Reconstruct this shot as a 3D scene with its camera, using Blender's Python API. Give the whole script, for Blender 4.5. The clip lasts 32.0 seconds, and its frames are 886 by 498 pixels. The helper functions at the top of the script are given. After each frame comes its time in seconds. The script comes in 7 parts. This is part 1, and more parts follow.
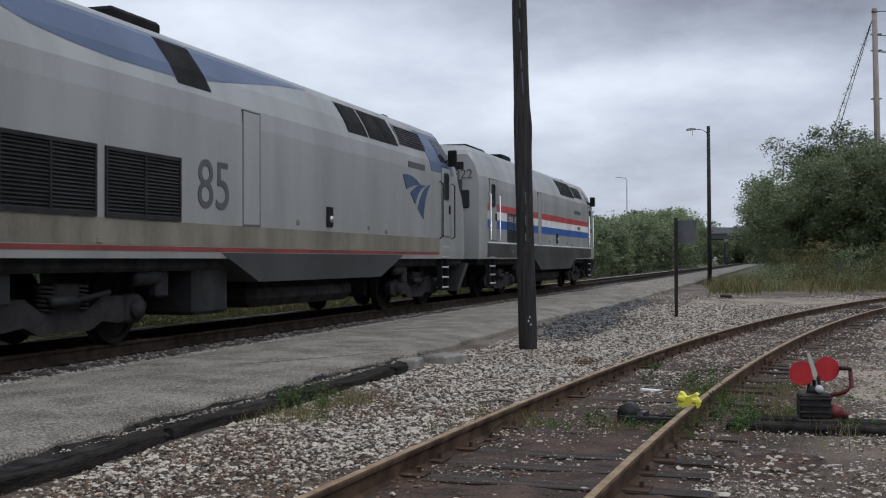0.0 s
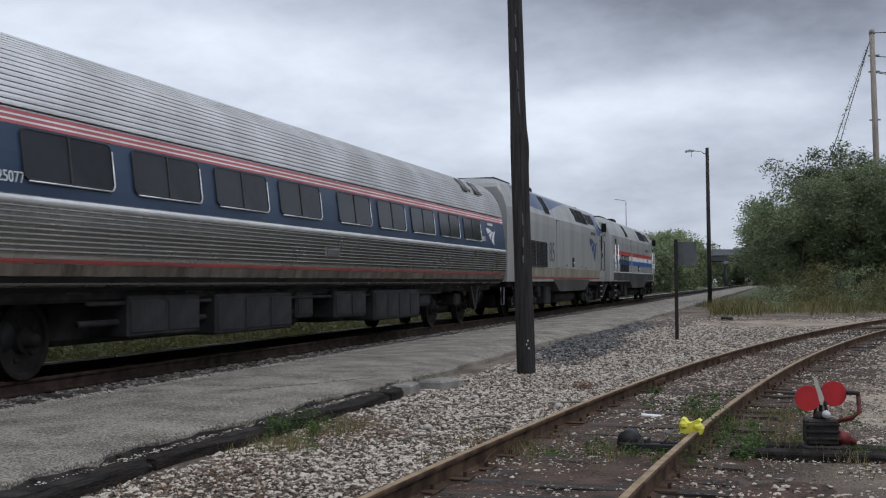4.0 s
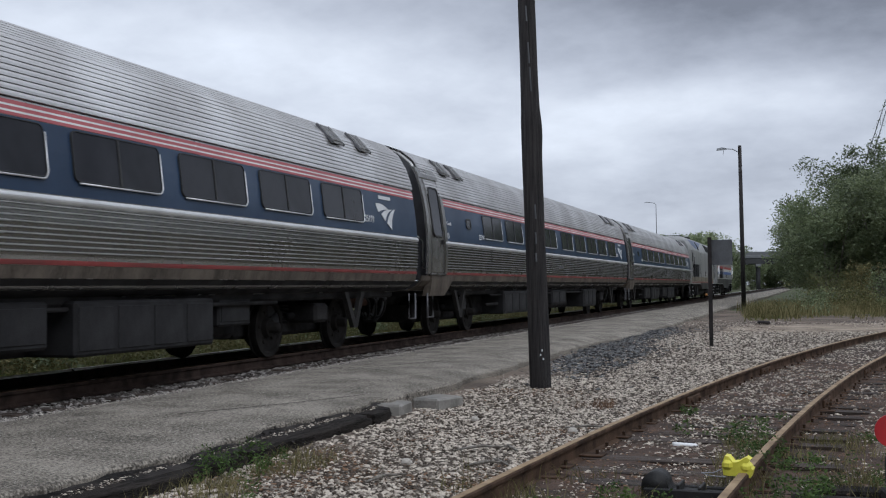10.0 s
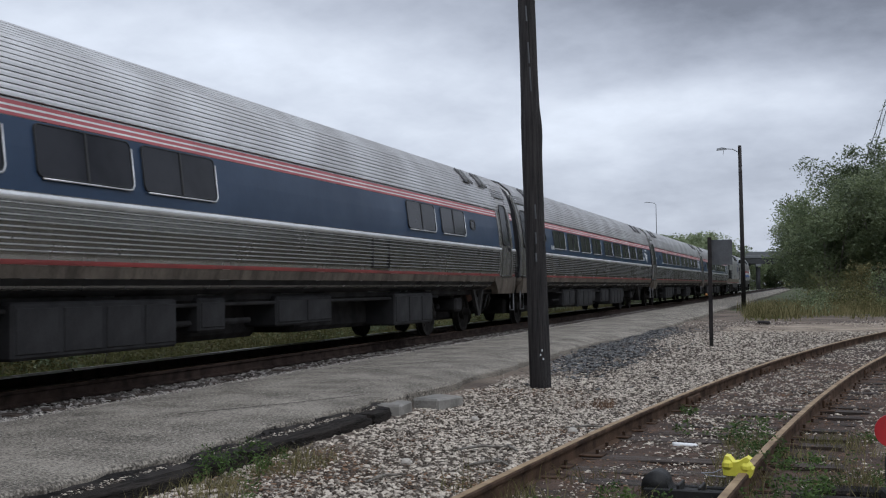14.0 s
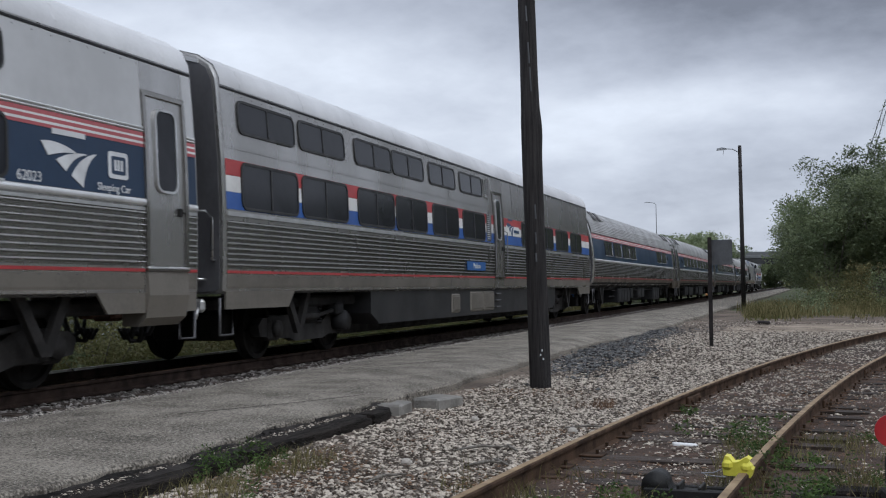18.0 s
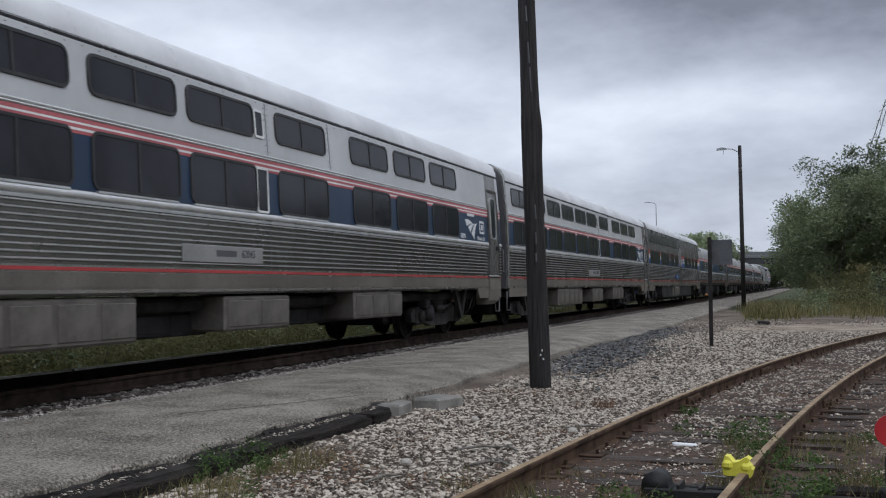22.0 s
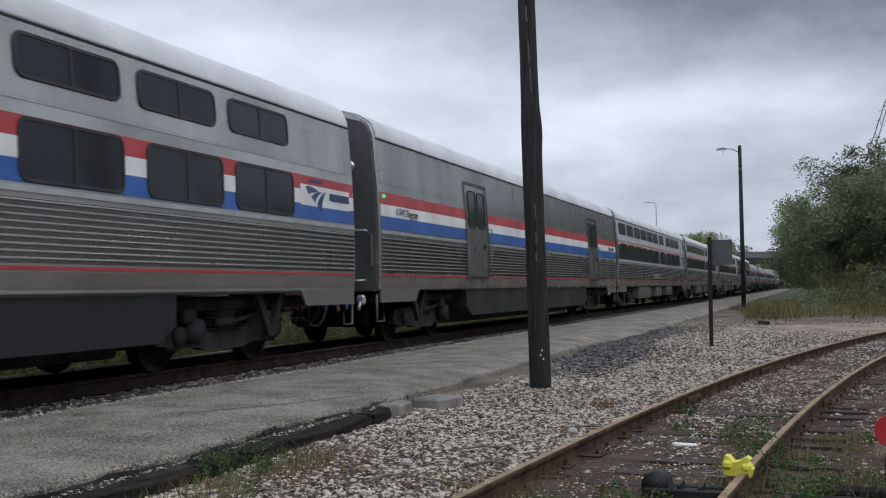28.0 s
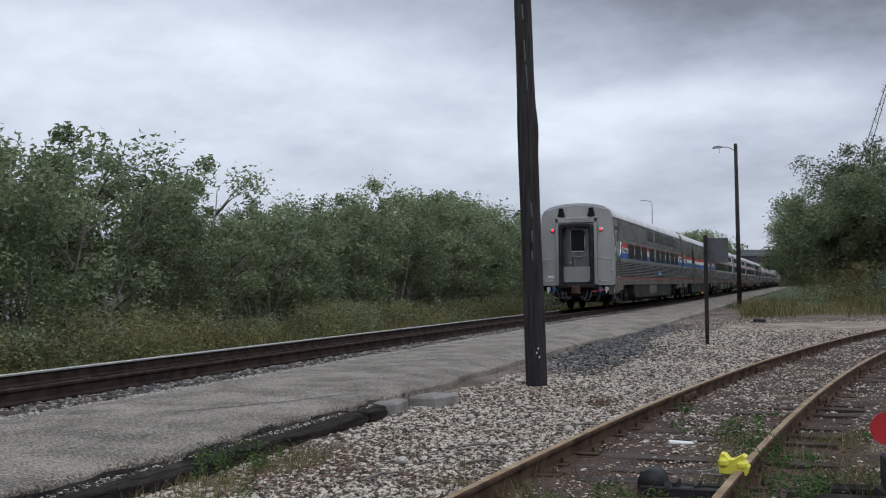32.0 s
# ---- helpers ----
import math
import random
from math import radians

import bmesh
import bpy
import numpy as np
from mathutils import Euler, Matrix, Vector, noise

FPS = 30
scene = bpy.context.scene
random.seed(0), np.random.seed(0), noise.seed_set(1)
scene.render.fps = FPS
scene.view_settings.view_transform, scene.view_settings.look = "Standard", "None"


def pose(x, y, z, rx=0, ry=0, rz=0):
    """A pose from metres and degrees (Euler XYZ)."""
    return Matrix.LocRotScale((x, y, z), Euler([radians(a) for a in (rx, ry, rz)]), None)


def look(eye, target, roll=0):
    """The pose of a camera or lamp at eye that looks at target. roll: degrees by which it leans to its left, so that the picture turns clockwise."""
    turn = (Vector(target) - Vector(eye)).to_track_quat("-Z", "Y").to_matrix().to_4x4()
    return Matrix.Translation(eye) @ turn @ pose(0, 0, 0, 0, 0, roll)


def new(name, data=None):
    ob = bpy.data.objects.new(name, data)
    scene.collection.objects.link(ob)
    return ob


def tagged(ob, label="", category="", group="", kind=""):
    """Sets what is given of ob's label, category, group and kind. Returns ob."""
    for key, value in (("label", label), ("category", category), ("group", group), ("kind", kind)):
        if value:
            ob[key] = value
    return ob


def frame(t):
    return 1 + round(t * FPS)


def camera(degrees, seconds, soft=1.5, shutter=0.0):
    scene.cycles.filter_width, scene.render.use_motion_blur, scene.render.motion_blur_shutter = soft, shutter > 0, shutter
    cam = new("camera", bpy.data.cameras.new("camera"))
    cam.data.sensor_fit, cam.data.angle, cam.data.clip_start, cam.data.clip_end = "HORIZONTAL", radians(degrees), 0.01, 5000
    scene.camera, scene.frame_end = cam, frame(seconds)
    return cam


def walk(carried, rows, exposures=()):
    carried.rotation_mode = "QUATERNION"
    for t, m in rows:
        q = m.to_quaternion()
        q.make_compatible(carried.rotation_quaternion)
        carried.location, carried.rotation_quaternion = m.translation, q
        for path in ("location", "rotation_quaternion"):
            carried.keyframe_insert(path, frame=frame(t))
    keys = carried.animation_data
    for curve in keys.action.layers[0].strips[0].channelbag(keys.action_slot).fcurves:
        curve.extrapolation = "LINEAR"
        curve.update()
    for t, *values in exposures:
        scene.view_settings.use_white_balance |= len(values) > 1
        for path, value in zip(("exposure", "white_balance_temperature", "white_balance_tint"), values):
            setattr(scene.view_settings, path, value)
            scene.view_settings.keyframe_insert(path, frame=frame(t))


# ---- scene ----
def aim(x, y, z, pitch, roll, yaw):
    """A camera pose: pitch up, roll and turn to the left of the track's direction, in degrees."""
    return pose(x, y, z, 90 + pitch, 0, yaw) @ pose(0, 0, 0, 0, 0, roll)


cam = camera(43.93, 32.0, soft=1.15, shutter=0.12)
walk(cam, [
    (0.0, aim(0.283, -2.459, 1.088, 0.58, -0.14, 16.93)),
    (0.5, aim(0.283, -2.459, 1.088, 1.56, -0.11, 16.89)),
    (1.0, aim(0.283, -2.459, 1.088, 1.93, -0.25, 16.86)),
    (1.5, aim(0.283, -2.459, 1.088, 1.91, -0.39, 16.82)),
    (2.0, aim(0.283, -2.459, 1.088, 1.81, -0.33, 16.74)),
    (2.5, aim(0.283, -2.459, 1.088, 1.71, -0.26, 16.65)),
    (3.0, aim(0.283, -2.459, 1.088, 1.70, -0.28, 16.65)),
    (3.5, aim(0.283, -2.459, 1.088, 1.72, -0.34, 16.65)),
    (4.2, aim(0.221, -1.918, 1.078, 1.83, -0.42, 17.08)),
    (5.0, aim(0.096, -0.836, 1.059, 2.03, -0.59, 17.94)),
    (5.5, aim(0.037, -0.320, 1.050, 2.13, -0.67, 18.35)),
    (6.0, aim(0.000, 0.000, 1.044, 2.19, -0.72, 18.60)),
    (6.5, aim(0.000, 0.000, 1.044, 2.10, -0.64, 18.50)),
    (7.0, aim(0.000, 0.000, 1.044, 2.06, -0.72, 18.43)),
    (7.6, aim(0.000, 0.000, 1.044, 2.04, -0.69, 18.44)),
    (31.6, aim(0.000, 0.000, 1.044, 2.04, -0.69, 18.44)),
    (32.0, aim(0.000, 0.000, 1.044, 1.94, -0.70, 18.24)),
], exposures=[(0.0, 0.13, 5880, 10), (32.0, 0.13, 5880, 10)])

# ---------------------------------------------------------------- world and light
SUN_EL, SUN_AZ = 46.0, 118.0
world = bpy.data.worlds.new("overcast_sky")
scene.world = world
world.use_nodes = True


CLOUDS = ((0.24, 0.27, 0.26, 0.060, -0.24), (0.02, 0.245, 0.10, 0.035, -0.08), (0.36, 0.20, 0.11, 0.045, -0.13), (-0.38, 0.20, 0.10, 0.06, 0.15), (-0.22, 0.21, 0.11, 0.05, 0.12), (-0.08, 0.20, 0.10, 0.04, 0.10), (0.25, 0.160, 0.14, 0.024, 0.22), (0.10, 0.135, 0.09, 0.03, 0.08), (-0.15, 0.12, 0.30, 0.05, 0.06), (0.20, 0.08, 0.25, 0.035, -0.04))
ZENITH = 1.5


def build_world():
    nt = world.node_tree
    nt.nodes.clear()
    N, K = nt.nodes.new, nt.links.new
    sky = N("ShaderNodeTexSky")
    sky.sky_type, sky.sun_disc = "NISHITA", False
    sky.sun_elevation, sky.sun_rotation = radians(SUN_EL), radians(SUN_AZ)
    sky.air_density, sky.dust_density = 1.0, 2.0
    tc = N("ShaderNodeTexCoord")

    def op(kind, a, b=None, c=None):
        nd = N("ShaderNodeMath")
        nd.operation = kind
        for k, v in enumerate((a, b, c)):
            if isinstance(v, (int, float)):
                nd.inputs[k].default_value = v
            elif v is not None:
                K(v, nd.inputs[k])
        return nd.outputs[0]

    def along(vec):
        nd = N("ShaderNodeVectorMath")
        nd.operation = "DOT_PRODUCT"
        K(tc.outputs["Generated"], nd.inputs[0])
        nd.inputs[1].default_value = vec
        return nd.outputs["Value"]

    def noise(scale, detail, rough=0.55):
        nd = N("ShaderNodeTexNoise")
        nd.inputs["Scale"].default_value, nd.inputs["Detail"].default_value = scale, detail
        nd.inputs["Roughness"].default_value = rough
        K(flat.outputs[0], nd.inputs["Vector"])
        return nd
    up = op("MAXIMUM", along((0, 0, 1)), 0.0)
    # cloud layers spread out on a plane overhead, so they flatten towards the horizon
    flat = N("ShaderNodeVectorMath")
    flat.operation = "DIVIDE"
    comb = N("ShaderNodeCombineXYZ")
    lift = op("ADD", up, 0.30)
    for i in range(3):
        K(lift, comb.inputs[i])
    K(tc.outputs["Generated"], flat.inputs[0])
    K(comb.outputs[0], flat.inputs[1])
    big, mid, fine = noise(1.5, 5, 0.55), noise(3.6, 6, 0.6), noise(1.1, 4)
    sway = N("ShaderNodeSeparateXYZ")
    K(fine.outputs["Color"], sway.inputs[0])
    a = radians(18.4)
    east = op("ADD", along((math.cos(a), math.sin(a), 0)), op("MULTIPLY", op("SUBTRACT", sway.outputs[0], 0.5), 0.16))
    high = op("ADD", up, op("MULTIPLY", op("SUBTRACT", sway.outputs[1], 0.5), 0.07))
    level = op("MULTIPLY_ADD", op("SUBTRACT", big.outputs["Fac"], 0.5), 0.50, 0.515)
    level = op("MULTIPLY_ADD", op("SUBTRACT", mid.outputs["Fac"], 0.5), 0.38, level)
    # the large cloud masses: bearing, height, breadth, depth, how much lighter or darker
    for u, v, su, sv, amount in CLOUDS:
        du, dv = op("MULTIPLY", op("SUBTRACT", east, u), 1 / su), op("MULTIPLY", op("SUBTRACT", high, v), 1 / sv)
        r2 = op("ADD", op("MULTIPLY", du, du), op("MULTIPLY", dv, dv))
        level = op("MULTIPLY_ADD", op("EXPONENT", op("MULTIPLY", r2, -1.0)), amount, level)
    # an overcast sky grows brighter towards the zenith
    zen = N("ShaderNodeMapRange")
    zen.interpolation_type = "SMOOTHSTEP"
    zen.inputs["From Min"].default_value, zen.inputs["From Max"].default_value = 0.28, 0.95
    zen.inputs["To Min"].default_value, zen.inputs["To Max"].default_value = 1.0, ZENITH
    K(up, zen.inputs["Value"])
    level = op("MULTIPLY", op("MAXIMUM", level, 0.2), zen.outputs[0])
    tint = N("ShaderNodeValToRGB")
    e = tint.color_ramp.elements
    e[0].position, e[0].color = 0.22, (0.955, 0.985, 1.10, 1)
    e[1].position, e[1].color = 0.68, (0.985, 1.0, 1.03, 1)
    K(level, tint.inputs[0])
    dim = N("ShaderNodeMixRGB")
    dim.blend_type, dim.inputs[0].default_value = "MULTIPLY", 1.0
    K(tint.outputs[0], dim.inputs[1])
    K(level, dim.inputs[2])
    mix = N("ShaderNodeMixRGB")
    mix.inputs[0].default_value = 0.94
    gain = N("ShaderNodeMixRGB")
    gain.blend_type = "MULTIPLY"
    gain.inputs[0].default_value = 1.0
    K(sky.outputs[0], gain.inputs[1])
    gain.inputs[2].default_value = (0.1, 0.1, 0.1, 1)
    K(gain.outputs[0], mix.inputs[1])
    K(dim.outputs[0], mix.inputs[2])
    bg = N("ShaderNodeBackground")
    bg.inputs["Strength"].default_value = 1.1
    K(mix.outputs[0], bg.inputs[0])
    out = N("ShaderNodeOutputWorld")
    K(bg.outputs[0], out.inputs[0])


build_world()
sun_data = bpy.data.lights.new("sun", "SUN")
sun_data.energy, sun_data.angle, sun_data.color = 0.85, radians(40), (1.0, 0.97, 0.93)
sun = new("sun", sun_data)
SUN_D = 60 / math.tan(radians(SUN_EL))
sun.matrix_world = look((0, 0, 60), (SUN_D * math.sin(radians(SUN_AZ + 180)), SUN_D * math.cos(radians(SUN_AZ + 180)), 0))


# ---------------------------------------------------------------- materials
def mat(name, color, color2=None, rough=0.7, metal=0.0, scale=3.0, bump=0.15, bscale=None, fine=0.25, emit=None, random_obj=0.0, island=0.0, stretch=(1, 1, 1), spec=0.5, leafy=0.0, edge=1.0):
    """A surface that varies between two colours at a large and a small scale, with fine relief."""
    m = bpy.data.materials.new(name)
    m.use_nodes = True
    nt = m.node_tree
    N, K = nt.nodes.new, nt.links.new
    b = nt.nodes["Principled BSDF"]
    color2 = color2 or tuple(c * 0.8 for c in color)
    tc = N("ShaderNodeTexCoord")
    mp = N("ShaderNodeMapping")
    mp.inputs["Scale"].default_value = stretch
    K(tc.outputs["Object"], mp.inputs[0])
    n1 = N("ShaderNodeTexNoise")
    n1.inputs["Scale"].default_value, n1.inputs["Detail"].default_value = scale, 5
    K(mp.outputs[0], n1.inputs["Vector"])
    n2 = N("ShaderNodeTexNoise")
    n2.inputs["Scale"].default_value, n2.inputs["Detail"].default_value = (bscale or scale * 14), 3
    K(mp.outputs[0], n2.inputs["Vector"])
    mm = N("ShaderNodeMath")
    mm.operation = "MULTIPLY_ADD"
    K(n2.outputs["Fac"], mm.inputs[0])
    mm.inputs[1].default_value = fine
    K(n1.outputs["Fac"], mm.inputs[2])
    last = mm.outputs[0]
    lo, hi = 0.40 + fine * 0.35, 0.62 + fine * 0.6
    if fine > 0.6:
        even = N("ShaderNodeMath")
        even.operation = "MULTIPLY"
        K(last, even.inputs[0])
        even.inputs[1].default_value = 1 / (1 + fine)
        last, lo, hi = even.outputs[0], 0.40, 0.61
    for on, node, sock in ((random_obj, "ShaderNodeObjectInfo", "Random"), (island, "ShaderNodeNewGeometry", "Random Per Island")):
        if on:
            src = N(node)
            m3 = N("ShaderNodeMath")
            m3.operation = "MULTIPLY_ADD"
            K(src.outputs[sock], m3.inputs[0])
            m3.inputs[1].default_value = on
            K(last, m3.inputs[2])
            m4 = N("ShaderNodeMath")
            m4.operation = "SUBTRACT"
            K(m3.outputs[0], m4.inputs[0])
            m4.inputs[1].default_value = on * 0.5
            last = m4.outputs[0]
    rp = N("ShaderNodeValToRGB")
    e = rp.color_ramp.elements
    e[0].position, e[0].color = lo, (*color2, 1)
    e[1].position, e[1].color = hi, (*color, 1)
    K(last, rp.inputs[0])
    K(rp.outputs[0], b.inputs["Base Color"])
    rr = N("ShaderNodeMapRange")
    K(n1.outputs["Fac"], rr.inputs["Value"])
    rr.inputs["From Min"].default_value, rr.inputs["From Max"].default_value = 0.3, 0.7
    rr.inputs["To Min"].default_value, rr.inputs["To Max"].default_value = min(1, rough * 1.15), rough * 0.85
    K(rr.outputs[0], b.inputs["Roughness"])
    b.inputs["Metallic"].default_value = metal
    b.inputs["Specular IOR Level"].default_value = spec
    b.inputs["Specular Tint"].default_value = (edge, edge, edge, 1)
    if bump:
        bp = N("ShaderNodeBump")
        bp.inputs["Strength"].default_value, bp.inputs["Distance"].default_value = bump, 0.02
        K(n2.outputs["Fac"], bp.inputs["Height"])
        K(bp.outputs[0], b.inputs["Normal"])
    if leafy:
        tl, mx = N("ShaderNodeBsdfTranslucent"), N("ShaderNodeMixShader")
        K(rp.outputs[0], tl.inputs[0])
        mx.inputs[0].default_value = leafy
        K(b.outputs[0], mx.inputs[1])
        K(tl.outputs[0], mx.inputs[2])
        K(mx.outputs[0], nt.nodes["Material Output"].inputs[0])
    if emit:
        b.inputs["Emission Color"].default_value = (*emit[:3], 1)
        b.inputs["Emission Strength"].default_value = emit[3]
    return m


M = {}
M["steel"] = mat("brushed_stainless_steel", (0.38, 0.368, 0.35), (0.28, 0.27, 0.255), 0.24, 0.9, 0.7, 0.03, 30, 0.2, stretch=(1, 0.2, 1.6), edge=0.35)
M["steel_flat"] = mat("dull_stainless_steel", (0.52, 0.51, 0.495), (0.39, 0.38, 0.367), 0.27, 0.8, 0.6, 0.05, 30, 0.2, stretch=(1, 1.2, 0.5), edge=0.3)
M["roof_steel"] = mat("weathered_roof_steel", (0.80, 0.79, 0.78), (0.60, 0.585, 0.575), 0.36, 0.7, 0.8, 0.06, 30, 0.2, edge=0.5)
M["sill"] = mat("grimy_sill_steel", (0.175, 0.148, 0.122), (0.065, 0.055, 0.046), 0.6, 0.3, 1.6, 0.1, 24, 0.5, stretch=(1, 2.5, 0.7), edge=0.4)
M["sill_v"] = mat("dusty_lower_panel_steel", (0.24, 0.22, 0.192), (0.16, 0.146, 0.127), 0.5, 0.45, 0.9, 0.08, 24, 0.3, edge=0.4)
M["white_roof"] = mat("pale_grey_roof_paint", (0.70, 0.70, 0.71), (0.56, 0.56, 0.57), 0.5, 0.1, 0.7, 0.05, 25, 0.2)
M["white"] = mat("white_stripe_paint", (0.78, 0.78, 0.76), (0.62, 0.61, 0.59), 0.45, 0, 1.2, 0.03)
M["red"] = mat("red_stripe_paint", (0.44, 0.052, 0.055), (0.33, 0.04, 0.042), 0.45, 0, 1.2, 0.03)
M["pink"] = mat("faded_red_stripe_paint", (0.44, 0.105, 0.115), (0.36, 0.085, 0.095), 0.5, 0, 1.2, 0.03)
M["blue"] = mat("blue_stripe_paint", (0.035, 0.115, 0.40), (0.03, 0.09, 0.31), 0.4, 0, 1.2, 0.03)
M["navy"] = mat("navy_blue_body_paint", (0.021, 0.044, 0.090), (0.015, 0.033, 0.070), 0.40, 0, 0.8, 0.03, spec=0.4)
M["glass"] = mat("dark_tinted_glass", (0.034, 0.0355, 0.042), (0.022, 0.0232, 0.0275), 0.12, 0, 0.6, 0.01, 5, spec=0.10)
M["gasket"] = mat("black_window_rubber", (0.03, 0.03, 0.03), (0.02, 0.02, 0.02), 0.6, 0, 4, 0.05)
M["frame_al"] = mat("aluminium_window_frame", (0.7, 0.7, 0.7), (0.55, 0.55, 0.55), 0.4, 0.8, 3, 0.03)
M["under"] = mat("grimy_black_undercarriage", (0.034, 0.0325, 0.033), (0.018, 0.0172, 0.0175), 0.85, 0.0, 3, 0.3, 30, spec=0.15)
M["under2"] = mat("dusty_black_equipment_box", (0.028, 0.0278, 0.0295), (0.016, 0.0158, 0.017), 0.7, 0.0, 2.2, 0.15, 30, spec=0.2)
M["underpan"] = mat("dull_steel_equipment_box", (0.21, 0.195, 0.175), (0.12, 0.11, 0.098), 0.5, 0.5, 2, 0.1, 30, edge=0.4)
M["wheel"] = mat("worn_wheel_steel", (0.022, 0.020, 0.0185), (0.012, 0.011, 0.0105), 0.85, 0.0, 4, 0.15, spec=0.12)
M["dia"] = mat("black_diaphragm_rubber", (0.024, 0.024, 0.026), (0.014, 0.014, 0.0155), 0.75, 0, 3, 0.1, spec=0.3)
M["end_grey"] = mat("dark_grey_and_end_shade", (0.135, 0.134, 0.142), (0.085, 0.084, 0.09), 0.5, 0.25, 1.5, 0.05, stretch=(1, 1, 0.5))
M["silver"] = mat("silver_grey_locomotive_paint", (0.37, 0.372, 0.367), (0.29, 0.289, 0.281), 0.42, 0.25, 0.5, 0.04, 22, 0.2, stretch=(1, 2.0, 0.35), edge=0.6)
M["silver_dirty"] = mat("grimy_silver_paint", (0.24, 0.215, 0.165), (0.13, 0.115, 0.088), 0.65, 0.1, 0.8, 0.06, 22, 0.3, stretch=(1, 2, 0.6))
M["loco_white"] = mat("pale_grey_body_paint", (0.56, 0.562, 0.568), (0.47, 0.472, 0.476), 0.4, 0.15, 0.5, 0.03, edge=0.5)
M["loco_blue"] = mat("slate_blue_locomotive_paint", (0.075, 0.11, 0.20), (0.055, 0.085, 0.16), 0.42, 0, 0.6, 0.03)
M["loco_grey"] = mat("charcoal_skirt_paint", (0.05, 0.05, 0.051), (0.032, 0.031, 0.031), 0.55, 0.1, 0.9, 0.05)
M["black"] = mat("matt_black_paint", (0.020, 0.020, 0.021), (0.013, 0.013, 0.013), 0.7, 0, 2, 0.05, spec=0.08)
M["letter_grey"] = mat("dark_grey_lettering", (0.085, 0.085, 0.09), None, 0.5, 0, 2, 0)
M["letter_white"] = mat("white_lettering", (0.72, 0.73, 0.74), None, 0.5, 0, 2, 0)
M["emblem_blue"] = mat("blue_emblem_film", (0.03, 0.065, 0.15), None, 0.45, 0, 2, 0)
M["sign_blue"] = mat("blue_name_board", (0.03, 0.12, 0.36), None, 0.4, 0, 2, 0.02)
M["tail"] = mat("red_tail_lamp_lens", (0.4, 0.015, 0.015), None, 0.25, 0, 2, 0, emit=(1.0, 0.02, 0.03, 1.15))
M["green_lamp"] = mat("green_marker_lamp", (0.05, 0.4, 0.12), None, 0.3, 0, 2, 0, emit=(0.1, 1.0, 0.35, 0.55))
M["chrome"] = mat("bright_grab_iron", (0.7, 0.7, 0.7), (0.6, 0.6, 0.6), 0.3, 0.9, 3, 0)
M["hose"] = mat("brake_hose_rubber", (0.025, 0.025, 0.027), None, 0.6, 0, 3, 0.05)
M["hose_blue"] = mat("blue_cable_plug", (0.035, 0.11, 0.28), None, 0.5, 0, 3, 0.05)
M["red_valve"] = mat("red_valve_handle_paint", (0.42, 0.06, 0.05), None, 0.5, 0, 3, 0.05)

M["rail_top"] = mat("polished_rail_head", (0.80, 0.78, 0.75), (0.66, 0.64, 0.60), 0.32, 0.9, 5, 0.03)
M["rail_rust"] = mat("dark_rusty_rail_steel", (0.044, 0.029, 0.023), (0.020, 0.014, 0.012), 0.85, 0.0, 5, 0.25, 60, spec=0.15)
M["rail_tan"] = mat("rust_brown_disused_rail", (0.090, 0.054, 0.034), (0.034, 0.021, 0.014), 0.85, 0.0, 4, 0.2, 60, spec=0.2)
M["tie"] = mat("creosoted_timber_tie", (0.065, 0.047, 0.036), (0.024, 0.018, 0.015), 0.85, 0, 5, 0.6, 40, stretch=(0.4, 3, 3), random_obj=0.2)
M["asphalt"] = mat("old_worn_asphalt", (0.375, 0.338, 0.285), (0.085, 0.076, 0.064), 0.95, 0, 1.6, 0.9, 46, 2.2, spec=0.2)
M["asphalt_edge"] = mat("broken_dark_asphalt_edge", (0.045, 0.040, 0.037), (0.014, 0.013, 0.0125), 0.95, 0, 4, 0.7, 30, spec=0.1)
M["gravel_bed"] = mat("gravel_ground", (0.19, 0.145, 0.108), (0.048, 0.034, 0.025), 0.95, 0, 0.8, 0.8, 44, 0.9)
M["stone"] = mat("limestone_ballast_stones", (0.55, 0.485, 0.405), (0.07, 0.054, 0.041), 0.9, 0, 9, 0.3, 60, 0.3, island=0.74)
M["stone_dark"] = mat("grey_ballast_stones", (0.155, 0.155, 0.155), (0.022, 0.022, 0.023), 0.85, 0, 9, 0.3, 60, 0.3, island=0.5)
M["stone_main"] = mat("dusty_main_line_ballast", (0.30, 0.278, 0.26), (0.06, 0.052, 0.046), 0.9, 0, 9, 0.3, 60, 0.3, island=0.45)
M["earth"] = mat("brown_earth_and_leaf_litter", (0.090, 0.048, 0.028), (0.022, 0.014, 0.010), 0.95, 0, 2.6, 0.9, 34, 0.9)
M["sand"] = mat("pale_sandy_ground", (0.36, 0.295, 0.225), (0.15, 0.112, 0.08), 0.95, 0, 0.9, 0.6, 14, 0.7)
M["grass_ground"] = mat("rough_grass_ground", (0.085, 0.10, 0.036), (0.05, 0.052, 0.024), 0.95, 0, 0.4, 0.5, 12, 0.4)
M["grass"] = mat("grass_blades", (0.21, 0.225, 0.075), (0.085, 0.105, 0.033), 0.85, 0, 0.5, 0, 3, 0.2, island=0.35, leafy=0.3, spec=0.15)
M["grass_dry"] = mat("dry_grass_blades", (0.27, 0.238, 0.118), (0.105, 0.10, 0.042), 0.85, 0, 0.4, 0, 3, 0.2, island=0.4, leafy=0.3, spec=0.15)
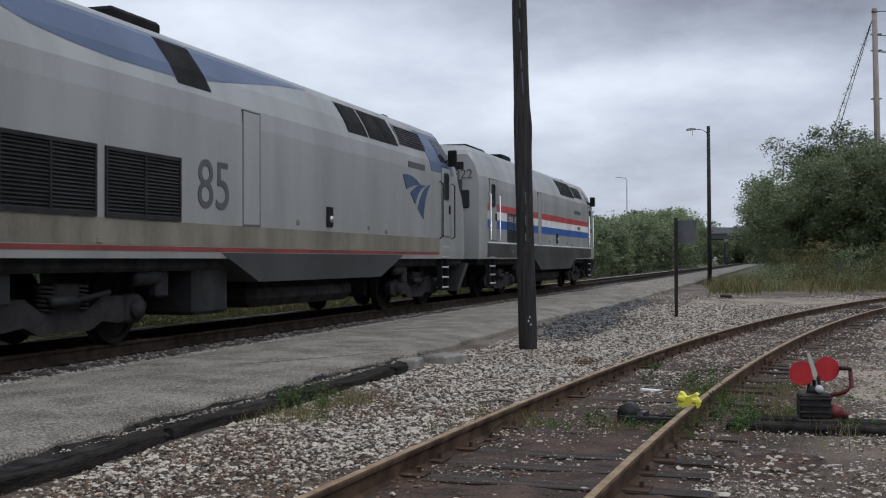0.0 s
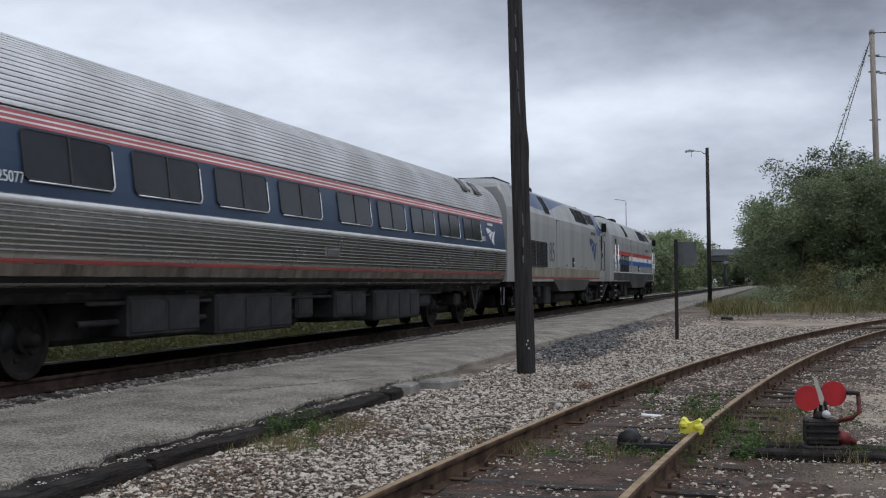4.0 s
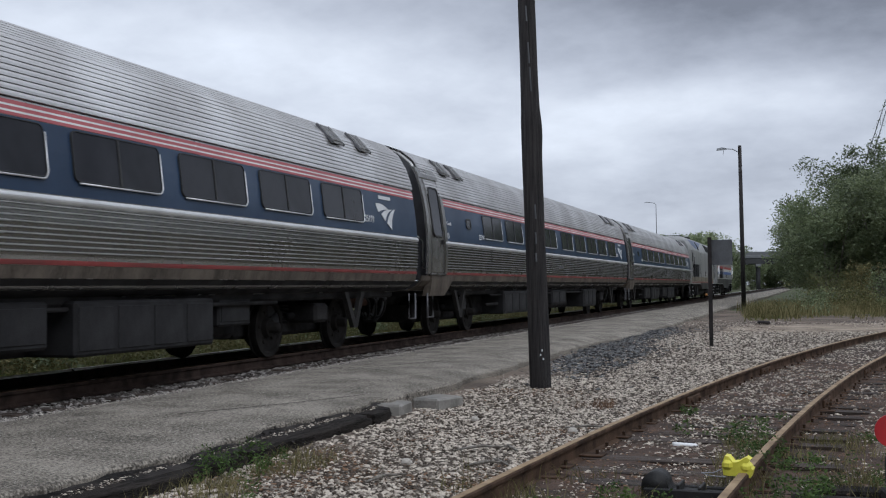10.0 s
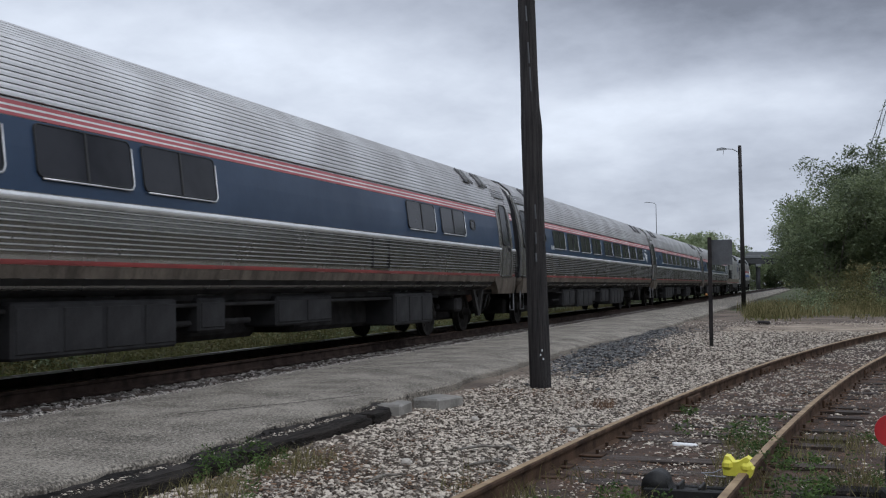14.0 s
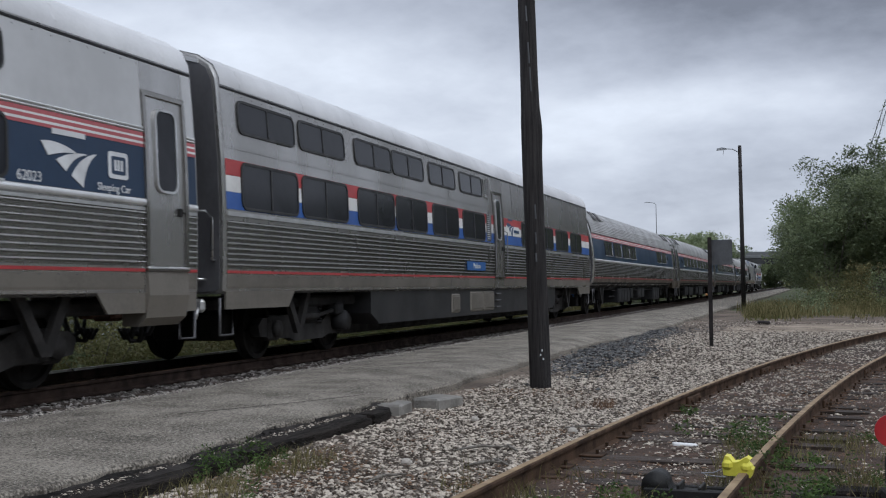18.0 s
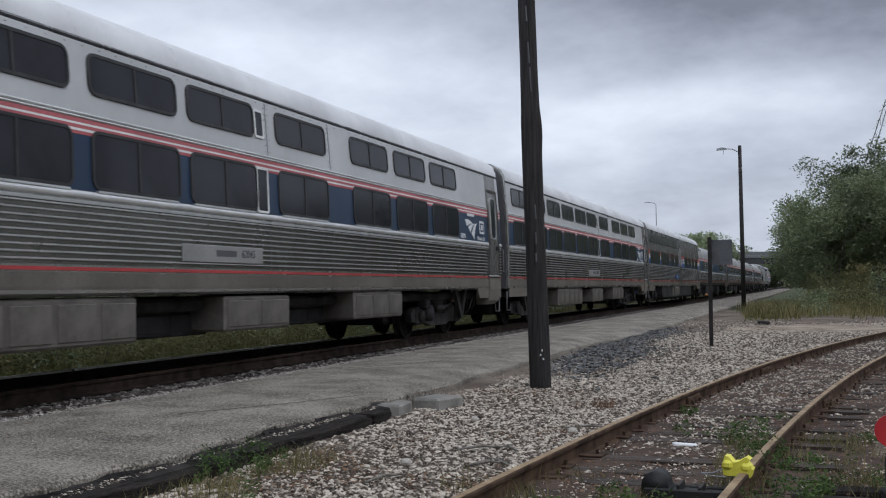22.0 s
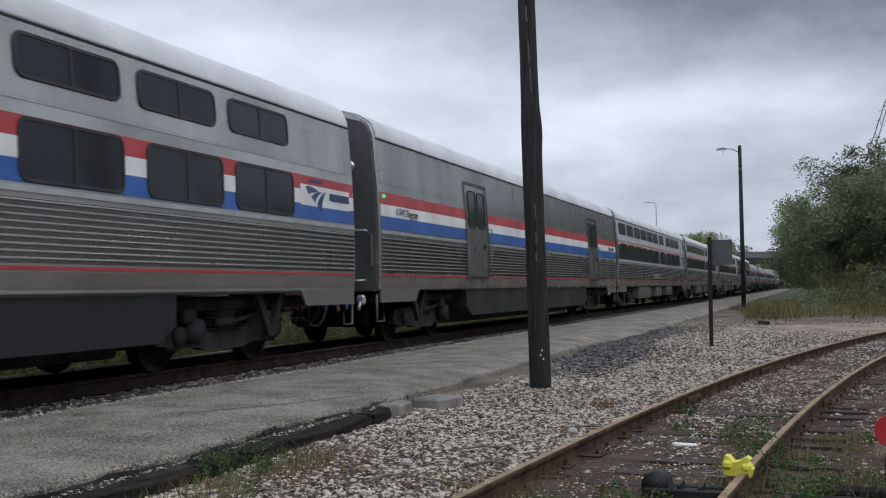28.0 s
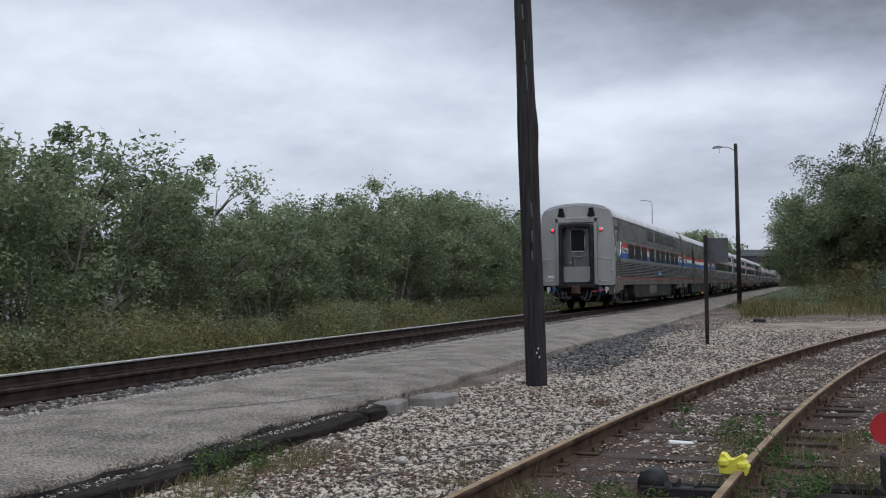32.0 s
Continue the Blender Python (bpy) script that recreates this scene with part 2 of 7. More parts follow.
M["weed"] = mat("weed_leaves", (0.12, 0.19, 0.055), (0.045, 0.078, 0.024), 0.7, 0, 3, 0, 9, 0.2, island=0.35, leafy=0.3, spec=0.2)
M["leaf"] = mat("shrub_tree_leaves", (0.295, 0.342, 0.182), (0.14, 0.18, 0.09), 0.5, 0, 0.45, 0, 4, 0.2, island=0.34, random_obj=0.16, leafy=0.42, spec=0.6)
M["leaf2"] = mat("dark_tree_leaves", (0.20, 0.238, 0.118), (0.085, 0.108, 0.052), 0.5, 0, 0.4, 0, 4, 0.2, island=0.32, random_obj=0.14, leafy=0.42, spec=0.6)
M["bark"] = mat("pale_grey_bark", (0.27, 0.25, 0.22), (0.12, 0.108, 0.092), 0.9, 0, 5, 0.5, 30, stretch=(3, 3, 0.5), spec=0.2)
M["pole_wood"] = mat("weathered_creosote_pole", (0.042, 0.036, 0.035), (0.010, 0.009, 0.0095), 0.85, 0, 4, 0.9, 30, 0.5, stretch=(8, 8, 0.3))
M["pole_light"] = mat("sun_bleached_pole_wood", (0.34, 0.29, 0.25), (0.22, 0.19, 0.16), 0.9, 0, 3, 0.3, 30, stretch=(5, 5, 0.4))
M["concrete"] = mat("weathered_concrete", (0.27, 0.255, 0.23), (0.15, 0.142, 0.127), 0.9, 0, 2.5, 0.25, 40, 0.3)
M["bridge_conc"] = mat("grey_bridge_concrete", (0.20, 0.205, 0.21), (0.14, 0.145, 0.15), 0.9, 0, 0.15, 0.05, 3, 0.3)
M["iron"] = mat("rust_black_cast_iron", (0.028, 0.021, 0.020), (0.012, 0.010, 0.010), 0.7, 0.2, 6, 0.3, 50)
M["target_red"] = mat("red_target_paint", (0.52, 0.025, 0.03), (0.38, 0.02, 0.025), 0.5, 0, 4, 0.05)
M["lever_red"] = mat("chipped_dark_red_paint", (0.20, 0.024, 0.024), (0.08, 0.016, 0.013), 0.6, 0, 9, 0.2)
M["bag"] = mat("yellow_derail_paint", (0.85, 0.80, 0.10), (0.72, 0.66, 0.06), 0.5, 0, 5, 0.05)
M["derail_black"] = mat("black_derail_iron", (0.026, 0.025, 0.025), (0.015, 0.015, 0.015), 0.6, 0.3, 5, 0.25, 40)
M["galv"] = mat("galvanised_sheet", (0.36, 0.37, 0.39), (0.28, 0.29, 0.31), 0.55, 0.5, 2, 0.05)
M["sign_back"] = mat("dull_grey_sign_back", (0.13, 0.135, 0.145), (0.09, 0.093, 0.10), 0.7, 0.2, 3, 0.05)
M["litter_brown"] = mat("dead_leaf_litter", (0.22, 0.13, 0.075), (0.09, 0.055, 0.035), 0.9, 0, 6, 0.1, 40, 0.3, island=0.4)
M["girder"] = mat("shaded_bridge_girder", (0.06, 0.06, 0.062), (0.04, 0.04, 0.042), 0.9, 0, 0.3, 0.05, 3)
M["rail_tan_head"] = mat("tan_rust_rail_head", (0.36, 0.25, 0.135), (0.21, 0.14, 0.075), 0.6, 0.1, 5, 0.1, 60, spec=0.4)
M["amber"] = mat("amber_reflector", (0.38, 0.18, 0.06), None, 0.4, 0, 3, 0)
M["wire"] = mat("dark_cable", (0.05, 0.05, 0.055), None, 0.7, 0, 3, 0)
M["paper"] = mat("white_plastic_scrap", (0.8, 0.8, 0.8), (0.7, 0.7, 0.7), 0.6, 0, 6, 0.05)
M["truck_grey"] = mat("dusty_grey_truck_paint", (0.040, 0.037, 0.036), (0.018, 0.017, 0.0165), 0.75, 0.1, 3, 0.2, 30, spec=0.25)
M["bead"] = mat("highlight_steel_bead", (0.56, 0.545, 0.52), (0.44, 0.428, 0.41), 0.3, 0.85, 1.5, 0.02, edge=0.4)
M["groove"] = mat("roof_groove_shade", (0.10, 0.096, 0.094), (0.055, 0.053, 0.052), 0.8, 0.2, 2, 0.1)
M["chip"] = mat("pale_aggregate_chips", (0.55, 0.51, 0.46), (0.3, 0.27, 0.235), 0.9, 0, 9, 0.2, 60, 0.3, island=0.4)
M["red_dirty"] = mat("grimy_red_stripe_paint", (0.27, 0.045, 0.042), (0.16, 0.035, 0.032), 0.55, 0, 1.2, 0.03)
M["bush"] = mat("olive_scrub_leaves", (0.27, 0.26, 0.115), (0.12, 0.125, 0.05), 0.6, 0, 0.6, 0, 4, 0.2, island=0.38, random_obj=0.3, leafy=0.45, spec=0.5)
M["skirt_black"] = mat("black_equipment_skirt_paint", (0.024, 0.024, 0.026), (0.015, 0.015, 0.016), 0.5, 0.0, 0.9, 0.05, spec=0.35)
M["track_dirt_shade"] = mat("dirt_and_shade_track_bed", (0.042, 0.035, 0.030), (0.018, 0.0155, 0.014), 0.95, 0, 2, 0.8, 26, 0.7)
M["end_door"] = mat("worn_steel_end_door", (0.42, 0.415, 0.41), (0.3, 0.296, 0.29), 0.4, 0.5, 1.2, 0.05)
M["belt"] = mat("bright_belt_moulding", (0.82, 0.82, 0.82), (0.66, 0.66, 0.66), 0.35, 0.5, 1.5, 0.02, edge=0.6)
M["end_steel"] = mat("weathered_end_wall_steel", (0.52, 0.51, 0.495), (0.37, 0.362, 0.35), 0.34, 0.75, 0.8, 0.05, 24, 0.25, stretch=(1.2, 1, 0.45), edge=0.4)
M["rust"] = mat("rusty_cast_coupler", (0.12, 0.055, 0.035), (0.05, 0.026, 0.019), 0.85, 0.1, 6, 0.3)
M["timber_black"] = mat("black_rotten_timber", (0.042, 0.036, 0.032), (0.011, 0.010, 0.009), 0.95, 0, 3, 0.9, 24, 0.6, stretch=(5, 0.6, 5), spec=0.1)
M["inner_door"] = mat("shaded_gangway_door", (0.22, 0.22, 0.222), (0.13, 0.13, 0.132), 0.4, 0.5, 1.5, 0.05, 24, 0.3, stretch=(2, 1, 0.4))
M["house_wall"] = mat("pale_siding", (0.45, 0.46, 0.47), (0.38, 0.39, 0.40), 0.8, 0, 1, 0.05)


# ---------------------------------------------------------------- mesh tools
class Mesh:
    """Collects vertices and faces of one mesh."""

    def __init__(self):
        self.v, self.f, self.s = [], [], []

    def add(self, verts, faces, smooth=False):
        n = len(self.v)
        self.v.extend(tuple(p) for p in verts)
        self.f.extend(tuple(i + n for i in f) for f in faces)
        self.s.extend([smooth] * len(faces))
        return self

    def box(self, x0, x1, y0, y1, z0, z1, c=0.0):
        """A box with its edges cut back by c."""
        if c <= 0:
            v = [(x, y, z) for z in (z0, z1) for y in (y0, y1) for x in (x0, x1)]
            return self.add(v, [(0, 2, 3, 1), (4, 5, 7, 6), (0, 1, 5, 4), (2, 6, 7, 3), (0, 4, 6, 2), (1, 3, 7, 5)])
        c = min(c, (x1 - x0) * 0.45, (y1 - y0) * 0.45, (z1 - z0) * 0.45)
        rings = []
        for z, a in ((z0, c), (z0 + c, 0), (z1 - c, 0), (z1, c)):
            rings.append([(x0 + c, y0 + a, z), (x1 - c, y0 + a, z), (x1 - a, y0 + c, z), (x1 - a, y1 - c, z),
                          (x1 - c, y1 - a, z), (x0 + c, y1 - a, z), (x0 + a, y1 - c, z), (x0 + a, y0 + c, z)])
        return self.loft(rings, True, True, True)

    def loft(self, rings, closed=True, cap0=False, cap1=False, smooth=False):
        n, k = len(rings), len(rings[0])
        f = []
        for i in range(n - 1):
            for j in range(k if closed else k - 1):
                a, b = i * k + j, i * k + (j + 1) % k
                f.append((a, b, b + k, a + k))
        if cap0:
            f.append(tuple(range(k))[::-1])
        if cap1:
            f.append(tuple((n - 1) * k + j for j in range(k)))
        return self.add([p for r in rings for p in r], f, smooth)

    def tube(self, pts, r, k=8, smooth=True):
        """A round bar through pts; r: one radius or one for each point."""
        pts = [Vector(p) for p in pts]
        rings = []
        for i, p in enumerate(pts):
            d = (pts[min(i + 1, len(pts) - 1)] - pts[max(i - 1, 0)]).normalized()
            a = d.orthogonal() if abs(d.z) > 0.95 else d.cross(Vector((0, 0, 1)))
            a.normalize()
            b = d.cross(a)
            rr = r[i] if isinstance(r, (list, tuple)) else r
            rings.append([tuple(p + (a * math.cos(t) + b * math.sin(t)) * rr) for t in [2 * math.pi * j / k for j in range(k)]])
        return self.loft(rings, True, True, True, smooth)

    def prism(self, outline, axis, a0, a1):
        """A plate: an outline in two coordinates, drawn out along the third axis."""
        def p(u, v, a):
            return (a, u, v) if axis == 0 else (u, a, v) if axis == 1 else (u, v, a)
        return self.loft([[p(u, v, a0) for u, v in outline], [p(u, v, a1) for u, v in outline]], True, True, True)

    def data(self, name):
        me = bpy.data.meshes.new(name)
        me.from_pydata(self.v, [], self.f)
        me.polygons.foreach_set("use_smooth", self.s)
        bm = bmesh.new()
        bm.from_mesh(me)
        bmesh.ops.recalc_face_normals(bm, faces=bm.faces)
        bm.to_mesh(me)
        bm.free()
        return me


def part(name, mesh, material, parent=None, label="", at=None):
    """Links a mesh as one object under a thing or a part."""
    me = mesh.data(name) if isinstance(mesh, Mesh) else mesh
    if not me.materials:
        me.materials.append(M[material])
    ob = new(name, me)
    if parent is not None:
        ob.parent = parent
    if at is not None:
        ob.matrix_basis = at
    if label:
        ob["label"] = label
    return ob


def big_mesh(name, verts, faces, material, smooth=False):
    """A mesh from arrays: verts (n, 3), faces (m, 3 or 4)."""
    me = bpy.data.meshes.new(name)
    verts, faces = np.asarray(verts, np.float32), np.asarray(faces, np.int32)
    k = faces.shape[1]
    me.vertices.add(len(verts))
    me.vertices.foreach_set("co", verts.ravel())
    me.loops.add(faces.size)
    me.loops.foreach_set("vertex_index", faces.ravel())
    me.polygons.add(len(faces))
    me.polygons.foreach_set("loop_start", np.arange(len(faces), dtype=np.int32) * k)
    me.update(calc_edges=True)
    me.materials.append(M[material])
    me.polygons.foreach_set("use_smooth", [smooth] * len(faces))
    return me


def empty(name, label, category, group="", m=None):
    ob = new(name)
    if m is not None:
        ob.matrix_basis = m
    return tagged(ob, label, category, group)


def text_mesh(words, size, material, depth=0.004):
    cu = bpy.data.curves.new("lettering", "FONT")
    cu.body, cu.size, cu.extrude, cu.align_x, cu.align_y = words, size, depth, "CENTER", "CENTER"
    ob = new("lettering", cu)
    bpy.context.view_layer.update()
    me = bpy.data.meshes.new_from_object(ob.evaluated_get(bpy.context.evaluated_depsgraph_get()))
    bpy.data.objects.remove(ob)
    me.materials.clear()
    me.materials.append(M[material])
    return me


def round_rect(w, h, r, n=4):
    pts = []
    for cx, cy, a0 in ((w / 2 - r, h / 2 - r, 0), (-w / 2 + r, h / 2 - r, 90), (-w / 2 + r, -h / 2 + r, 180), (w / 2 - r, -h / 2 + r, 270)):
        for i in range(n + 1):
            a = radians(a0 + 90 * i / n)
            pts.append((cx + r * math.cos(a), cy + r * math.sin(a)))
    return pts


def ring_mesh(w, h, r, band, depth):
    """A rounded frame round an opening w by h, lying in the y-z plane and standing out along x."""
    m = Mesh()
    o, i = round_rect(w + 2 * band, h + 2 * band, r + band), round_rect(w, h, r)
    k = len(o)
    rings = [[(0, *p) for p in o], [(depth, p[0] * 0.995, p[1] * 0.99) for p in o], [(depth, *p) for p in i], [(0, *p) for p in i]]
    m.loft(rings, True)
    return m


def plate_mesh(w, h, r, depth):
    m = Mesh()
    o = round_rect(w, h, r)
    m.loft([[(0, *p) for p in o], [(depth, *p) for p in o]], True, True, True)
    return m


SHARED = {}


def shared(key, make):
    if key not in SHARED:
        SHARED[key] = make()
    return SHARED[key]


TRACK_X0 = -8.86


# ---------------------------------------------------------------- ground
rng = np.random.default_rng(7)
GROUND_Z = -0.40


def sheet(name, x0, x1, y0, y1, nx, ny, height, material, label, kind="structure", category="ground"):
    xs, ys = np.linspace(x0, x1, nx), np.linspace(y0, y1, ny)
    X, Y = np.meshgrid(xs, ys)
    Z = height(X, Y)
    v = np.stack([X, Y, Z], -1).reshape(-1, 3)
    i = np.arange((ny - 1) * nx).reshape(ny - 1, nx)[:, :-1].ravel()
    f = np.stack([i, i + 1, i + nx + 1, i + nx], -1)
    ob = new(name, big_mesh(name, v, f, material, True))
    return tagged(ob, label, category, "", kind)


def bumps(X, Y, s, a):
    return a * (np.sin(X * s + 1.3 * np.sin(Y * s * 0.7)) * np.sin(Y * s * 0.83 + np.sin(X * s * 0.6)))


def base_height(X, Y):
    far_side = np.clip((-10.6 - X) / 3.5, 0, 1)
    bank = np.clip((-7.0 - X) / 0.4, 0, 1) * np.clip((X + 11.2) / 0.8, 0, 1)
    return GROUND_Z - 0.06 - 0.35 * far_side + bank * 0.02 + bumps(X, Y, 0.9, 0.015)


def ground_sheet():
    """One sheet to the horizon, finer near the tracks."""
    xs = np.concatenate([-np.geomspace(2500, 45, 14), np.linspace(-40, 40, 81), np.geomspace(45, 2500, 14)])
    ys = np.concatenate([-np.geomspace(900, 25, 10), np.linspace(-20, 130, 121), np.geomspace(140, 3500, 16)])
    X, Y = np.meshgrid(xs, ys)
    v = np.stack([X, Y, base_height(X, Y)], -1).reshape(-1, 3)
    nx, ny = len(xs), len(ys)
    i = np.arange((ny - 1) * nx).reshape(ny - 1, nx)[:, :-1].ravel()
    f = np.stack([i, i + 1, i + nx + 1, i + nx], -1)
    tagged(new("ground", big_mesh("ground", v, f, "grass_ground", True)), "rough grassy ground on both sides of the railway", "ground", "", "structure")


def siding_x(y):
    return -1.60 + 0.022 * y + 0.0037 * y * y


def siding_h(y):
    return 0.022 + 0.0074 * y


ground_sheet()
tagged(sheet("gravel_yard", -4.75, 9.0, -8, 62, 56, 240, lambda X, Y: GROUND_Z + bumps(X, Y, 2.1, 0.012) + 0.06 * np.clip((-3.9 - X) / 0.8, 0, 1) + 0.0 * X, "gravel_bed", "pale crushed limestone gravel between platform and siding"), category="gravel")
sheet("sandy_lane", -2.6, 34.0, 30, 44, 60, 24, lambda X, Y: GROUND_Z + 0.03 - 0.05 * np.clip(np.abs(Y - 37 - 2.0 * np.sin(X * 0.35)) / 7, 0, 1) ** 2 * 1.6, "sand", "pale sandy track across the gravel", category="lane")


def stones(name, count, place, smin, smax, material, label):
    """Loose stones as squashed, uneven six-pointed solids."""
    p = place(count)
    n = len(p)
    d = np.array([(1, 0, 0), (-1, 0, 0), (0, 1, 0), (0, -1, 0), (0, 0, 1), (0, 0, -1), (0.6, 0.6, 0.5), (-0.6, 0.5, 0.6), (0.5, -0.7, 0.5), (-0.6, -0.5, 0.5)], np.float32)
    faces = np.array([(6, 0, 2), (6, 2, 4), (6, 4, 0), (7, 2, 1), (7, 1, 4), (7, 4, 2), (8, 3, 0), (8, 0, 4), (8, 4, 3), (9, 1, 3), (9, 3, 4), (9, 4, 1)])
    s = (smin + (smax - smin) * rng.random((n, 1, 1)) ** 1.8) * rng.uniform(0.5, 1.35, (n, 1, 3)) * np.array([1, 1, 0.6])
    jig = rng.uniform(0.7, 1.2, (n, 10, 1))
    a = rng.uniform(0, 2 * np.pi, n)
    c, sn = np.cos(a), np.sin(a)
    q = d[None] * jig * s
    v = np.stack([q[..., 0] * c[:, None] - q[..., 1] * sn[:, None], q[..., 0] * sn[:, None] + q[..., 1] * c[:, None], q[..., 2]], -1) + p[:, None]
    f = (faces[None] + (np.arange(n) * 10)[:, None, None]).reshape(-1, 3)
    return tagged(new(name, big_mesh(name, v.reshape(-1, 3), f, material)), label, "gravel", "", "stuff")


def scatter(x0, x1, y0, y1, z, near=1.0, keep=None):
    def place(n):
        u = rng.random((n * 3, 3))
        y = y0 + (y1 - y0) * u[:, 0] ** near
        x = x0 + (x1 - x0) * u[:, 1]
        ok = keep(x, y) if keep else np.ones(len(x), bool)
        x, y = x[ok][:n], y[ok][:n]
        return np.stack([x, y, (z(x, y) if callable(z) else np.full(len(x), z)) + rng.uniform(-0.012, 0.012, len(x))], -1)
    return place


def patch(x, y, s):
    return np.sin(x * 1.7 * s + np.sin(y * 1.1 * s) * 1.5) * np.sin(y * 1.3 * s + np.sin(x * 0.9 * s) * 1.7)


def left_of_siding(x, y):
    return (x < siding_x(y) - 0.95) & (patch(x, y, 0.55) + rng.normal(0, 0.35, len(x)) > -0.85)


def heap_shape(x, y):
    """One long heap and its trailing end, beside the platform."""
    a = ((x + 3.75 + 0.03 * (y - 21)) / 0.75) ** 2 + ((y - 21) / 4.2) ** 2
    b = ((x + 4.35) / 0.75) ** 2 + ((y - 30) / 6.5) ** 2
    return np.exp(-1.1 * a) + 0.8 * np.exp(-1.1 * b) + 0.18 * patch(x, y, 2.6)


def dark_heap(x, y):
    return heap_shape(x, y) + rng.normal(0, 0.16, len(x)) > 0.42


def heap_height(x, y):
    return GROUND_Z + 0.02 + 0.11 * np.clip(heap_shape(x, y), 0, 1)


def bare(x, y):
    """Where brown dirt shows through the gravel, more towards the near end."""
    return patch(x, y, 0.8) + 0.5 * patch(x + 7, y - 3, 1.9) + rng.normal(0, 0.35, len(x)) > 0.0 + np.clip((y - 8) * 0.11, -0.35, 1.2)


def yard_gravel(x, y):
    return left_of_siding(x, y) & (~bare(x, y) | (rng.random(len(x)) < 0.32))


stones("limestone_gravel", 52000, scatter(-4.7, 0.4, 3.0, 11, GROUND_Z + 0.015, 1.0, yard_gravel), 0.008, 0.024, "stone", "pale crushed limestone pieces lying on the yard")
stones("limestone_gravel", 26000, scatter(-4.7, 2.0, 3.0, 17, GROUND_Z + 0.022, 1.0, yard_gravel), 0.016, 0.034, "stone", "pale crushed limestone pieces lying on the yard")
stones("limestone_gravel", 26000, scatter(-5.0, 1.5, 11, 20, GROUND_Z + 0.025, 1.0, lambda x, y: left_of_siding(x, y) & (~dark_heap(x, y) | (rng.random(len(x)) < 0.45))), 0.012, 0.030, "stone", "pale crushed limestone pieces lying on the yard")
stones("limestone_gravel", 24000, scatter(-5.6, 4.5, 19, 34, GROUND_Z + 0.025, 1.1, lambda x, y: left_of_siding(x, y) & (~dark_heap(x, y) | (rng.random(len(x)) < 0.45))), 0.017, 0.040, "stone", "pale crushed limestone pieces lying on the yard")
stones("limestone_gravel", 3600, scatter(-4.5, 14.0, 33, 45, GROUND_Z + 0.03, 1.0, lambda x, y: patch(x, y, 0.35) + rng.normal(0, 0.4, len(x)) > 0.15), 0.02, 0.045, "stone", "pale stones scattered over the sandy lane")
stones("grey_ballast", 5200, scatter(-5.6, -2.2, 14, 38, heap_height, 1.0, dark_heap), 0.022, 0.055, "stone_dark", "heap of dark grey ballast beside the platform")
stones("limestone_gravel", 22000, scatter(-2.4, 6.0, 3.2, 32, GROUND_Z + 0.025, 1.2, lambda x, y: (np.abs(x - siding_x(y)) < 0.68) & (patch(x, y, 0.9) + 0.6 * patch(x, y - 2, 2.2) + rng.normal(0, 0.4, len(x)) > np.clip(0.75 - (y - 6) * 0.17, -0.5, 0.75))), 0.012, 0.032, "stone", "thin limestone ballast between the siding rails")
stones("limestone_gravel", 24000, scatter(-0.6, 12.0, 3.2, 34, GROUND_Z + 0.015, 1.2, lambda x, y: (x > siding_x(y) + 0.95) & (patch(x, y, 0.7) + 0.5 * patch(x, y, 1.8) + rng.normal(0, 0.4, len(x)) > 0.35 - np.clip((y - 9) * 0.06, 0, 0.9))), 0.014, 0.036, "stone", "patches of limestone beyond the siding")
stones("limestone_gravel", 30000, scatter(-2.4, 3.0, 4.5, 20, GROUND_Z + 0.022, 1.1, lambda x, y: (np.abs(x - siding_x(y)) < 0.70) & (0.7 * patch(x, y, 1.6) + 0.5 * patch(x + 3, y, 3.4) + rng.normal(0, 0.45, len(x)) > 0.15)), 0.006, 0.019, "stone", "thin limestone ballast between the siding rails")
stones("limestone_gravel", 26000, scatter(-0.8, 5.0, 4.5, 18, GROUND_Z + 0.018, 1.1, lambda x, y: (x > siding_x(y) + 0.85) & (0.7 * patch(x, y, 1.3) + 0.5 * patch(x + 3, y, 3.1) + rng.normal(0, 0.45, len(x)) > 0.25)), 0.006, 0.020, "stone", "patches of limestone beyond the siding")
stones("sandy_grit", 16000, scatter(1.0, 9.0, 7.5, 30, GROUND_Z + 0.012, 1.1, lambda x, y: (x > siding_x(y) + 2.0) & (patch(x, y, 0.6) + rng.normal(0, 0.4, len(x)) > -0.3)), 0.006, 0.02, "chip", "pale sandy grit beyond the switch stand")
stones("main_line_ballast", 15000, scatter(-8.0, -7.36, 3, 60, lambda x, y: -0.195 - 0.05 * (x + 7.9), 1.5), 0.018, 0.042, "stone_main", "dusty ballast shoulder along the main track")
stones("main_line_ballast", 5000, scatter(-10.9, -9.2, 3, 70, -0.22, 1.5), 0.025, 0.05, "stone_main", "dusty ballast beyond the main track")

stones("leaf_litter", 12000, scatter(-4.5, 6.0, 3.2, 22, GROUND_Z + 0.03, 1.3, lambda x, y: (np.abs(x - siding_x(y) - 0.6) < 1.9) & (patch(x, y, 0.9) + rng.normal(0, 0.4, len(x)) < 0.2)), 0.006, 0.02, "litter_brown", "brown leaf litter and dirt crumbs about the siding")
stones("leaf_litter", 15000, scatter(-4.5, 2.0, 3.2, 15, GROUND_Z + 0.032, 1.0, lambda x, y: (x < siding_x(y) - 0.85) & bare(x, y)), 0.006, 0.020, "litter_brown", "brown dead leaves and dirt among the gravel")
# earth strip between and beside the siding rails


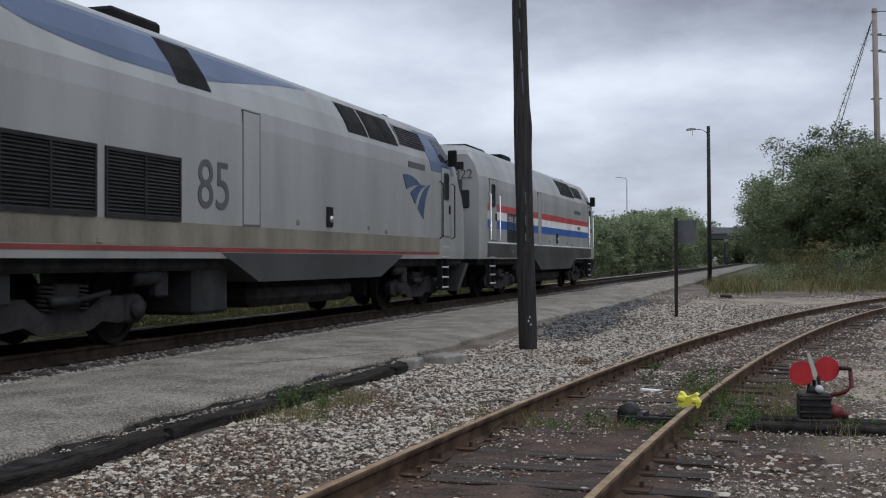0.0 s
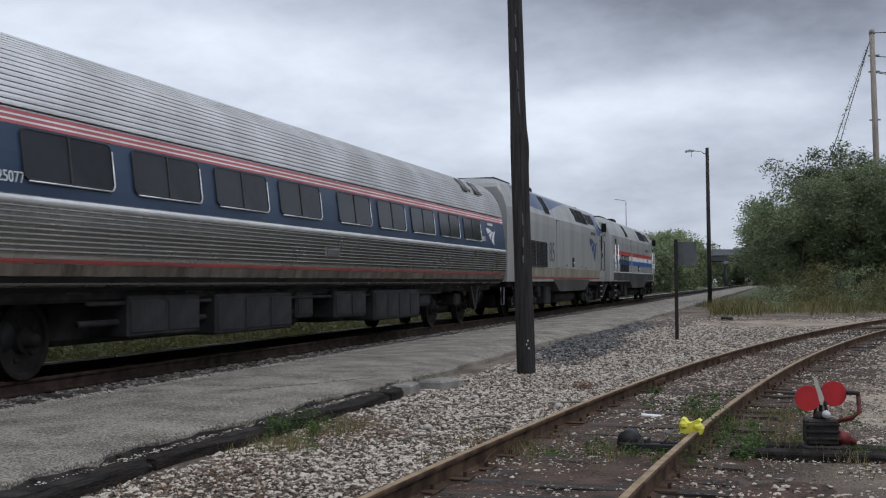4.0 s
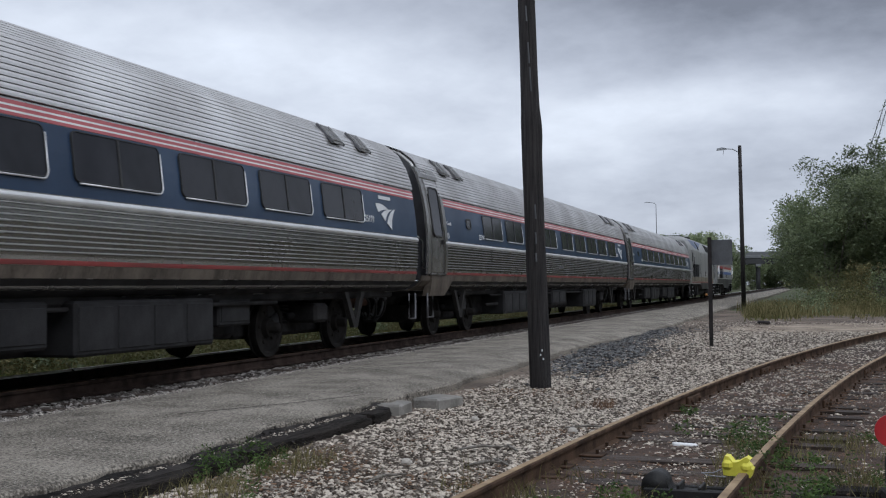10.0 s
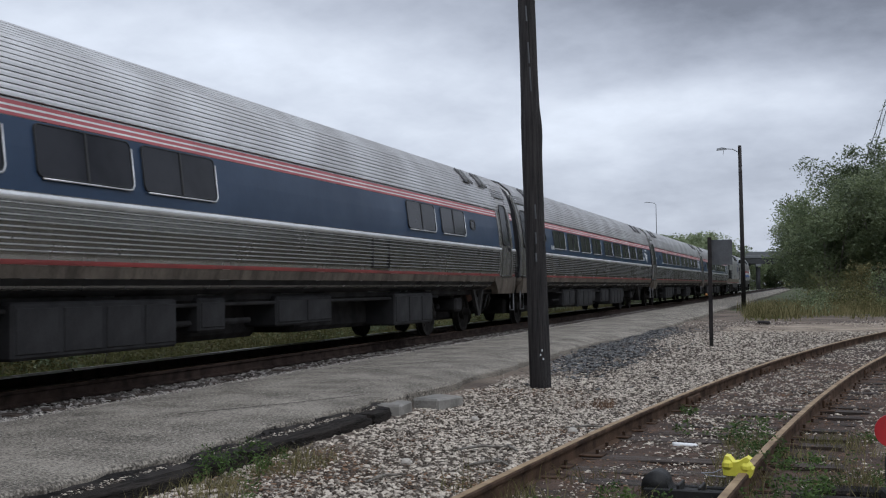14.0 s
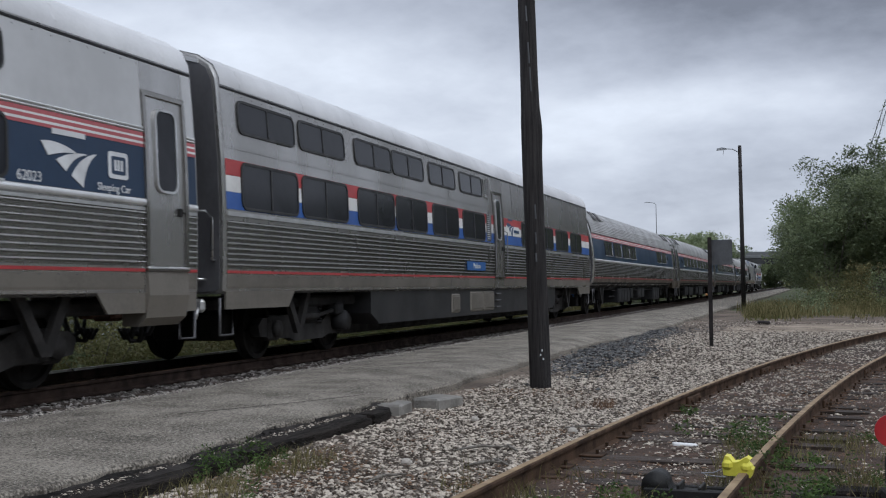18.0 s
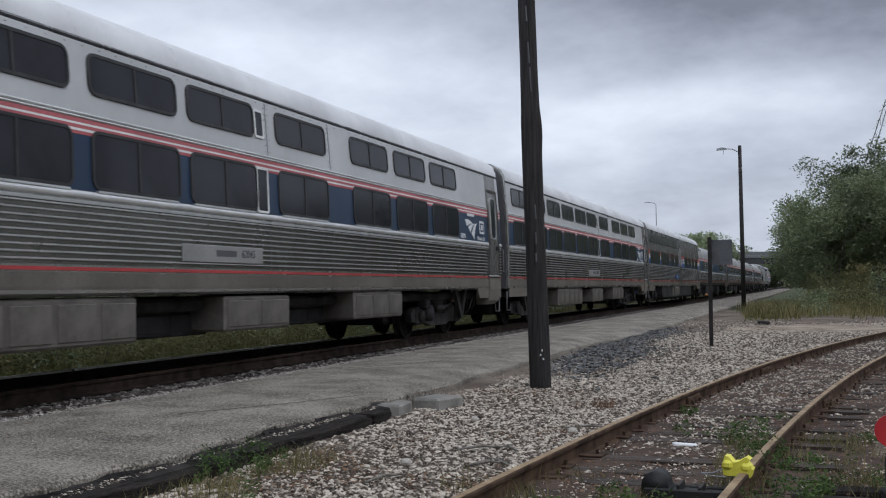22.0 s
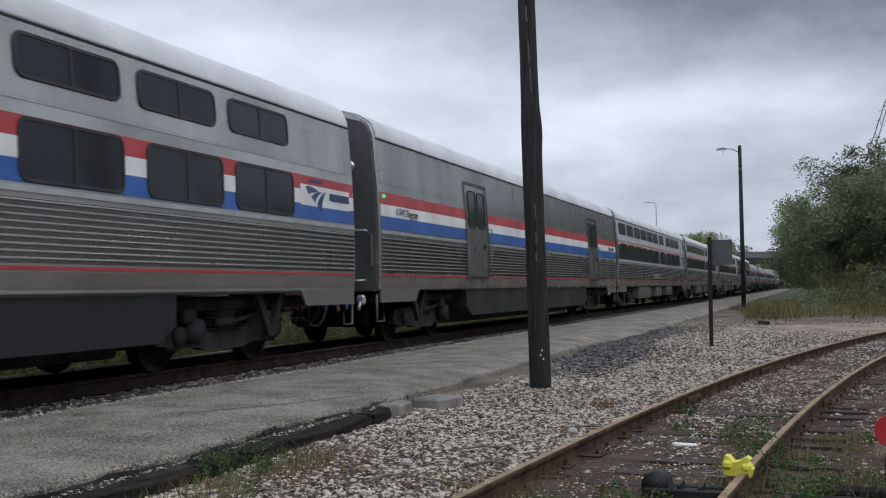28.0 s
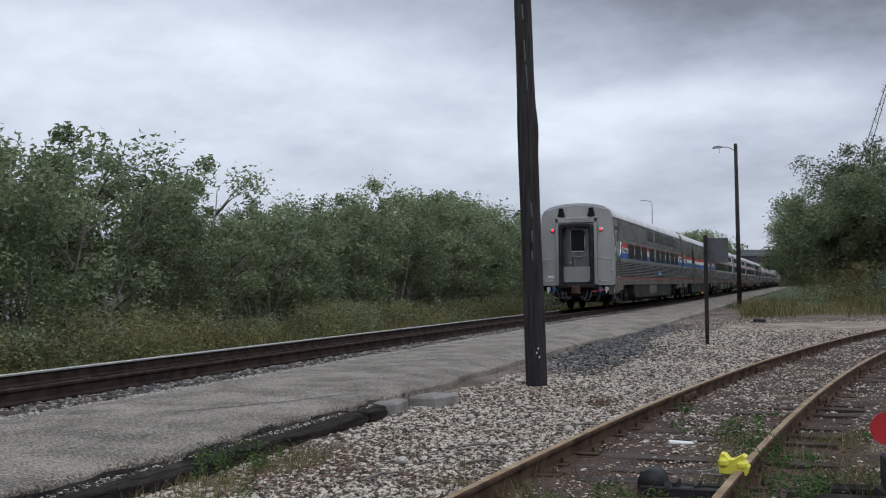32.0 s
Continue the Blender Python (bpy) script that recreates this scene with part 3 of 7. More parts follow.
def siding_earth():
    ys = np.linspace(-6, 40, 160)
    us = np.linspace(-0.9, 2.6, 12)
    Y, Uu = np.meshgrid(ys, us, indexing="ij")
    fade = np.clip((Uu - 0.9) / 1.6, 0, 1) * 0.05 + np.clip((Y - 24) / 10, 0, 1) * 0.05
    v = np.stack([siding_x(Y) + Uu, Y, GROUND_Z + 0.022 + bumps(Uu * 3, Y, 2.3, 0.018) - fade], -1).reshape(-1, 3)
    n = len(us)
    i = np.arange((len(ys) - 1) * n).reshape(-1, n)[:, :-1].ravel()
    tagged(new("siding_bed", big_mesh("siding_bed", v, np.stack([i, i + n, i + n + 1, i + 1], -1), "earth", True)), "brown earth and leaf litter under the siding", "track bed", "", "structure")


def sandy_verge():
    """Pale sand that spreads out beyond the siding's brown earth, with an uneven edge."""
    ys = np.linspace(6.5, 36, 110)
    us = np.linspace(1.6, 8.5, 26)
    Y, Uu = np.meshgrid(ys, us, indexing="ij")
    rise = np.clip((Uu - 2.5 - 0.5 * np.sin(Y * 0.9) - 0.3 * np.sin(Y * 2.3)) / 0.8, -1, 1)
    rise = rise - np.clip((9.2 - Y) / 1.2, 0, 2)
    v = np.stack([siding_x(Y) + Uu, Y, GROUND_Z + 0.012 + 0.030 * rise + bumps(Uu * 2, Y, 1.7, 0.012)], -1).reshape(-1, 3)
    n = len(us)
    i = np.arange((len(ys) - 1) * n).reshape(-1, n)[:, :-1].ravel()
    tagged(new("sandy_verge", big_mesh("sandy_verge", v, np.stack([i, i + n, i + n + 1, i + 1], -1), "sand", True)), "pale sandy ground beyond the siding", "ground", "", "structure")


siding_earth()
sandy_verge()

# ---------------------------------------------------------------- platform strip
def platform():
    top, m = -0.17, Mesh()
    ys = np.concatenate([np.arange(-15, 13.0, 0.14), np.arange(13, 75, 0.5), np.arange(75, 300, 15.0)])
    rings = []
    for y in ys:
        near = -4.62 + 0.05 * math.sin(y * 1.9) + 0.035 * math.sin(y * 5.3 + 1) + 0.02 * math.sin(y * 13.1)
        if y > 11.5:
            near += float(np.interp(y, (11.5, 14.5, 21, 25, 30, 60), (0.08, -0.05, -0.20, -0.12, 0.18, 0.18))) + 0.04 * math.sin(y * 0.7)
        fall = max(0.0, min(1.0, (y - 11) / 4)) * 0.07
        far = -7.42 + 0.04 * math.sin(y * 2.3) + 0.03 * math.sin(y * 7.1)
        s = min(1.0, max(0.0, (y - 70) / 150))
        rings.append([(far, y, -0.32), (far + 0.03, y, top - 0.02), (far + 0.3, y, top + 0.004), (-6.0, y, top + 0.012), (-5.3, y, top + 0.008), (near - 0.25, y, top - fall * 0.4), (near - 0.02, y, top - 0.012 - fall), (near, y, top - 0.035 - fall), (near + 0.01, y, -0.46)])
    m.loft(rings, False)
    tagged(part("platform", m, "asphalt"), "old pale asphalt platform strip beside the main track", "platform", "", "structure")
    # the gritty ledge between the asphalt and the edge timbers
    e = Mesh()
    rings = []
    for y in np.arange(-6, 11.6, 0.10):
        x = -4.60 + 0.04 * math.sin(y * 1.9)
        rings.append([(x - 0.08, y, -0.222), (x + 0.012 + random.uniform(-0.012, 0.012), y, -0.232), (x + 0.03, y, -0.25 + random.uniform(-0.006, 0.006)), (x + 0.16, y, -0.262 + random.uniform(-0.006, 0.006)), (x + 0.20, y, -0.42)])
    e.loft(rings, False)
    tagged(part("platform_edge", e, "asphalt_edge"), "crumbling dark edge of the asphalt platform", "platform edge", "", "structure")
    # old black timbers laid end to end along the drop
    y = -3.2
    for length in (2.9, 2.6, 3.0, 2.55, 2.62, 0.55):
        t, rings = Mesh(), []
        n = max(4, int(length / 0.12))
        for k in range(n + 1):
            u = k / n
            w = 0.10 * (1 - 0.25 * max(0, (u - 0.93) / 0.07)) + random.uniform(-0.003, 0.003)
            yy = length * u
            x = -4.43 + 0.035 * math.sin((y + yy) * 1.9) + 0.02 * math.sin((y + yy) * 0.9)
            top_z = -0.258 + random.uniform(-0.004, 0.004) + 0.006 * math.sin(yy * 3) - 0.03 * max(0, (u - 0.9) / 0.1)
            rings.append([(x - w, yy, -0.46), (x - w, yy, top_z - 0.02), (x - w * 0.88, yy, top_z), (x + w * 0.8, yy, top_z - 0.005 + random.uniform(-0.004, 0.004)), (x + w * 0.98, yy, top_z - 0.025), (x + w * (1.0 + random.uniform(-0.03, 0.03)), yy, top_z - 0.11), (x + w * 0.96, yy, -0.46)])
        t.loft(rings, True, True, True)
        tagged(part("edge_timber", t, "timber_black", at=pose(0, y, 0)), "black rotting timber along the platform edge", "timber", "edge timbers")
        y += length + 0.03
    # shallow cracks
    for pts in ([(-5.9, 9.4), (-5.5, 10.1), (-5.1, 10.9), (-4.8, 11.7)], [(-6.7, 15.5), (-6.2, 16.2), (-5.6, 17.8)]):
        c = Mesh()
        fine = []
        for (xa, ya), (xb, yb) in zip(pts, pts[1:]):
            for k in range(8):
                t = k / 8
                fine.append((xa + (xb - xa) * t + random.uniform(-0.02, 0.02), ya + (yb - ya) * t))
        c.loft([[(x - random.uniform(0.006, 0.014), y, -0.154), (x, y, -0.151), (x + random.uniform(0.006, 0.014), y, -0.154)] for x, y in fine], False)
        tagged(part("crack", c, "asphalt_edge"), "dark crack across the asphalt", "crack", "platform cracks", "structure")


platform()
stones("asphalt_chunks", 260, scatter(-4.66, -4.30, 3.0, 12.4, lambda x, y: -0.215 - 0.3 * (x + 4.66), 1.0), 0.010, 0.035, "asphalt_edge", "broken dark lumps of asphalt along the platform edge")
stones("asphalt_chips", 15000, scatter(-7.3, -4.75, 3.0, 19, lambda x, y: -0.166 + 0 * x, 1.0), 0.003, 0.008, "chip", "pale aggregate chips worn out of the asphalt")
stones("edge_grit", 6500, scatter(-7.47, -7.25, 3.0, 40, -0.187, 1.5), 0.007, 0.02, "chip", "pale sandy grit along the platform's track side")
stones("edge_rubble", 2600, scatter(-4.36, -4.15, 4.0, 12.5, -0.375, 1.0), 0.012, 0.04, "stone", "loose rubble at the foot of the edge timbers")
stones("edge_rubble", 1500, scatter(-4.60, -4.5, 4.0, 11.6, -0.252, 1.0), 0.006, 0.016, "stone", "small pale chips on the platform ledge")


def slab(x0, x1, y0, y1, z0, z1, turn, label):
    m = Mesh().box(-(x1 - x0) / 2, (x1 - x0) / 2, -(y1 - y0) / 2, (y1 - y0) / 2, 0, z1 - z0, 0.025)
    for i, (x, y, z) in enumerate(m.v):
        m.v[i] = (x + 0.012 * math.sin(i * 7.1), y + 0.012 * math.sin(i * 3.7), z + 0.008 * math.sin(i * 5.3))
    ob = part("concrete_block", m, "concrete")
    ob.matrix_basis = pose((x0 + x1) / 2, (y0 + y1) / 2, z0, 0, 0, turn)
    tagged(ob, label, "concrete block", "concrete blocks")


slab(-4.88, -4.33, 11.32, 11.86, -0.46, -0.235, 6, "weathered concrete block sunk at the platform edge")
slab(-4.42, -4.06, 12.16, 12.74, -0.5, -0.25, -14, "weathered concrete block lying on the gravel")

# ---------------------------------------------------------------- tracks
RAIL = [(-0.07, 0.0), (0.07, 0.0), (0.07, 0.012), (0.012, 0.035), (0.010, 0.125), (0.036, 0.138), (0.036, 0.160), (0.028, 0.168), (-0.028, 0.168), (-0.036, 0.160), (-0.036, 0.138), (-0.010, 0.125), (-0.012, 0.035), (-0.07, 0.012)]


def rail(name, line, top, side_mat, head_mat, label, group, worn=0):
    """A rail swept along a line of (x, y, heading in radians to the right)."""
    th = empty(name, label, "rail", group)
    tagged(th, kind="structure")
    body, head = Mesh(), Mesh()
    rings, hr = [], []
    for x, y, h in line:
        c, s = math.cos(h), math.sin(h)
        rings.append([(x + u * c, y - u * s, top - 0.17 + v) for u, v in RAIL])
        hr.append([(x + u * c, y - u * s, top - 0.17 + v) for u, v in ((-0.026, 0.166), (-0.026, 0.172), (0.026, 0.172), (0.026, 0.166))])
    body.loft(rings, True, True, True)
    head.loft(hr, True, True, True)
    part("rail_web", body, side_mat, th)
    part("rail_head", head, head_mat, th)
    if worn:
        face = Mesh()
        face.loft([[(x + worn * u, y, top - 0.17 + v) for u, v in ((0.02, 0.171), (0.030, 0.1705), (0.038, 0.163), (0.0385, 0.142), (0.034, 0.142))] for x, y, h in line], True, True, True)
        part("worn_face", face, head_mat, th, "bright worn corner of the rail head")
    return th


ys = [-60, -20, 0, 20, 40, 60, 80, 120, 200, 430]
for dx, w in ((0.753, "near"), (-0.753, "far")):
    rail("rail", [(TRACK_X0 + dx, y, 0.0) for y in ys], 0.0, "rail_rust", "rail_tan" if dx > 0 else "rail_top", "dark rusty main line rail with a worn head", "main line rails", 0 if dx > 0 else 1)
sy = [-6 + 1.0 * i for i in range(64)]
for dx in (-0.753, 0.753):
    rail("rail", [(siding_x(y) + dx * math.cos(math.atan(siding_h(y))), y - dx * math.sin(math.atan(siding_h(y))), math.atan(siding_h(y))) for y in sy], -0.225, "rail_tan", "rail_tan_head", "rust-brown rail of the disused siding", "siding rails")

# ballast bed of the main track
bed = Mesh()
bed.loft([[(-11.6, y, -0.62), (-10.6, y, -0.26), (-10.2, y, -0.215), (-7.6, y, -0.215), (-7.2, y, -0.24), (-6.9, y, -0.30)] for y in (-60, -10, 0, 10, 20, 40, 80, 430)], False)
# bed dirt, coloured darker still for the shade beside and between the rails
tagged(part("ballast_bed", bed, "track_dirt_shade"), "dusty ballast bed under the main track", "track bed", "", "structure")


# ---------------------------------------------------------------- the train
TRACK_X = -8.86
AMF = [(1.20, 0.99), (1.42, 1.09), (1.525, 1.19), (1.565, 1.35), (1.59, 1.75), (1.58, 2.1), (1.55, 2.45), (1.50, 2.8), (1.44, 3.08), (1.34, 3.38), (1.18, 3.65), (0.92, 3.86), (0.6, 3.98), (0.3, 4.025), (0, 4.035)]
VIEW = [(1.50, 1.0), (1.565, 1.035), (1.575, 1.3), (1.575, 2.1), (1.55, 2.8), (1.51, 3.3), (1.475, 3.72), (1.455, 3.88), (1.37, 4.06), (1.14, 4.21), (0.78, 4.31), (0.38, 4.355), (0, 4.37)]
GEN = [(1.50, 1.12), (1.52, 1.3), (1.52, 3.1), (1.50, 3.38), (1.38, 3.72), (1.20, 4.05), (1.08, 4.18), (0.9, 4.26), (0.45, 4.31), (0, 4.33)]


def hw(prof, z):
    for (h0, z0), (h1, z1) in zip(prof, prof[1:]):
        if z <= z1:
            return h0 + (h1 - h0) * (z - z0) / (z1 - z0)
    return 0.0


def on_side(prof, y, z, out=0.0):
    """The pose of a plate on the near side: its x axis along the side's outward normal."""
    d = (hw(prof, z + 0.15) - hw(prof, z - 0.15)) / 0.3
    return pose(hw(prof, z) + out, y, z, 0, math.degrees(math.atan(d)), 0)


def shell(prof, half, taper=0.10, k_end=0.965, open_rear=False):
    m = Mesh()
    full = [(h, z) for h, z in prof] + [(-h, z) for h, z in prof[-2::-1]]
    zc = 2.3
    rings = []
    for y, k in ((-half, k_end), (-half + taper * 0.5, k_end * 0.3 + 0.7), (-half + taper, 1), (half - taper, 1), (half - taper * 0.5, k_end * 0.3 + 0.7), (half, k_end)):
        rings.append([(h * k, y, zc + (z - zc) * (k * 0.5 + 0.5)) for h, z in full])
    m.loft(rings, True, not open_rear, True)
    if open_rear:
        # an end wall round the gangway opening, and the recess behind it
        inner = []
        for x, y, z in rings[0]:
            dx, dz = x, z - 2.3
            s = min(0.60 / max(abs(dx), 1e-6), (1.16 if dz > 0 else 1.2) / max(abs(dz), 1e-6))
            inner.append((dx * s, 2.3 + dz * s))
        m.loft([rings[0], [(u, -half, v) for u, v in inner], [(u, -half + 0.26, v) for u, v in inner]], True, False, True)
    return m


def half_round(prof, z0, z1, y0, y1, out):
    """A rounded moulding along the side."""
    m = Mesh()
    sec = []
    for i in range(9):
        t = math.pi * i / 8
        z = (z0 + z1) / 2 - (z1 - z0) / 2 * math.cos(t)
        sec.append((hw(prof, z) + out * math.sin(t), z))
    sec += [(hw(prof, z1) - 0.03, z1), (hw(prof, z0) - 0.03, z0)]
    m.loft([[(x, y, z) for x, z in sec] for y in (y0, y1)], True, True, True)
    return m


def beads(car, prof, z0, z1, y0, y1, count, depth, base=0.004):
    """The crests on a fluted panel; their lighter colour stands in for sky highlights."""
    step = (z1 - z0) / count
    for i in range(count):
        m, sec = Mesh(), []
        for u, o in ((0.58, -0.006), (0.60, 0.7), (0.66, 1.0), (0.76, 0.85), (0.88, 0.3), (0.90, -0.006)):
            z = z0 + (i + u) * step
            sec.append((hw(prof, z) + base + o * depth, z))
        m.loft([[(x, y, z) for x, z in sec] for y in (y0, y1)], True, True, True)
        both_sides("bead", m, "bead", car)


def strip(prof, z0, z1, y0, y1, out, n=2, back=0.03):
    m = Mesh()
    zs = [z0 + (z1 - z0) * i / n for i in range(n + 1)]
    sec = [(hw(prof, z) + out, z) for z in zs] + [(hw(prof, z) - back, z) for z in zs[::-1]]
    m.loft([[(x, y, z) for x, z in sec] for y in (y0, y1)], True, True, True)
    return m


def fluted(prof, z0, z1, y0, y1, count, depth, base=0.004):
    """A panel with raised beads that run lengthwise."""
    m = Mesh()
    sec = []
    step = (z1 - z0) / count
    for i in range(count):
        for u, o in ((0.0, 0), (0.45, 0), (0.50, -0.005), (0.57, -0.005), (0.58, 0.0), (0.92, 0.0), (0.95, -0.003)):
            z = z0 + (i + u) * step
            sec.append((hw(prof, z) + base + o, z))
    sec.append((hw(prof, z1) + base, z1))
    sec += [(hw(prof, z1) - 0.03, z1), (hw(prof, z0) - 0.03, z0)]
    m.loft([[(x, y, z) for x, z in sec] for y in (y0, y1)], True, True, True)
    return m


def ribbed_roof(prof, z0, y0, y1, count, depth):
    """A corrugated roof, from one shoulder over the ridge to the other."""
    pts = [(h, z) for h, z in prof if z > z0]
    pts = [(hw(prof, z0), z0)] + pts
    pts = pts + [(-h, z) for h, z in pts[-2::-1]]
    ln = [0]
    for a, b in zip(pts, pts[1:]):
        ln.append(ln[-1] + math.dist(a, b))

    def at(s):
        for i in range(len(ln) - 1):
            if s <= ln[i + 1] + 1e-9:
                u = (s - ln[i]) / (ln[i + 1] - ln[i])
                x, z = pts[i][0] + (pts[i + 1][0] - pts[i][0]) * u, pts[i][1] + (pts[i + 1][1] - pts[i][1]) * u
                n = Vector((pts[i + 1][1] - pts[i][1], -(pts[i + 1][0] - pts[i][0]))).normalized()
                n = n if n.dot(Vector((x, z - 2.0))) > 0 else -n
                return x, z, n
        return (*pts[-1], Vector((-1, 0)))
    step = ln[-1] / count
    ribs, base, sec = Mesh(), Mesh(), []
    for i in range(count):
        for u, o in ((0.0, -0.002), (0.16, -0.002), (0.18, depth), (0.55, depth * 1.15), (0.97, depth)):
            x, z, n = at((i + u) * step)
            sec.append((x + n.x * o, z + n.y * o))
    ribs.loft([[(x, y, z) for x, z in sec] for y in (y0, y1)], False)
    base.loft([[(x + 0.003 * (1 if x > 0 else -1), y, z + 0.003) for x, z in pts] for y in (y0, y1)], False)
    return ribs, base


def both_sides(name, mesh, material, car, label=""):
    me = mesh.data(name) if isinstance(mesh, Mesh) else mesh
    part(name, me, material, car, label)
    part(name, me, material, car, label, pose(0, 0, 0, 0, 0, 180))


def window(car, prof, y, z, w, h, style, far=True, r=0.09):
    ring_mat, band = {"al": ("gasket", 0.012), "gk": ("gasket", 0.04), "wh": ("white", 0.035)}[style]
    ring = shared(("ring", w, h, style, r), lambda: ring_mesh(w, h, r, band, 0.05).data("window"))
    pane = shared(("pane", w, h, r), lambda: plate_mesh(w + 0.01, h + 0.01, r, 0.041).data("pane"))
    bar = shared(("bar", h), lambda: Mesh().box(0, 0.012, -0.018, 0.018, -h / 2, h / 2).data("mullion"))
    for turn in ((0, 180) if far else (0,)):
        at = pose(0, 0, 0, 0, 0, turn) @ on_side(prof, y, z, -0.026)
        win = part("window", ring, ring_mat, car, "", at)
        part("pane", pane, "glass", win)
        if style == "al":
            sl = shared(("alsill", w, h), lambda: Mesh().tube([(0.045, -w / 2 + r, -h / 2 - 0.026)] + [(0.045, w / 2 - r + (r + 0.026) * math.sin(a), -h / 2 + r - (r + 0.026) * math.cos(a)) for a in [k * math.pi / 10 for k in range(6)]] + [(0.045, w / 2 + 0.026, h / 2 - r)], 0.011, 5).data("window_trim"))
            part("window_trim", sl, "frame_al", win)
        if w > 1.2:
            part("mullion", bar, "gasket", win, "", pose(0.040, 0, 0))


def truck(car, y, style):
    """A two-axle truck: bolster, side frames, springs and wheelsets."""
    wb = 1.30 if style != "loco" else 1.40
    rad = 0.46 if style != "loco" else 0.51
    t = part("truck", shared(("bolster", style), lambda: Mesh().box(-1.15, 1.15, -0.25, 0.25, 0.5, 0.82, 0.05).box(-0.5, 0.5, -1.2, 1.2, 0.42, 0.58, 0.04).data("truck")), "under", car, "", pose(0, y, 0))

    def frame_mesh():
        m = Mesh()
        if style == "inside":
            m.box(-0.06, 0.06, -1.5, 1.5, 0.44, 0.62, 0.03)
            for s in (-1, 1):
                m.box(-0.09, 0.09, s * wb - 0.16, s * wb + 0.16, 0.32, 0.62, 0.03)
            return m
        drop = 0.30 if style == "outside" else 0.34
        out = [(-1.75, 0.52), (-1.62, 0.62), (-0.75, 0.66), (-0.45, 0.5), (0.45, 0.5), (0.75, 0.66), (1.62, 0.62), (1.75, 0.52), (1.7, 0.36), (1.1, 0.30), (0.75, drop), (0.5, 0.24), (-0.5, 0.24), (-0.75, drop), (-1.1, 0.30), (-1.7, 0.36)]
        m.prism(out, 0, -0.07, 0.07)
        for s in (-1, 1):
            m.box(-0.11, 0.12, s * wb - 0.17, s * wb + 0.17, 0.28, 0.66, 0.04)
            m.tube([(0.1, s * wb, 0.46), (0.19, s * wb, 0.46)], 0.13, 10)
        return m
    fx = 0.55 if style == "inside" else 1.03
    fm = shared(("side_frame", style), lambda: frame_mesh().data("side_frame"))
    for s in (1, -1):
        part("side_frame", fm, "under" if style != "outside" else "truck_grey", t, "", pose(s * fx, 0, 0, 0, 0, 0 if s > 0 else 180))

    sp = shared(("spring",), lambda: Mesh().tube([(0.1 * math.sin(a), 0.1 * math.cos(a), 0.50 + a * 0.0085) for a in [k * math.pi / 4 for k in range(50)]], 0.02, 5).data("spring"))
    for s in (-1, 1):
        for q in (-0.33, 0.33):
            part("spring", sp, "under", t, "", pose(s * (fx + 0.02), q, 0))
    rod = shared(("damper", style), lambda: Mesh().tube([(0, -0.7, 0.62), (0, -0.2, 0.62)], 0.06).tube([(0, -0.2, 0.62), (0, 0.45, 0.7)], 0.035).data("damper"))
    part("damper", rod, "under2" if style != "outside" else "truck_grey", t, "", pose(fx + 0.16, 0.3, 0))

    def wheels():
        m = Mesh()
        m.tube([(-1.0, 0, 0), (1.0, 0, 0)], 0.085, 10)
        for s in (-1, 1):
            prof = [(0.70, rad + 0.028), (0.728, rad + 0.028), (0.735, rad), (0.84, rad - 0.006), (0.84, rad - 0.07), (0.79, rad - 0.09), (0.78, 0.16), (0.86, 0.14), (0.86, 0.10)]
            rings = []
            for x, q in prof:
                rings.append([(s * x, q * math.cos(a), q * math.sin(a)) for a in [2 * math.pi * k / 28 for k in range(28)]])
            rings.insert(0, [(s * 0.70, 0.1 * math.cos(a), 0.1 * math.sin(a)) for a in [2 * math.pi * k / 28 for k in range(28)]])
            m.loft(rings, True, True, True)
            for k in range(5):
                a = 2 * math.pi * k / 5
                m.tube([(s * 0.78, 0.24 * math.cos(a), 0.24 * math.sin(a)), (s * 0.80, 0.24 * math.cos(a), 0.24 * math.sin(a))], 0.035, 6)
        return m
    wm = shared(("wheelset", rad), lambda: wheels().data("wheelset"))
    for s in (-1, 1):
        ws = part("wheelset", wm, "wheel", t, "", pose(0, s * wb, rad))
        WHEELS.append((ws, s * wb, rad))
    # added dark block that closes the view through the truck
    part("brake_rigging", shared(("truck_fill",), lambda: Mesh().box(-0.62, 0.62, -1.95, 1.95, 0.30, 0.74, 0.06).data("brake_rigging")), "under", t)
    if style != "loco":
        hang = shared(("hanger",), lambda: Mesh().prism([(-0.45, 1.0), (-0.3, 1.0), (0.02, 0.5), (0.28, 1.0), (0.42, 1.0), (0.1, 0.38), (-0.06, 0.38)], 0, -0.04, 0.04).data("strut"))
        part("strut", hang, "truck_grey", t, "grimy V-shaped steel strut", pose(1.32, -0.9 if y < 0 else 0.9, 0))
        disc = shared(("brake",), lambda: Mesh().tube([(0, 0, 0.5), (0.22, 0, 0.5)], 0.17, 12).box(-0.02, 0.2, -0.3, 0.0, 0.6, 0.8, 0.03).data("brake_unit"))
        part("brake_unit", disc, "under2", t, "", pose(fx + 0.05, -1.0 if y > 0 else 1.0, 0.02))
    return t


WHEELS = []
CARS = []


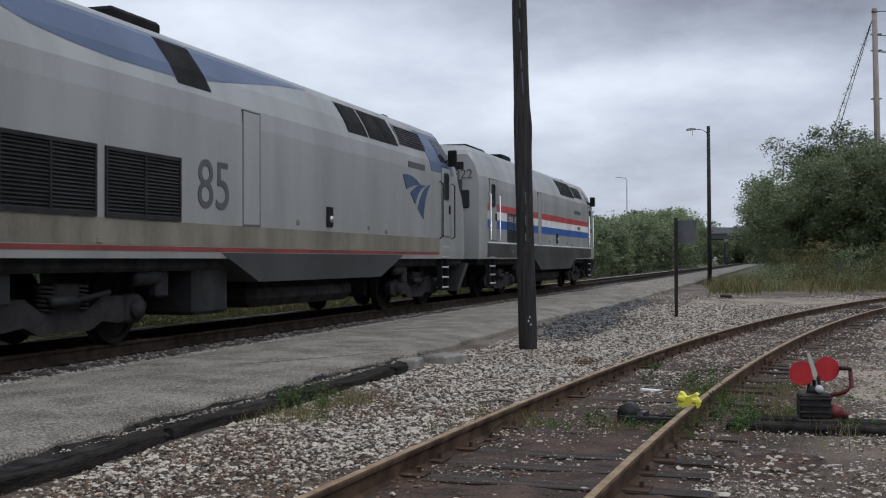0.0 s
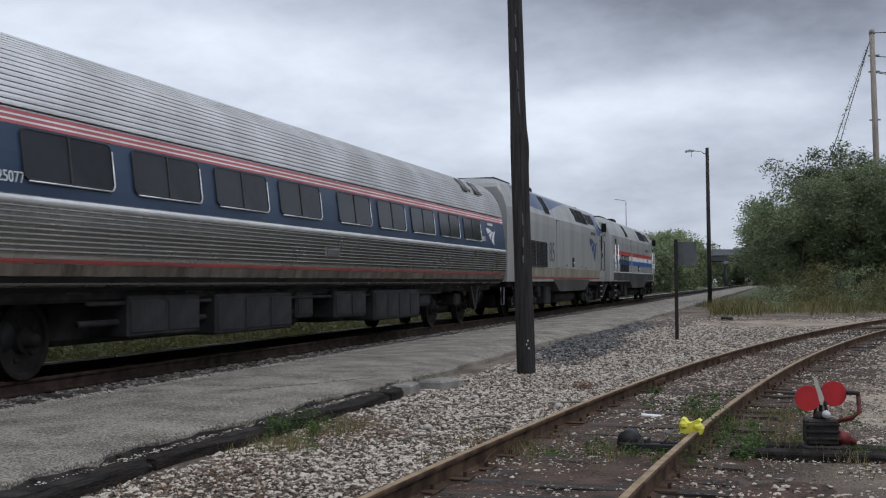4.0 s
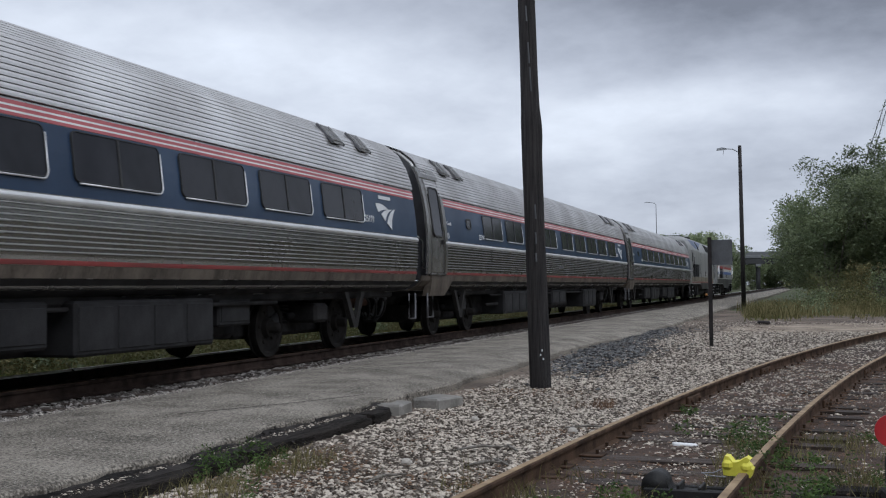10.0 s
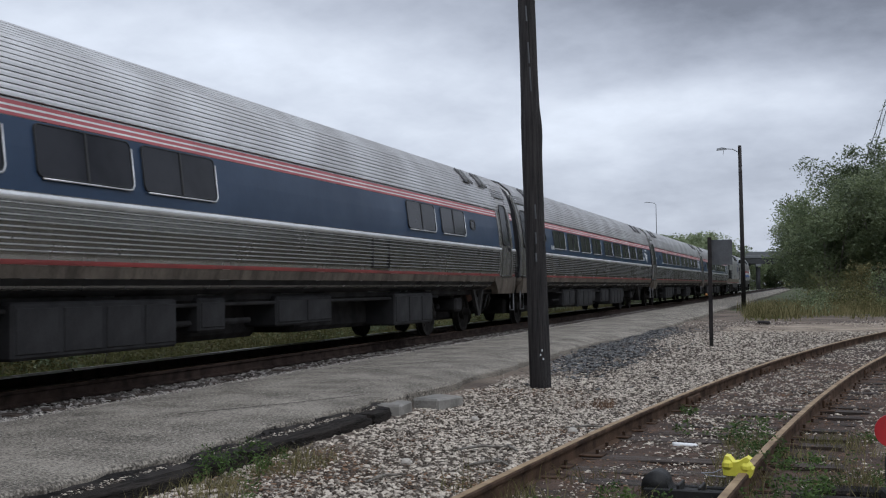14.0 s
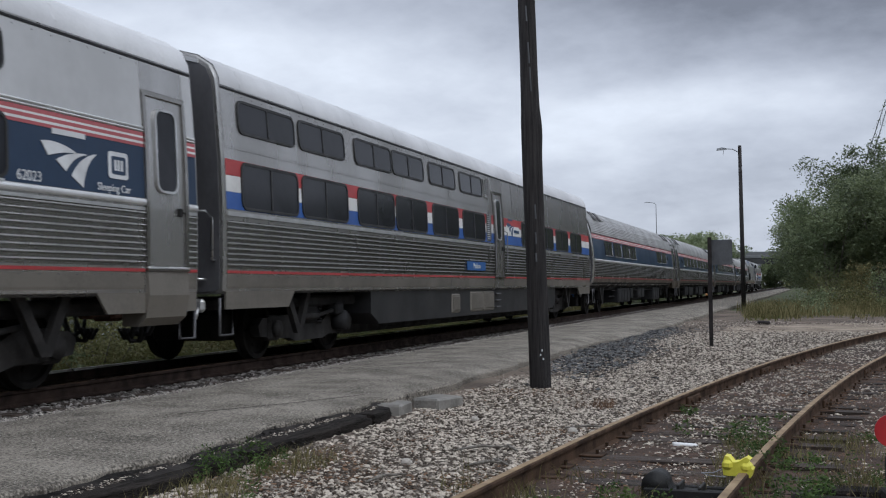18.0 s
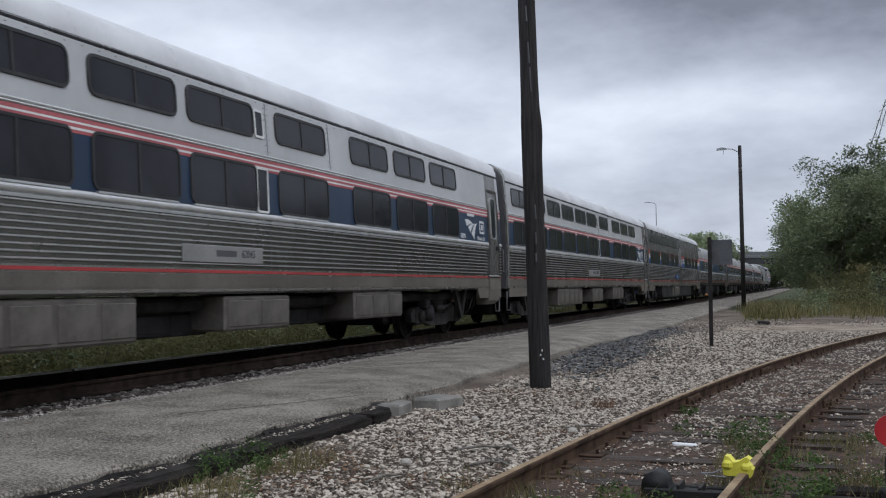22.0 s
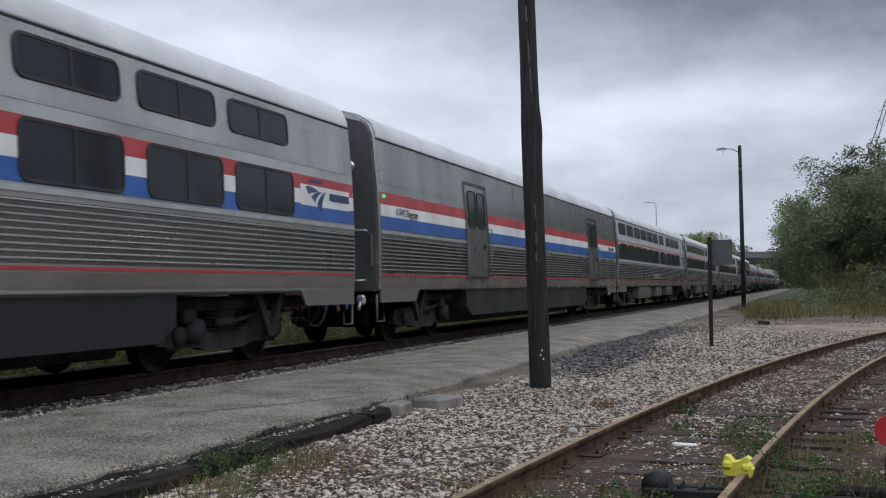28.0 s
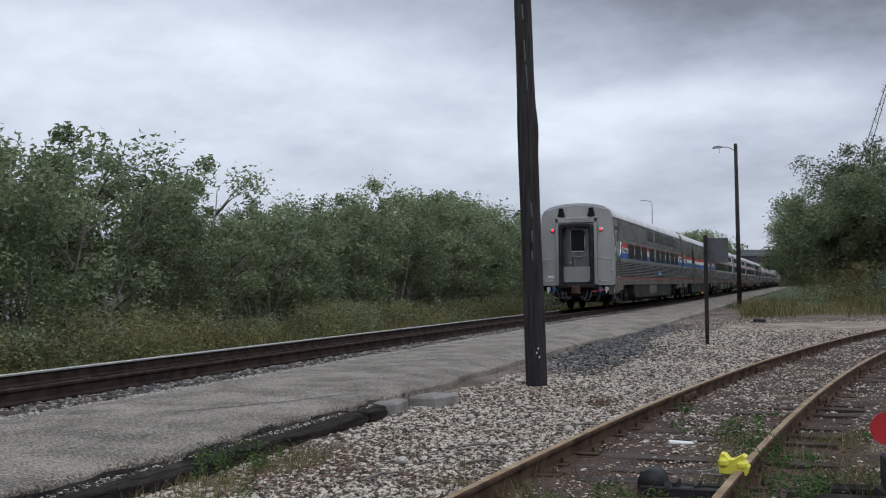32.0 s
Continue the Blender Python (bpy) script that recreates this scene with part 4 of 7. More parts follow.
def coupler_set(car, half, sgn, stirrup=False, plugs=False):
    """The coupler, hoses and diaphragm of one end."""
    cp = shared(("coupler",), lambda: Mesh().box(-0.12, 0.12, -0.25, 0.2, 0.7, 0.95, 0.03).box(-0.17, 0.17, 0.12, 0.36, 0.66, 1.0, 0.04).data("coupler"))
    part("coupler", cp, "rust", car, "", pose(0, sgn * (half + 0.05), 0, 0, 0, 0 if sgn > 0 else 180))

    for x, d in ((0.45, 0.0), (0.6, 0.05), (-0.45, 0.02), (-0.62, 0.06), (0.8, -0.03)):
        hm = shared(("hose", x), lambda: Mesh().tube([(x, 0.05, 0.86), (x, 0.18, 0.78), (x * 0.92, 0.26, 0.58 - d), (x * 0.8, 0.3, 0.46 - d), (x * 0.6, 0.34, 0.45 - d), (x * 0.45, 0.36, 0.56)], 0.026, 7).data("brake_hose"))
        part("brake_hose", hm, "hose", car, "", pose(0, sgn * half, 0, 0, 0, 0 if sgn > 0 else 180))
    st = shared(("step",), lambda: Mesh().tube([(1.5, 0, 0.95), (1.5, 0, 0.46), (1.5, -0.34, 0.46), (1.5, -0.34, 0.95)], 0.022, 6).data("stirrup_step"))
    for x in (0.0, -3.0) if stirrup else ():
        part("stirrup_step", st, "end_grey", car, "", pose(0, sgn * half, 0, 0, 0, 0 if sgn > 0 else 180) @ pose(x, 0, 0))
    for x, mt in ((0.95, "hose_blue"), (1.2, "frame_al"), (-0.95, "hose_blue"), (-1.2, "frame_al")) if plugs else ():
        pm = shared(("plug", mt), lambda: Mesh().box(-0.085, 0.085, -0.05, 0.06, 0.76, 0.94, 0.04).tube([(0, 0.04, 0.82), (0, 0.12, 0.68)], 0.03).data("cable_plug"))
        part("cable_plug", pm, mt, car, "", pose(x, sgn * half, 0, 0, 0, 0 if sgn > 0 else 180))


def car_end(car, prof, half, sgn, top, lit=False, amfleet=False):
    """End wall fittings: diaphragm, door with window, lamps, grab irons."""
    base = pose(0, sgn * half, 0, 0, 0, 0 if sgn > 0 else 180)

    def dia():
        m = Mesh()
        o, i, s = round_rect(1.40, 2.46, 0.16), round_rect(1.14, 2.26, 0.1), round_rect(1.34, 2.40, 0.14)
        rings = [[(p[0], 0.005, p[1] + 2.28) for p in i]]
        for k in range(3):
            for q, d in ((o, 0.0), (o, 0.05), (s, 0.06), (s, 0.07)):
                rings.append([(p[0], 0.005 + k * 0.075 + d, p[1] + 2.29) for p in q])
        rings.append([(p[0], 0.22, p[1] + 2.28) for p in i])
        m.loft(rings + [rings[0]], True)
        return m
    if not lit:
        # plate over the steel end: the shade between cars put into its colour
        full = [(h * 0.955, 2.3 + (z - 2.3) * 0.972) for h, z in prof] + [(-h * 0.955, 2.3 + (z - 2.3) * 0.972) for h, z in prof[-2::-1]]
        part("end_wall", shared(("endwall", top), lambda: Mesh().prism(full, 1, -0.004, 0.012).data("end_wall")), "end_grey", car, "end wall coloured dark for the shade between cars", base)
    part("diaphragm", shared(("dia",), lambda: dia().data("diaphragm")), "dia", car, "black rubber gangway diaphragm", base)
    door = part("end_door", shared(("end_door", lit), lambda: Mesh().box(-0.5, 0.5, 0.013, 0.03, 1.12, 3.4, 0.02).box(-0.36, 0.36, 0.03, 0.045, 1.2, 2.05, 0.01).data("end_door")), "end_grey" if not lit else "inner_door", car, "", base @ pose(0, -0.26, 0) if lit else base)
    lift = 0.22 if lit else 0.0
    part("pane", shared(("end_pane",), lambda: Mesh().box(-0.27, 0.27, 0.031, 0.05, 2.22, 3.07, 0.03).data("pane")), "glass", door, "", pose(0, 0, lift))
    part("window_frame", shared(("end_wframe",), lambda: Mesh().tube([(-0.3, 0.05, 3.0), (-0.25, 0.05, 3.09), (0.25, 0.05, 3.09), (0.3, 0.05, 3.0), (0.3, 0.05, 2.25), (0.25, 0.05, 2.18), (-0.25, 0.05, 2.18), (-0.3, 0.05, 2.25), (-0.3, 0.05, 3.0)], 0.024, 6).data("window_frame")), "frame_al", door, "", pose(0, 0, lift))
    part("door_handle", shared(("end_handle",), lambda: Mesh().tube([(0.25, 0.03, 1.95), (0.25, 0.1, 1.95), (0.36, 0.1, 1.95)], 0.014, 6).tube([(-0.26, 0.1, 2.2), (0.26, 0.1, 2.2)], 0.015, 6).data("door_handle")), "chrome", door)
    for x in (-1, 1):
        if not amfleet:
            part("marker_bracket", shared(("bracket", x), lambda x=x: Mesh().prism([(x * 0.62 - 0.14, top - 0.44), (x * 0.62 + 0.14, top - 0.44), (x * 0.62 + 0.07, top - 0.1), (x * 0.62 - 0.07, top - 0.1)], 1, 0.0, 0.14).data("marker_bracket")), "black", car, "", base)
        lamp = part("tail_lamp", shared(("lamp_case", x, top), lambda x=x: Mesh().tube([(x * 1.0, -0.01, top - 1.0), (x * 1.0, 0.04, top - 1.0)], [0.11, 0.10], 16).data("tail_lamp")), "steel_flat", car, "", base)
        lens = Mesh().tube([(x * 1.0, 0.035, top - 1.0), (x * 1.0, 0.06, top - 1.0)], [0.06, 0.04], 14)
        part("lens", lens if lit else shared(("lens", x, top), lambda: lens.data("lens")), "tail" if lit else "glass", lamp, "lit red lens" if lit else "")
        part("grab_iron", shared(("grab", x), lambda x=x: Mesh().tube([(x * 0.92, 0.02, 2.1), (x * 0.92, 0.08, 2.1), (x * 1.34, 0.08, 2.1), (x * 1.44, 0.08, 2.0), (x * 1.44, 0.08, 1.45), (x * 1.44, 0.0, 1.45)], 0.017, 6).tube([(x * 0.85, 0.0, 1.2), (x * 0.85, 0.08, 1.2), (x * 1.3, 0.08, 1.2), (x * 1.3, 0.0, 1.2)], 0.017, 6).data("grab_iron")), "chrome", car, "", base)
    if not amfleet:
        for x in (-1, 1):
            part("collision_post", shared(("post", x, top, lit), lambda x=x: Mesh().box(x * 0.785 - 0.075, x * 0.785 + 0.075, -0.02, 0.13, 1.02, top - 0.5, 0.025).data("collision_post")), "end_steel" if lit else "end_grey", car, "", base)
        if lit:
            part("portal_head", Mesh().box(-0.86, 0.86, -0.02, 0.13, 3.56, 3.80, 0.025), "end_steel", car, "", base)
            for x in (-1, 1):
                fold = Mesh()
                for k in range(4):
                    fold.tube([(x * (0.575 - 0.03 * k), -0.22 + 0.05 * (k % 2), 1.16), (x * (0.575 - 0.03 * k), -0.22 + 0.05 * (k % 2), 3.38)], 0.024, 6)
                part("gangway_curtain", fold, "dia" if x < 0 else "end_grey", car, "dark folded rubber curtain inside the gangway", base)
            part("hanging_hose", Mesh().tube([(0.2, -0.18, 2.15), (0.21, -0.14, 1.95), (0.16, -0.12, 1.7), (0.06, -0.14, 1.45), (-0.06, -0.1, 1.18)], 0.022, 7), "hose", car, "black hose hanging over the end door", base)
            part("buffer_sill", Mesh().box(-1.0, 1.0, -0.7, -0.03, 0.55, 1.0, 0.03).box(-0.75, 0.75, -0.2, 0.3, 0.9, 1.06, 0.03), "under", car, "grimy black buffer beam", base)
            for hx, hz in ((-0.72, 0.72), (0.55, 0.66), (-0.98, 0.78)):
                part("valve_handle", Mesh().box(hx - 0.11, hx + 0.11, -0.03, 0.08, hz, hz + 0.07, 0.015), "red_valve", car, "red valve handle", base)
            part("train_pipe", Mesh().tube([(-0.9, 0.0, 0.66), (-0.9, 0.1, 0.5), (-0.78, 0.14, 0.34)], 0.045, 8), "under", car, "", base)
        part("roof_lip", shared(("lip",), lambda: Mesh().prism([(-1.2, 4.08), (-0.7, 4.22), (0, 4.28), (0.7, 4.22), (1.2, 4.08), (1.2, 4.13), (0.7, 4.27), (0, 4.33), (-0.7, 4.27), (-1.2, 4.13)], 1, -0.25, 0.03).data("roof_lip")), "white_roof", car, "", base)
        part("end_plate", shared(("eplate",), lambda: Mesh().box(0.95, 1.22, 0.0, 0.012, 1.32, 1.42).data("end_plate")), "letter_white", car, "pale unreadable data plate", base)
    else:
        part("headboard", shared(("hb",), lambda: Mesh().box(-0.7, 0.7, -0.02, 0.05, 3.42, 3.52, 0.02).data("headboard")), "end_grey", car, "", base)
    coupler_set(car, half, sgn, True, not amfleet)


def side_door(car, prof, y, z0=1.35, z1=3.36, w=0.78, far=True, wide=False, rails=(-1, 1), win=(0.40, 0.95)):
    """A vestibule door with its tall window, frame, handle and grab irons."""
    d = strip(prof, z0 + 0.02, z1 - 0.02, -w / 2, w / 2, 0.006, 6)
    me = shared(("sdoor", id(prof), w, z0, z1), lambda: d.data("side_door"))

    def fr():
        m = Mesh()
        zs = [z0 + (z1 - z0) * i / 8 for i in range(9)]
        for s in (-1, 1):
            rings = [[(hw(prof, z) - 0.02, s * (w / 2), z), (hw(prof, z) + 0.03, s * (w / 2), z), (hw(prof, z) + 0.03, s * (w / 2 + 0.06), z), (hw(prof, z) - 0.02, s * (w / 2 + 0.06), z)] for z in zs]
            m.loft(rings, True, True, True)
        m.box(hw(prof, z1) - 0.04, hw(prof, z1) + 0.03, -w / 2 - 0.06, w / 2 + 0.06, z1 - 0.02, z1 + 0.05, 0.01)
        m.box(hw(prof, z0) - 0.04, hw(prof, z0) + 0.05, -w / 2 - 0.06, w / 2 + 0.06, z0 - 0.05, z0 - 0.01, 0.01)
        return m
    frm = shared(("sdoorframe", id(prof), w, z0, z1), lambda: fr().data("door_frame"))
    ww, wh = win if w < 1 else (0.52, 0.78)
    ring = shared(("ring", ww, wh, "d"), lambda: ring_mesh(ww, wh, 0.1, 0.035, 0.04).data("window_frame"))
    pane = shared(("pane", ww, wh), lambda: plate_mesh(ww, wh, 0.1, 0.022).data("pane"))
    hd = shared(("dhandle", w), lambda: Mesh().box(0, 0.05, -0.03, 0.03, -0.05, 0.05, 0.01).tube([(0.04, 0, 0), (0.05, 0.1, -0.01)], 0.012, 5).data("door_handle"))
    gi = shared(("dgrab",), lambda: Mesh().tube([(0, 0, -0.5), (0.07, 0, -0.47), (0.07, 0, 0.47), (0, 0, 0.5)], 0.015, 6).data("grab_rail"))
    for turn in ((0, 180) if far else (0,)):
        tm = pose(0, 0, 0, 0, 0, turn)
        dr = part("side_door", me, "steel_flat", car, "", tm @ pose(0, y, 0))
        part("door_frame", frm, "steel", dr)
        for o in ((0,) if not wide else (-0.36, 0.36)):
            part("window_frame", ring, "gasket" if w > 1 or prof is AMF else "frame_al", dr, "", on_side(prof, o, z1 - 0.17 - wh / 2, -0.01))
            part("pane", pane, "glass", dr, "", on_side(prof, o, z1 - 0.17 - wh / 2, -0.006))
        part("door_handle", hd, "under", dr, "", on_side(prof, 0.26 * (1 if w < 1 else 2), 2.0, 0.0))
        for o in rails:
            part("grab_rail", gi, "end_grey", dr, "", on_side(prof, o * (w / 2 + 0.14), 1.95, 0.005))


def emblem(car, prof, y, z, size, material, bar="letter_white"):
    """Three curved bands that fan out, with a plain bar for the wordmark above."""
    def curve(p0, p1, p2, n=8):
        return [tuple((1 - t) ** 2 * a + 2 * t * (1 - t) * b + t * t * c for a, b, c in zip(p0, p1, p2)) for t in [i / n for i in range(n + 1)]]
    shapes = [
        curve((-0.5, 0.24), (-0.2, 0.30), (0.12, 0.14)) + curve((0.11, 0.125), (-0.1, 0.13), (-0.38, 0.03)),
        curve((-0.24, -0.02), (0.0, 0.15), (0.32, 0.14)) + curve((0.31, 0.125), (0.07, 0.08), (-0.07, -0.18)),
        curve((0.03, -0.24), (0.2, 0.10), (0.5, 0.17)) + curve((0.49, 0.15), (0.28, -0.04), (0.24, -0.40)),
    ]
    m = Mesh()
    for sh in shapes:
        m.prism([(u * size, v * size * 0.74) for u, v in sh], 0, 0.0, 0.012)
    at = on_side(prof, y, z, 0.002)
    part("emblem", m, material, car, "three-band swoosh emblem", at)
    k = Mesh().box(0, 0.010, -0.30 * size, 0.30 * size, 0.28 * size, 0.345 * size)
    part("wordmark_bar", k, bar, car, "plain bar in place of the wordmark", at)


def lettering(car, prof, words, y, z, size, material, out=0.010):
    me = text_mesh(words, size, material)
    at = on_side(prof, y, z, out) @ Matrix(((0, 0, 1, 0), (1, 0, 0, 0), (0, 1, 0, 0), (0, 0, 0, 1)))
    part("lettering", me, material, car, "", at)


def boxes_under(car, rows, material):
    for y0, y1, z0, z1, x in rows:
        bx = part("equipment_box", Mesh().box(-x, x, y0, y1, z0, z1, 0.03), material, car)
        n = max(1, int((y1 - y0) / 0.7))
        w = (y1 - y0) / n - 0.1
        pm = shared(("hatch", round(w, 3), round(z1 - z0, 3)), lambda: Mesh().box(-0.005, 0.015, 0, w, 0, z1 - z0 - 0.12, 0.01).data("panel"))
        for i in range(n):
            part("panel", pm, material, bx, "", pose(x, y0 + (y1 - y0) * i / n + 0.05, z0 + 0.06))


def roof_fans(car, z, y, x=0.75, prof=None):
    for yy in y:
        m = Mesh().box(-0.22, 0.22, -0.24, 0.24, 0, 0.035, 0.015)
        for i in range(4):
            m.box(-0.18, 0.18, -0.19 + i * 0.1, -0.12 + i * 0.1, 0.03, 0.05)
        t = math.degrees(math.atan((hw(prof, z + 0.1) - hw(prof, z - 0.1)) / 0.2))
        hatch = part("roof_hatch", m, "steel_flat", car, "", pose(hw(prof, z) + 0.02, yy, z, 0, 90 + t, 0))
        for o in (-0.23, 0.23):
            part("hatch_seam", shared(("hatch_seam",), lambda: Mesh().box(-0.225, 0.225, -0.015, 0.015, 0.0, 0.04).data("hatch_seam")), "end_grey", hatch, "", pose(0, o, 0))


AMF_WINS = [9.035 - 2.077 * i - (0.36 if i > 4 else 0.0) for i in range(9)]


def amfleet(label, wins, doors, small, number, logo_y=11.0, group="coaches", under=0, hatch_front=True, panel=None):
    half = 12.64
    car = empty("passenger_coach", label, "railway coach", group)
    part("body", shell(AMF, half), "steel_flat", car)
    cut = []
    lo, hi = -half + 0.08, half - 0.08
    spans = []
    edges = sorted(doors)
    a = lo
    for d in edges:
        if d - 0.46 > a + 0.3:
            spans.append((a, d - 0.46))
        a = d + 0.46
    if hi > a + 0.2:
        spans.append((a, hi))
    for y0, y1 in spans:
        both = lambda n, me, mt: both_sides(n, me, mt, car)
        both("fluted_panel", fluted(AMF, 1.42, 1.94, y0, y1, 9, 0.020), "steel")
        beads(car, AMF, 1.42, 1.94, y0, y1, 9, 0.016)
        both("belt_rail", half_round(AMF, 1.95, 2.035, y0, y1, 0.034), "belt")
        both("blue_band", strip(AMF, 2.045, 2.775, y0, y1, 0.004, 5), "navy")
        for za, zb, paint in ((2.782, 2.816, "pink"), (2.817, 2.838, "white"), (2.839, 2.876, "pink"), (2.877, 2.898, "white"), (2.899, 2.940, "pink")):
            both("pin_stripe" if paint == "pink" else "pale_stripe", strip(AMF, za, zb, y0, y1, 0.008), paint)
        both("red_stripe", strip(AMF, 1.325, 1.375, y0, y1, 0.008), "red_dirty")
        both("sill_panel", strip(AMF, 1.19, 1.32, y0, y1, 0.005, 3), "sill")
        # tuck-under coloured near black: the shade beneath the side put into its colour
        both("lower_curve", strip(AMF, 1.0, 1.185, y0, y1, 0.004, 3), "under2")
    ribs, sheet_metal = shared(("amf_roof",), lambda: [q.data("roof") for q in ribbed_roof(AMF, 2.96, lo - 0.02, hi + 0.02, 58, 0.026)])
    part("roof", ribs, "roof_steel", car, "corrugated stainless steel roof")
    # sheet under the ribs, coloured dark so the grooves read as shadow lines
    part("roof_groove", sheet_metal, "groove", car, "grooves between the roof ribs, coloured dark for their shade")
    for y in wins:
        window(car, AMF, y, 2.475, 1.62, 0.53, "al", r=0.07)
    for y in small:
        window(car, AMF, y, 2.48, 0.30, 0.16, "gk", r=0.05)
    for d in doors:
        side_door(car, AMF, d, z1=3.27, rails=(), win=(0.56, 0.98))
        both_sides("door_surround", strip(AMF, 3.30, 3.52, d - 0.60, d + 0.60, 0.034, 3), "steel_flat", car, "smooth steel panel over the vestibule door")
        for o in (-0.53, 0.53):
            both_sides("door_jamb", strip(AMF, 1.34, 3.31, d + o - 0.09, d + o + 0.09, 0.022, 10), "steel_flat", car)
        part("step_skirt", strip(AMF, 1.0, 1.3, d - 0.9, d + 0.75, 0.012, 3).data("step_skirt"), "sill", car)
        q = 1 if d < 0 else -1
        tip = -q * (half - 0.05)
        sk = Mesh()
        rows = [(1.31, 1.583), (1.20, 1.582), (1.05, 1.565), (0.89, 1.53)]
        lines = [[(x, tip, z), (x, d + q * (0.56 + 0.42 * min(1.0, (z - 0.89) / 0.30)), z), (x - 0.16, d + q * (0.56 + 0.42 * min(1.0, (z - 0.89) / 0.30)), z), (x - 0.16, tip, z)] for z, x in rows]
        sk.loft(lines, True, True, True)
        both_sides("step_panel", sk, "sill", car, "grimy steel panel below the vestibule door")
        both_sides("threshold", Mesh().box(1.57, 1.612, d - 0.42, d + 0.42, 1.305, 1.335, 0.008), "steel_flat", car)
    if number:
        lettering(car, AMF, number, logo_y - 0.86, 2.27, 0.17, "letter_white")
        lettering(car, AMF, number, -8.95, 2.21, 0.17, "letter_white")
        lettering(car, AMF, "Coach", -11.36, 2.42, 0.12, "letter_white")
        part("marking_plate", Mesh().box(1.585, 1.603, -0.76, -0.09, 1.56, 1.72, 0.006), "steel_flat", car, "small steel plate with raised marking")
        part("number_bar", Mesh().box(1.602, 1.608, -0.69, -0.16, 1.60, 1.68), "end_grey", car, "dark bar of unreadable marking")
        part("access_mark", ring_mesh(0.07, 0.1, 0.03, 0.014, 0.012), "letter_white", car, "small white access mark", on_side(AMF, -11.47, 2.16, 0.002))
        emblem(car, AMF, logo_y - 0.05, 2.40, 0.95, "letter_white")
    roof_fans(car, 3.65, (-10.95, -9.95, 10.5, 9.3), prof=AMF)
    car_end(car, AMF, half, 1, 3.86, amfleet=True)
    car_end(car, AMF, half, -1, 3.86, amfleet=True)
    for y in (9.07, -9.07):
        truck(car, y, "inside")
    part("underframe", Mesh().box(-1.2, 1.2, -12.2, 12.2, 0.88, 1.06, 0.04).box(-0.25, 0.25, -12.0, 12.0, 0.7, 0.9, 0.03), "under", car)
    sets = ([(-6.4, -4.6, 0.42, 0.95, 1.32), (-4.2, -1.6, 0.36, 0.95, 1.35), (-1.2, -0.5, 0.5, 0.95, 1.25), (0.3, 1.9, 0.45, 0.95, 1.33), (2.3, 5.2, 0.34, 0.95, 1.36), (5.6, 6.5, 0.55, 0.95, 1.2)],
            [(-6.2, -3.2, 0.36, 0.95, 1.35), (-2.6, -1.9, 0.5, 0.95, 1.3), (-0.4, 1.6, 0.5, 0.95, 1.3), (4.4, 6.6, 0.34, 0.95, 1.35)])
    boxes_under(car, sets[under], "under2")
    # added dark blocks that close the see-through space under the coach
    for ya, yb in ((-7.1, -3.4), (-3.0, 0.0), (1.2, 6.9)):
        part("centre_tank", Mesh().box(-0.75, 0.75, ya, yb, 0.34, 0.92, 0.08), "under", car)
    pipe = Mesh().tube([(1.25, -7.2, 0.86), (1.25, 7.2, 0.86)], 0.03, 6).tube([(1.15, -7.2, 0.62), (1.15, -1.0, 0.62)], 0.045, 6)
    part("brake_pipe", pipe, "under", car)
    if panel:
        m = Mesh()
        y0, y1 = panel
        for a, b, c, d in ((y0, y0 + 0.016, 1.43, 1.94), (y1 - 0.016, y1, 1.43, 1.94), (y0, y1, 1.415, 1.43)):
            m.box(hw(AMF, 1.7) - 0.02, hw(AMF, 1.7) + 0.02, a, b, c, d, 0.005)
        part("service_hatch", m, "under2", car)
    return car


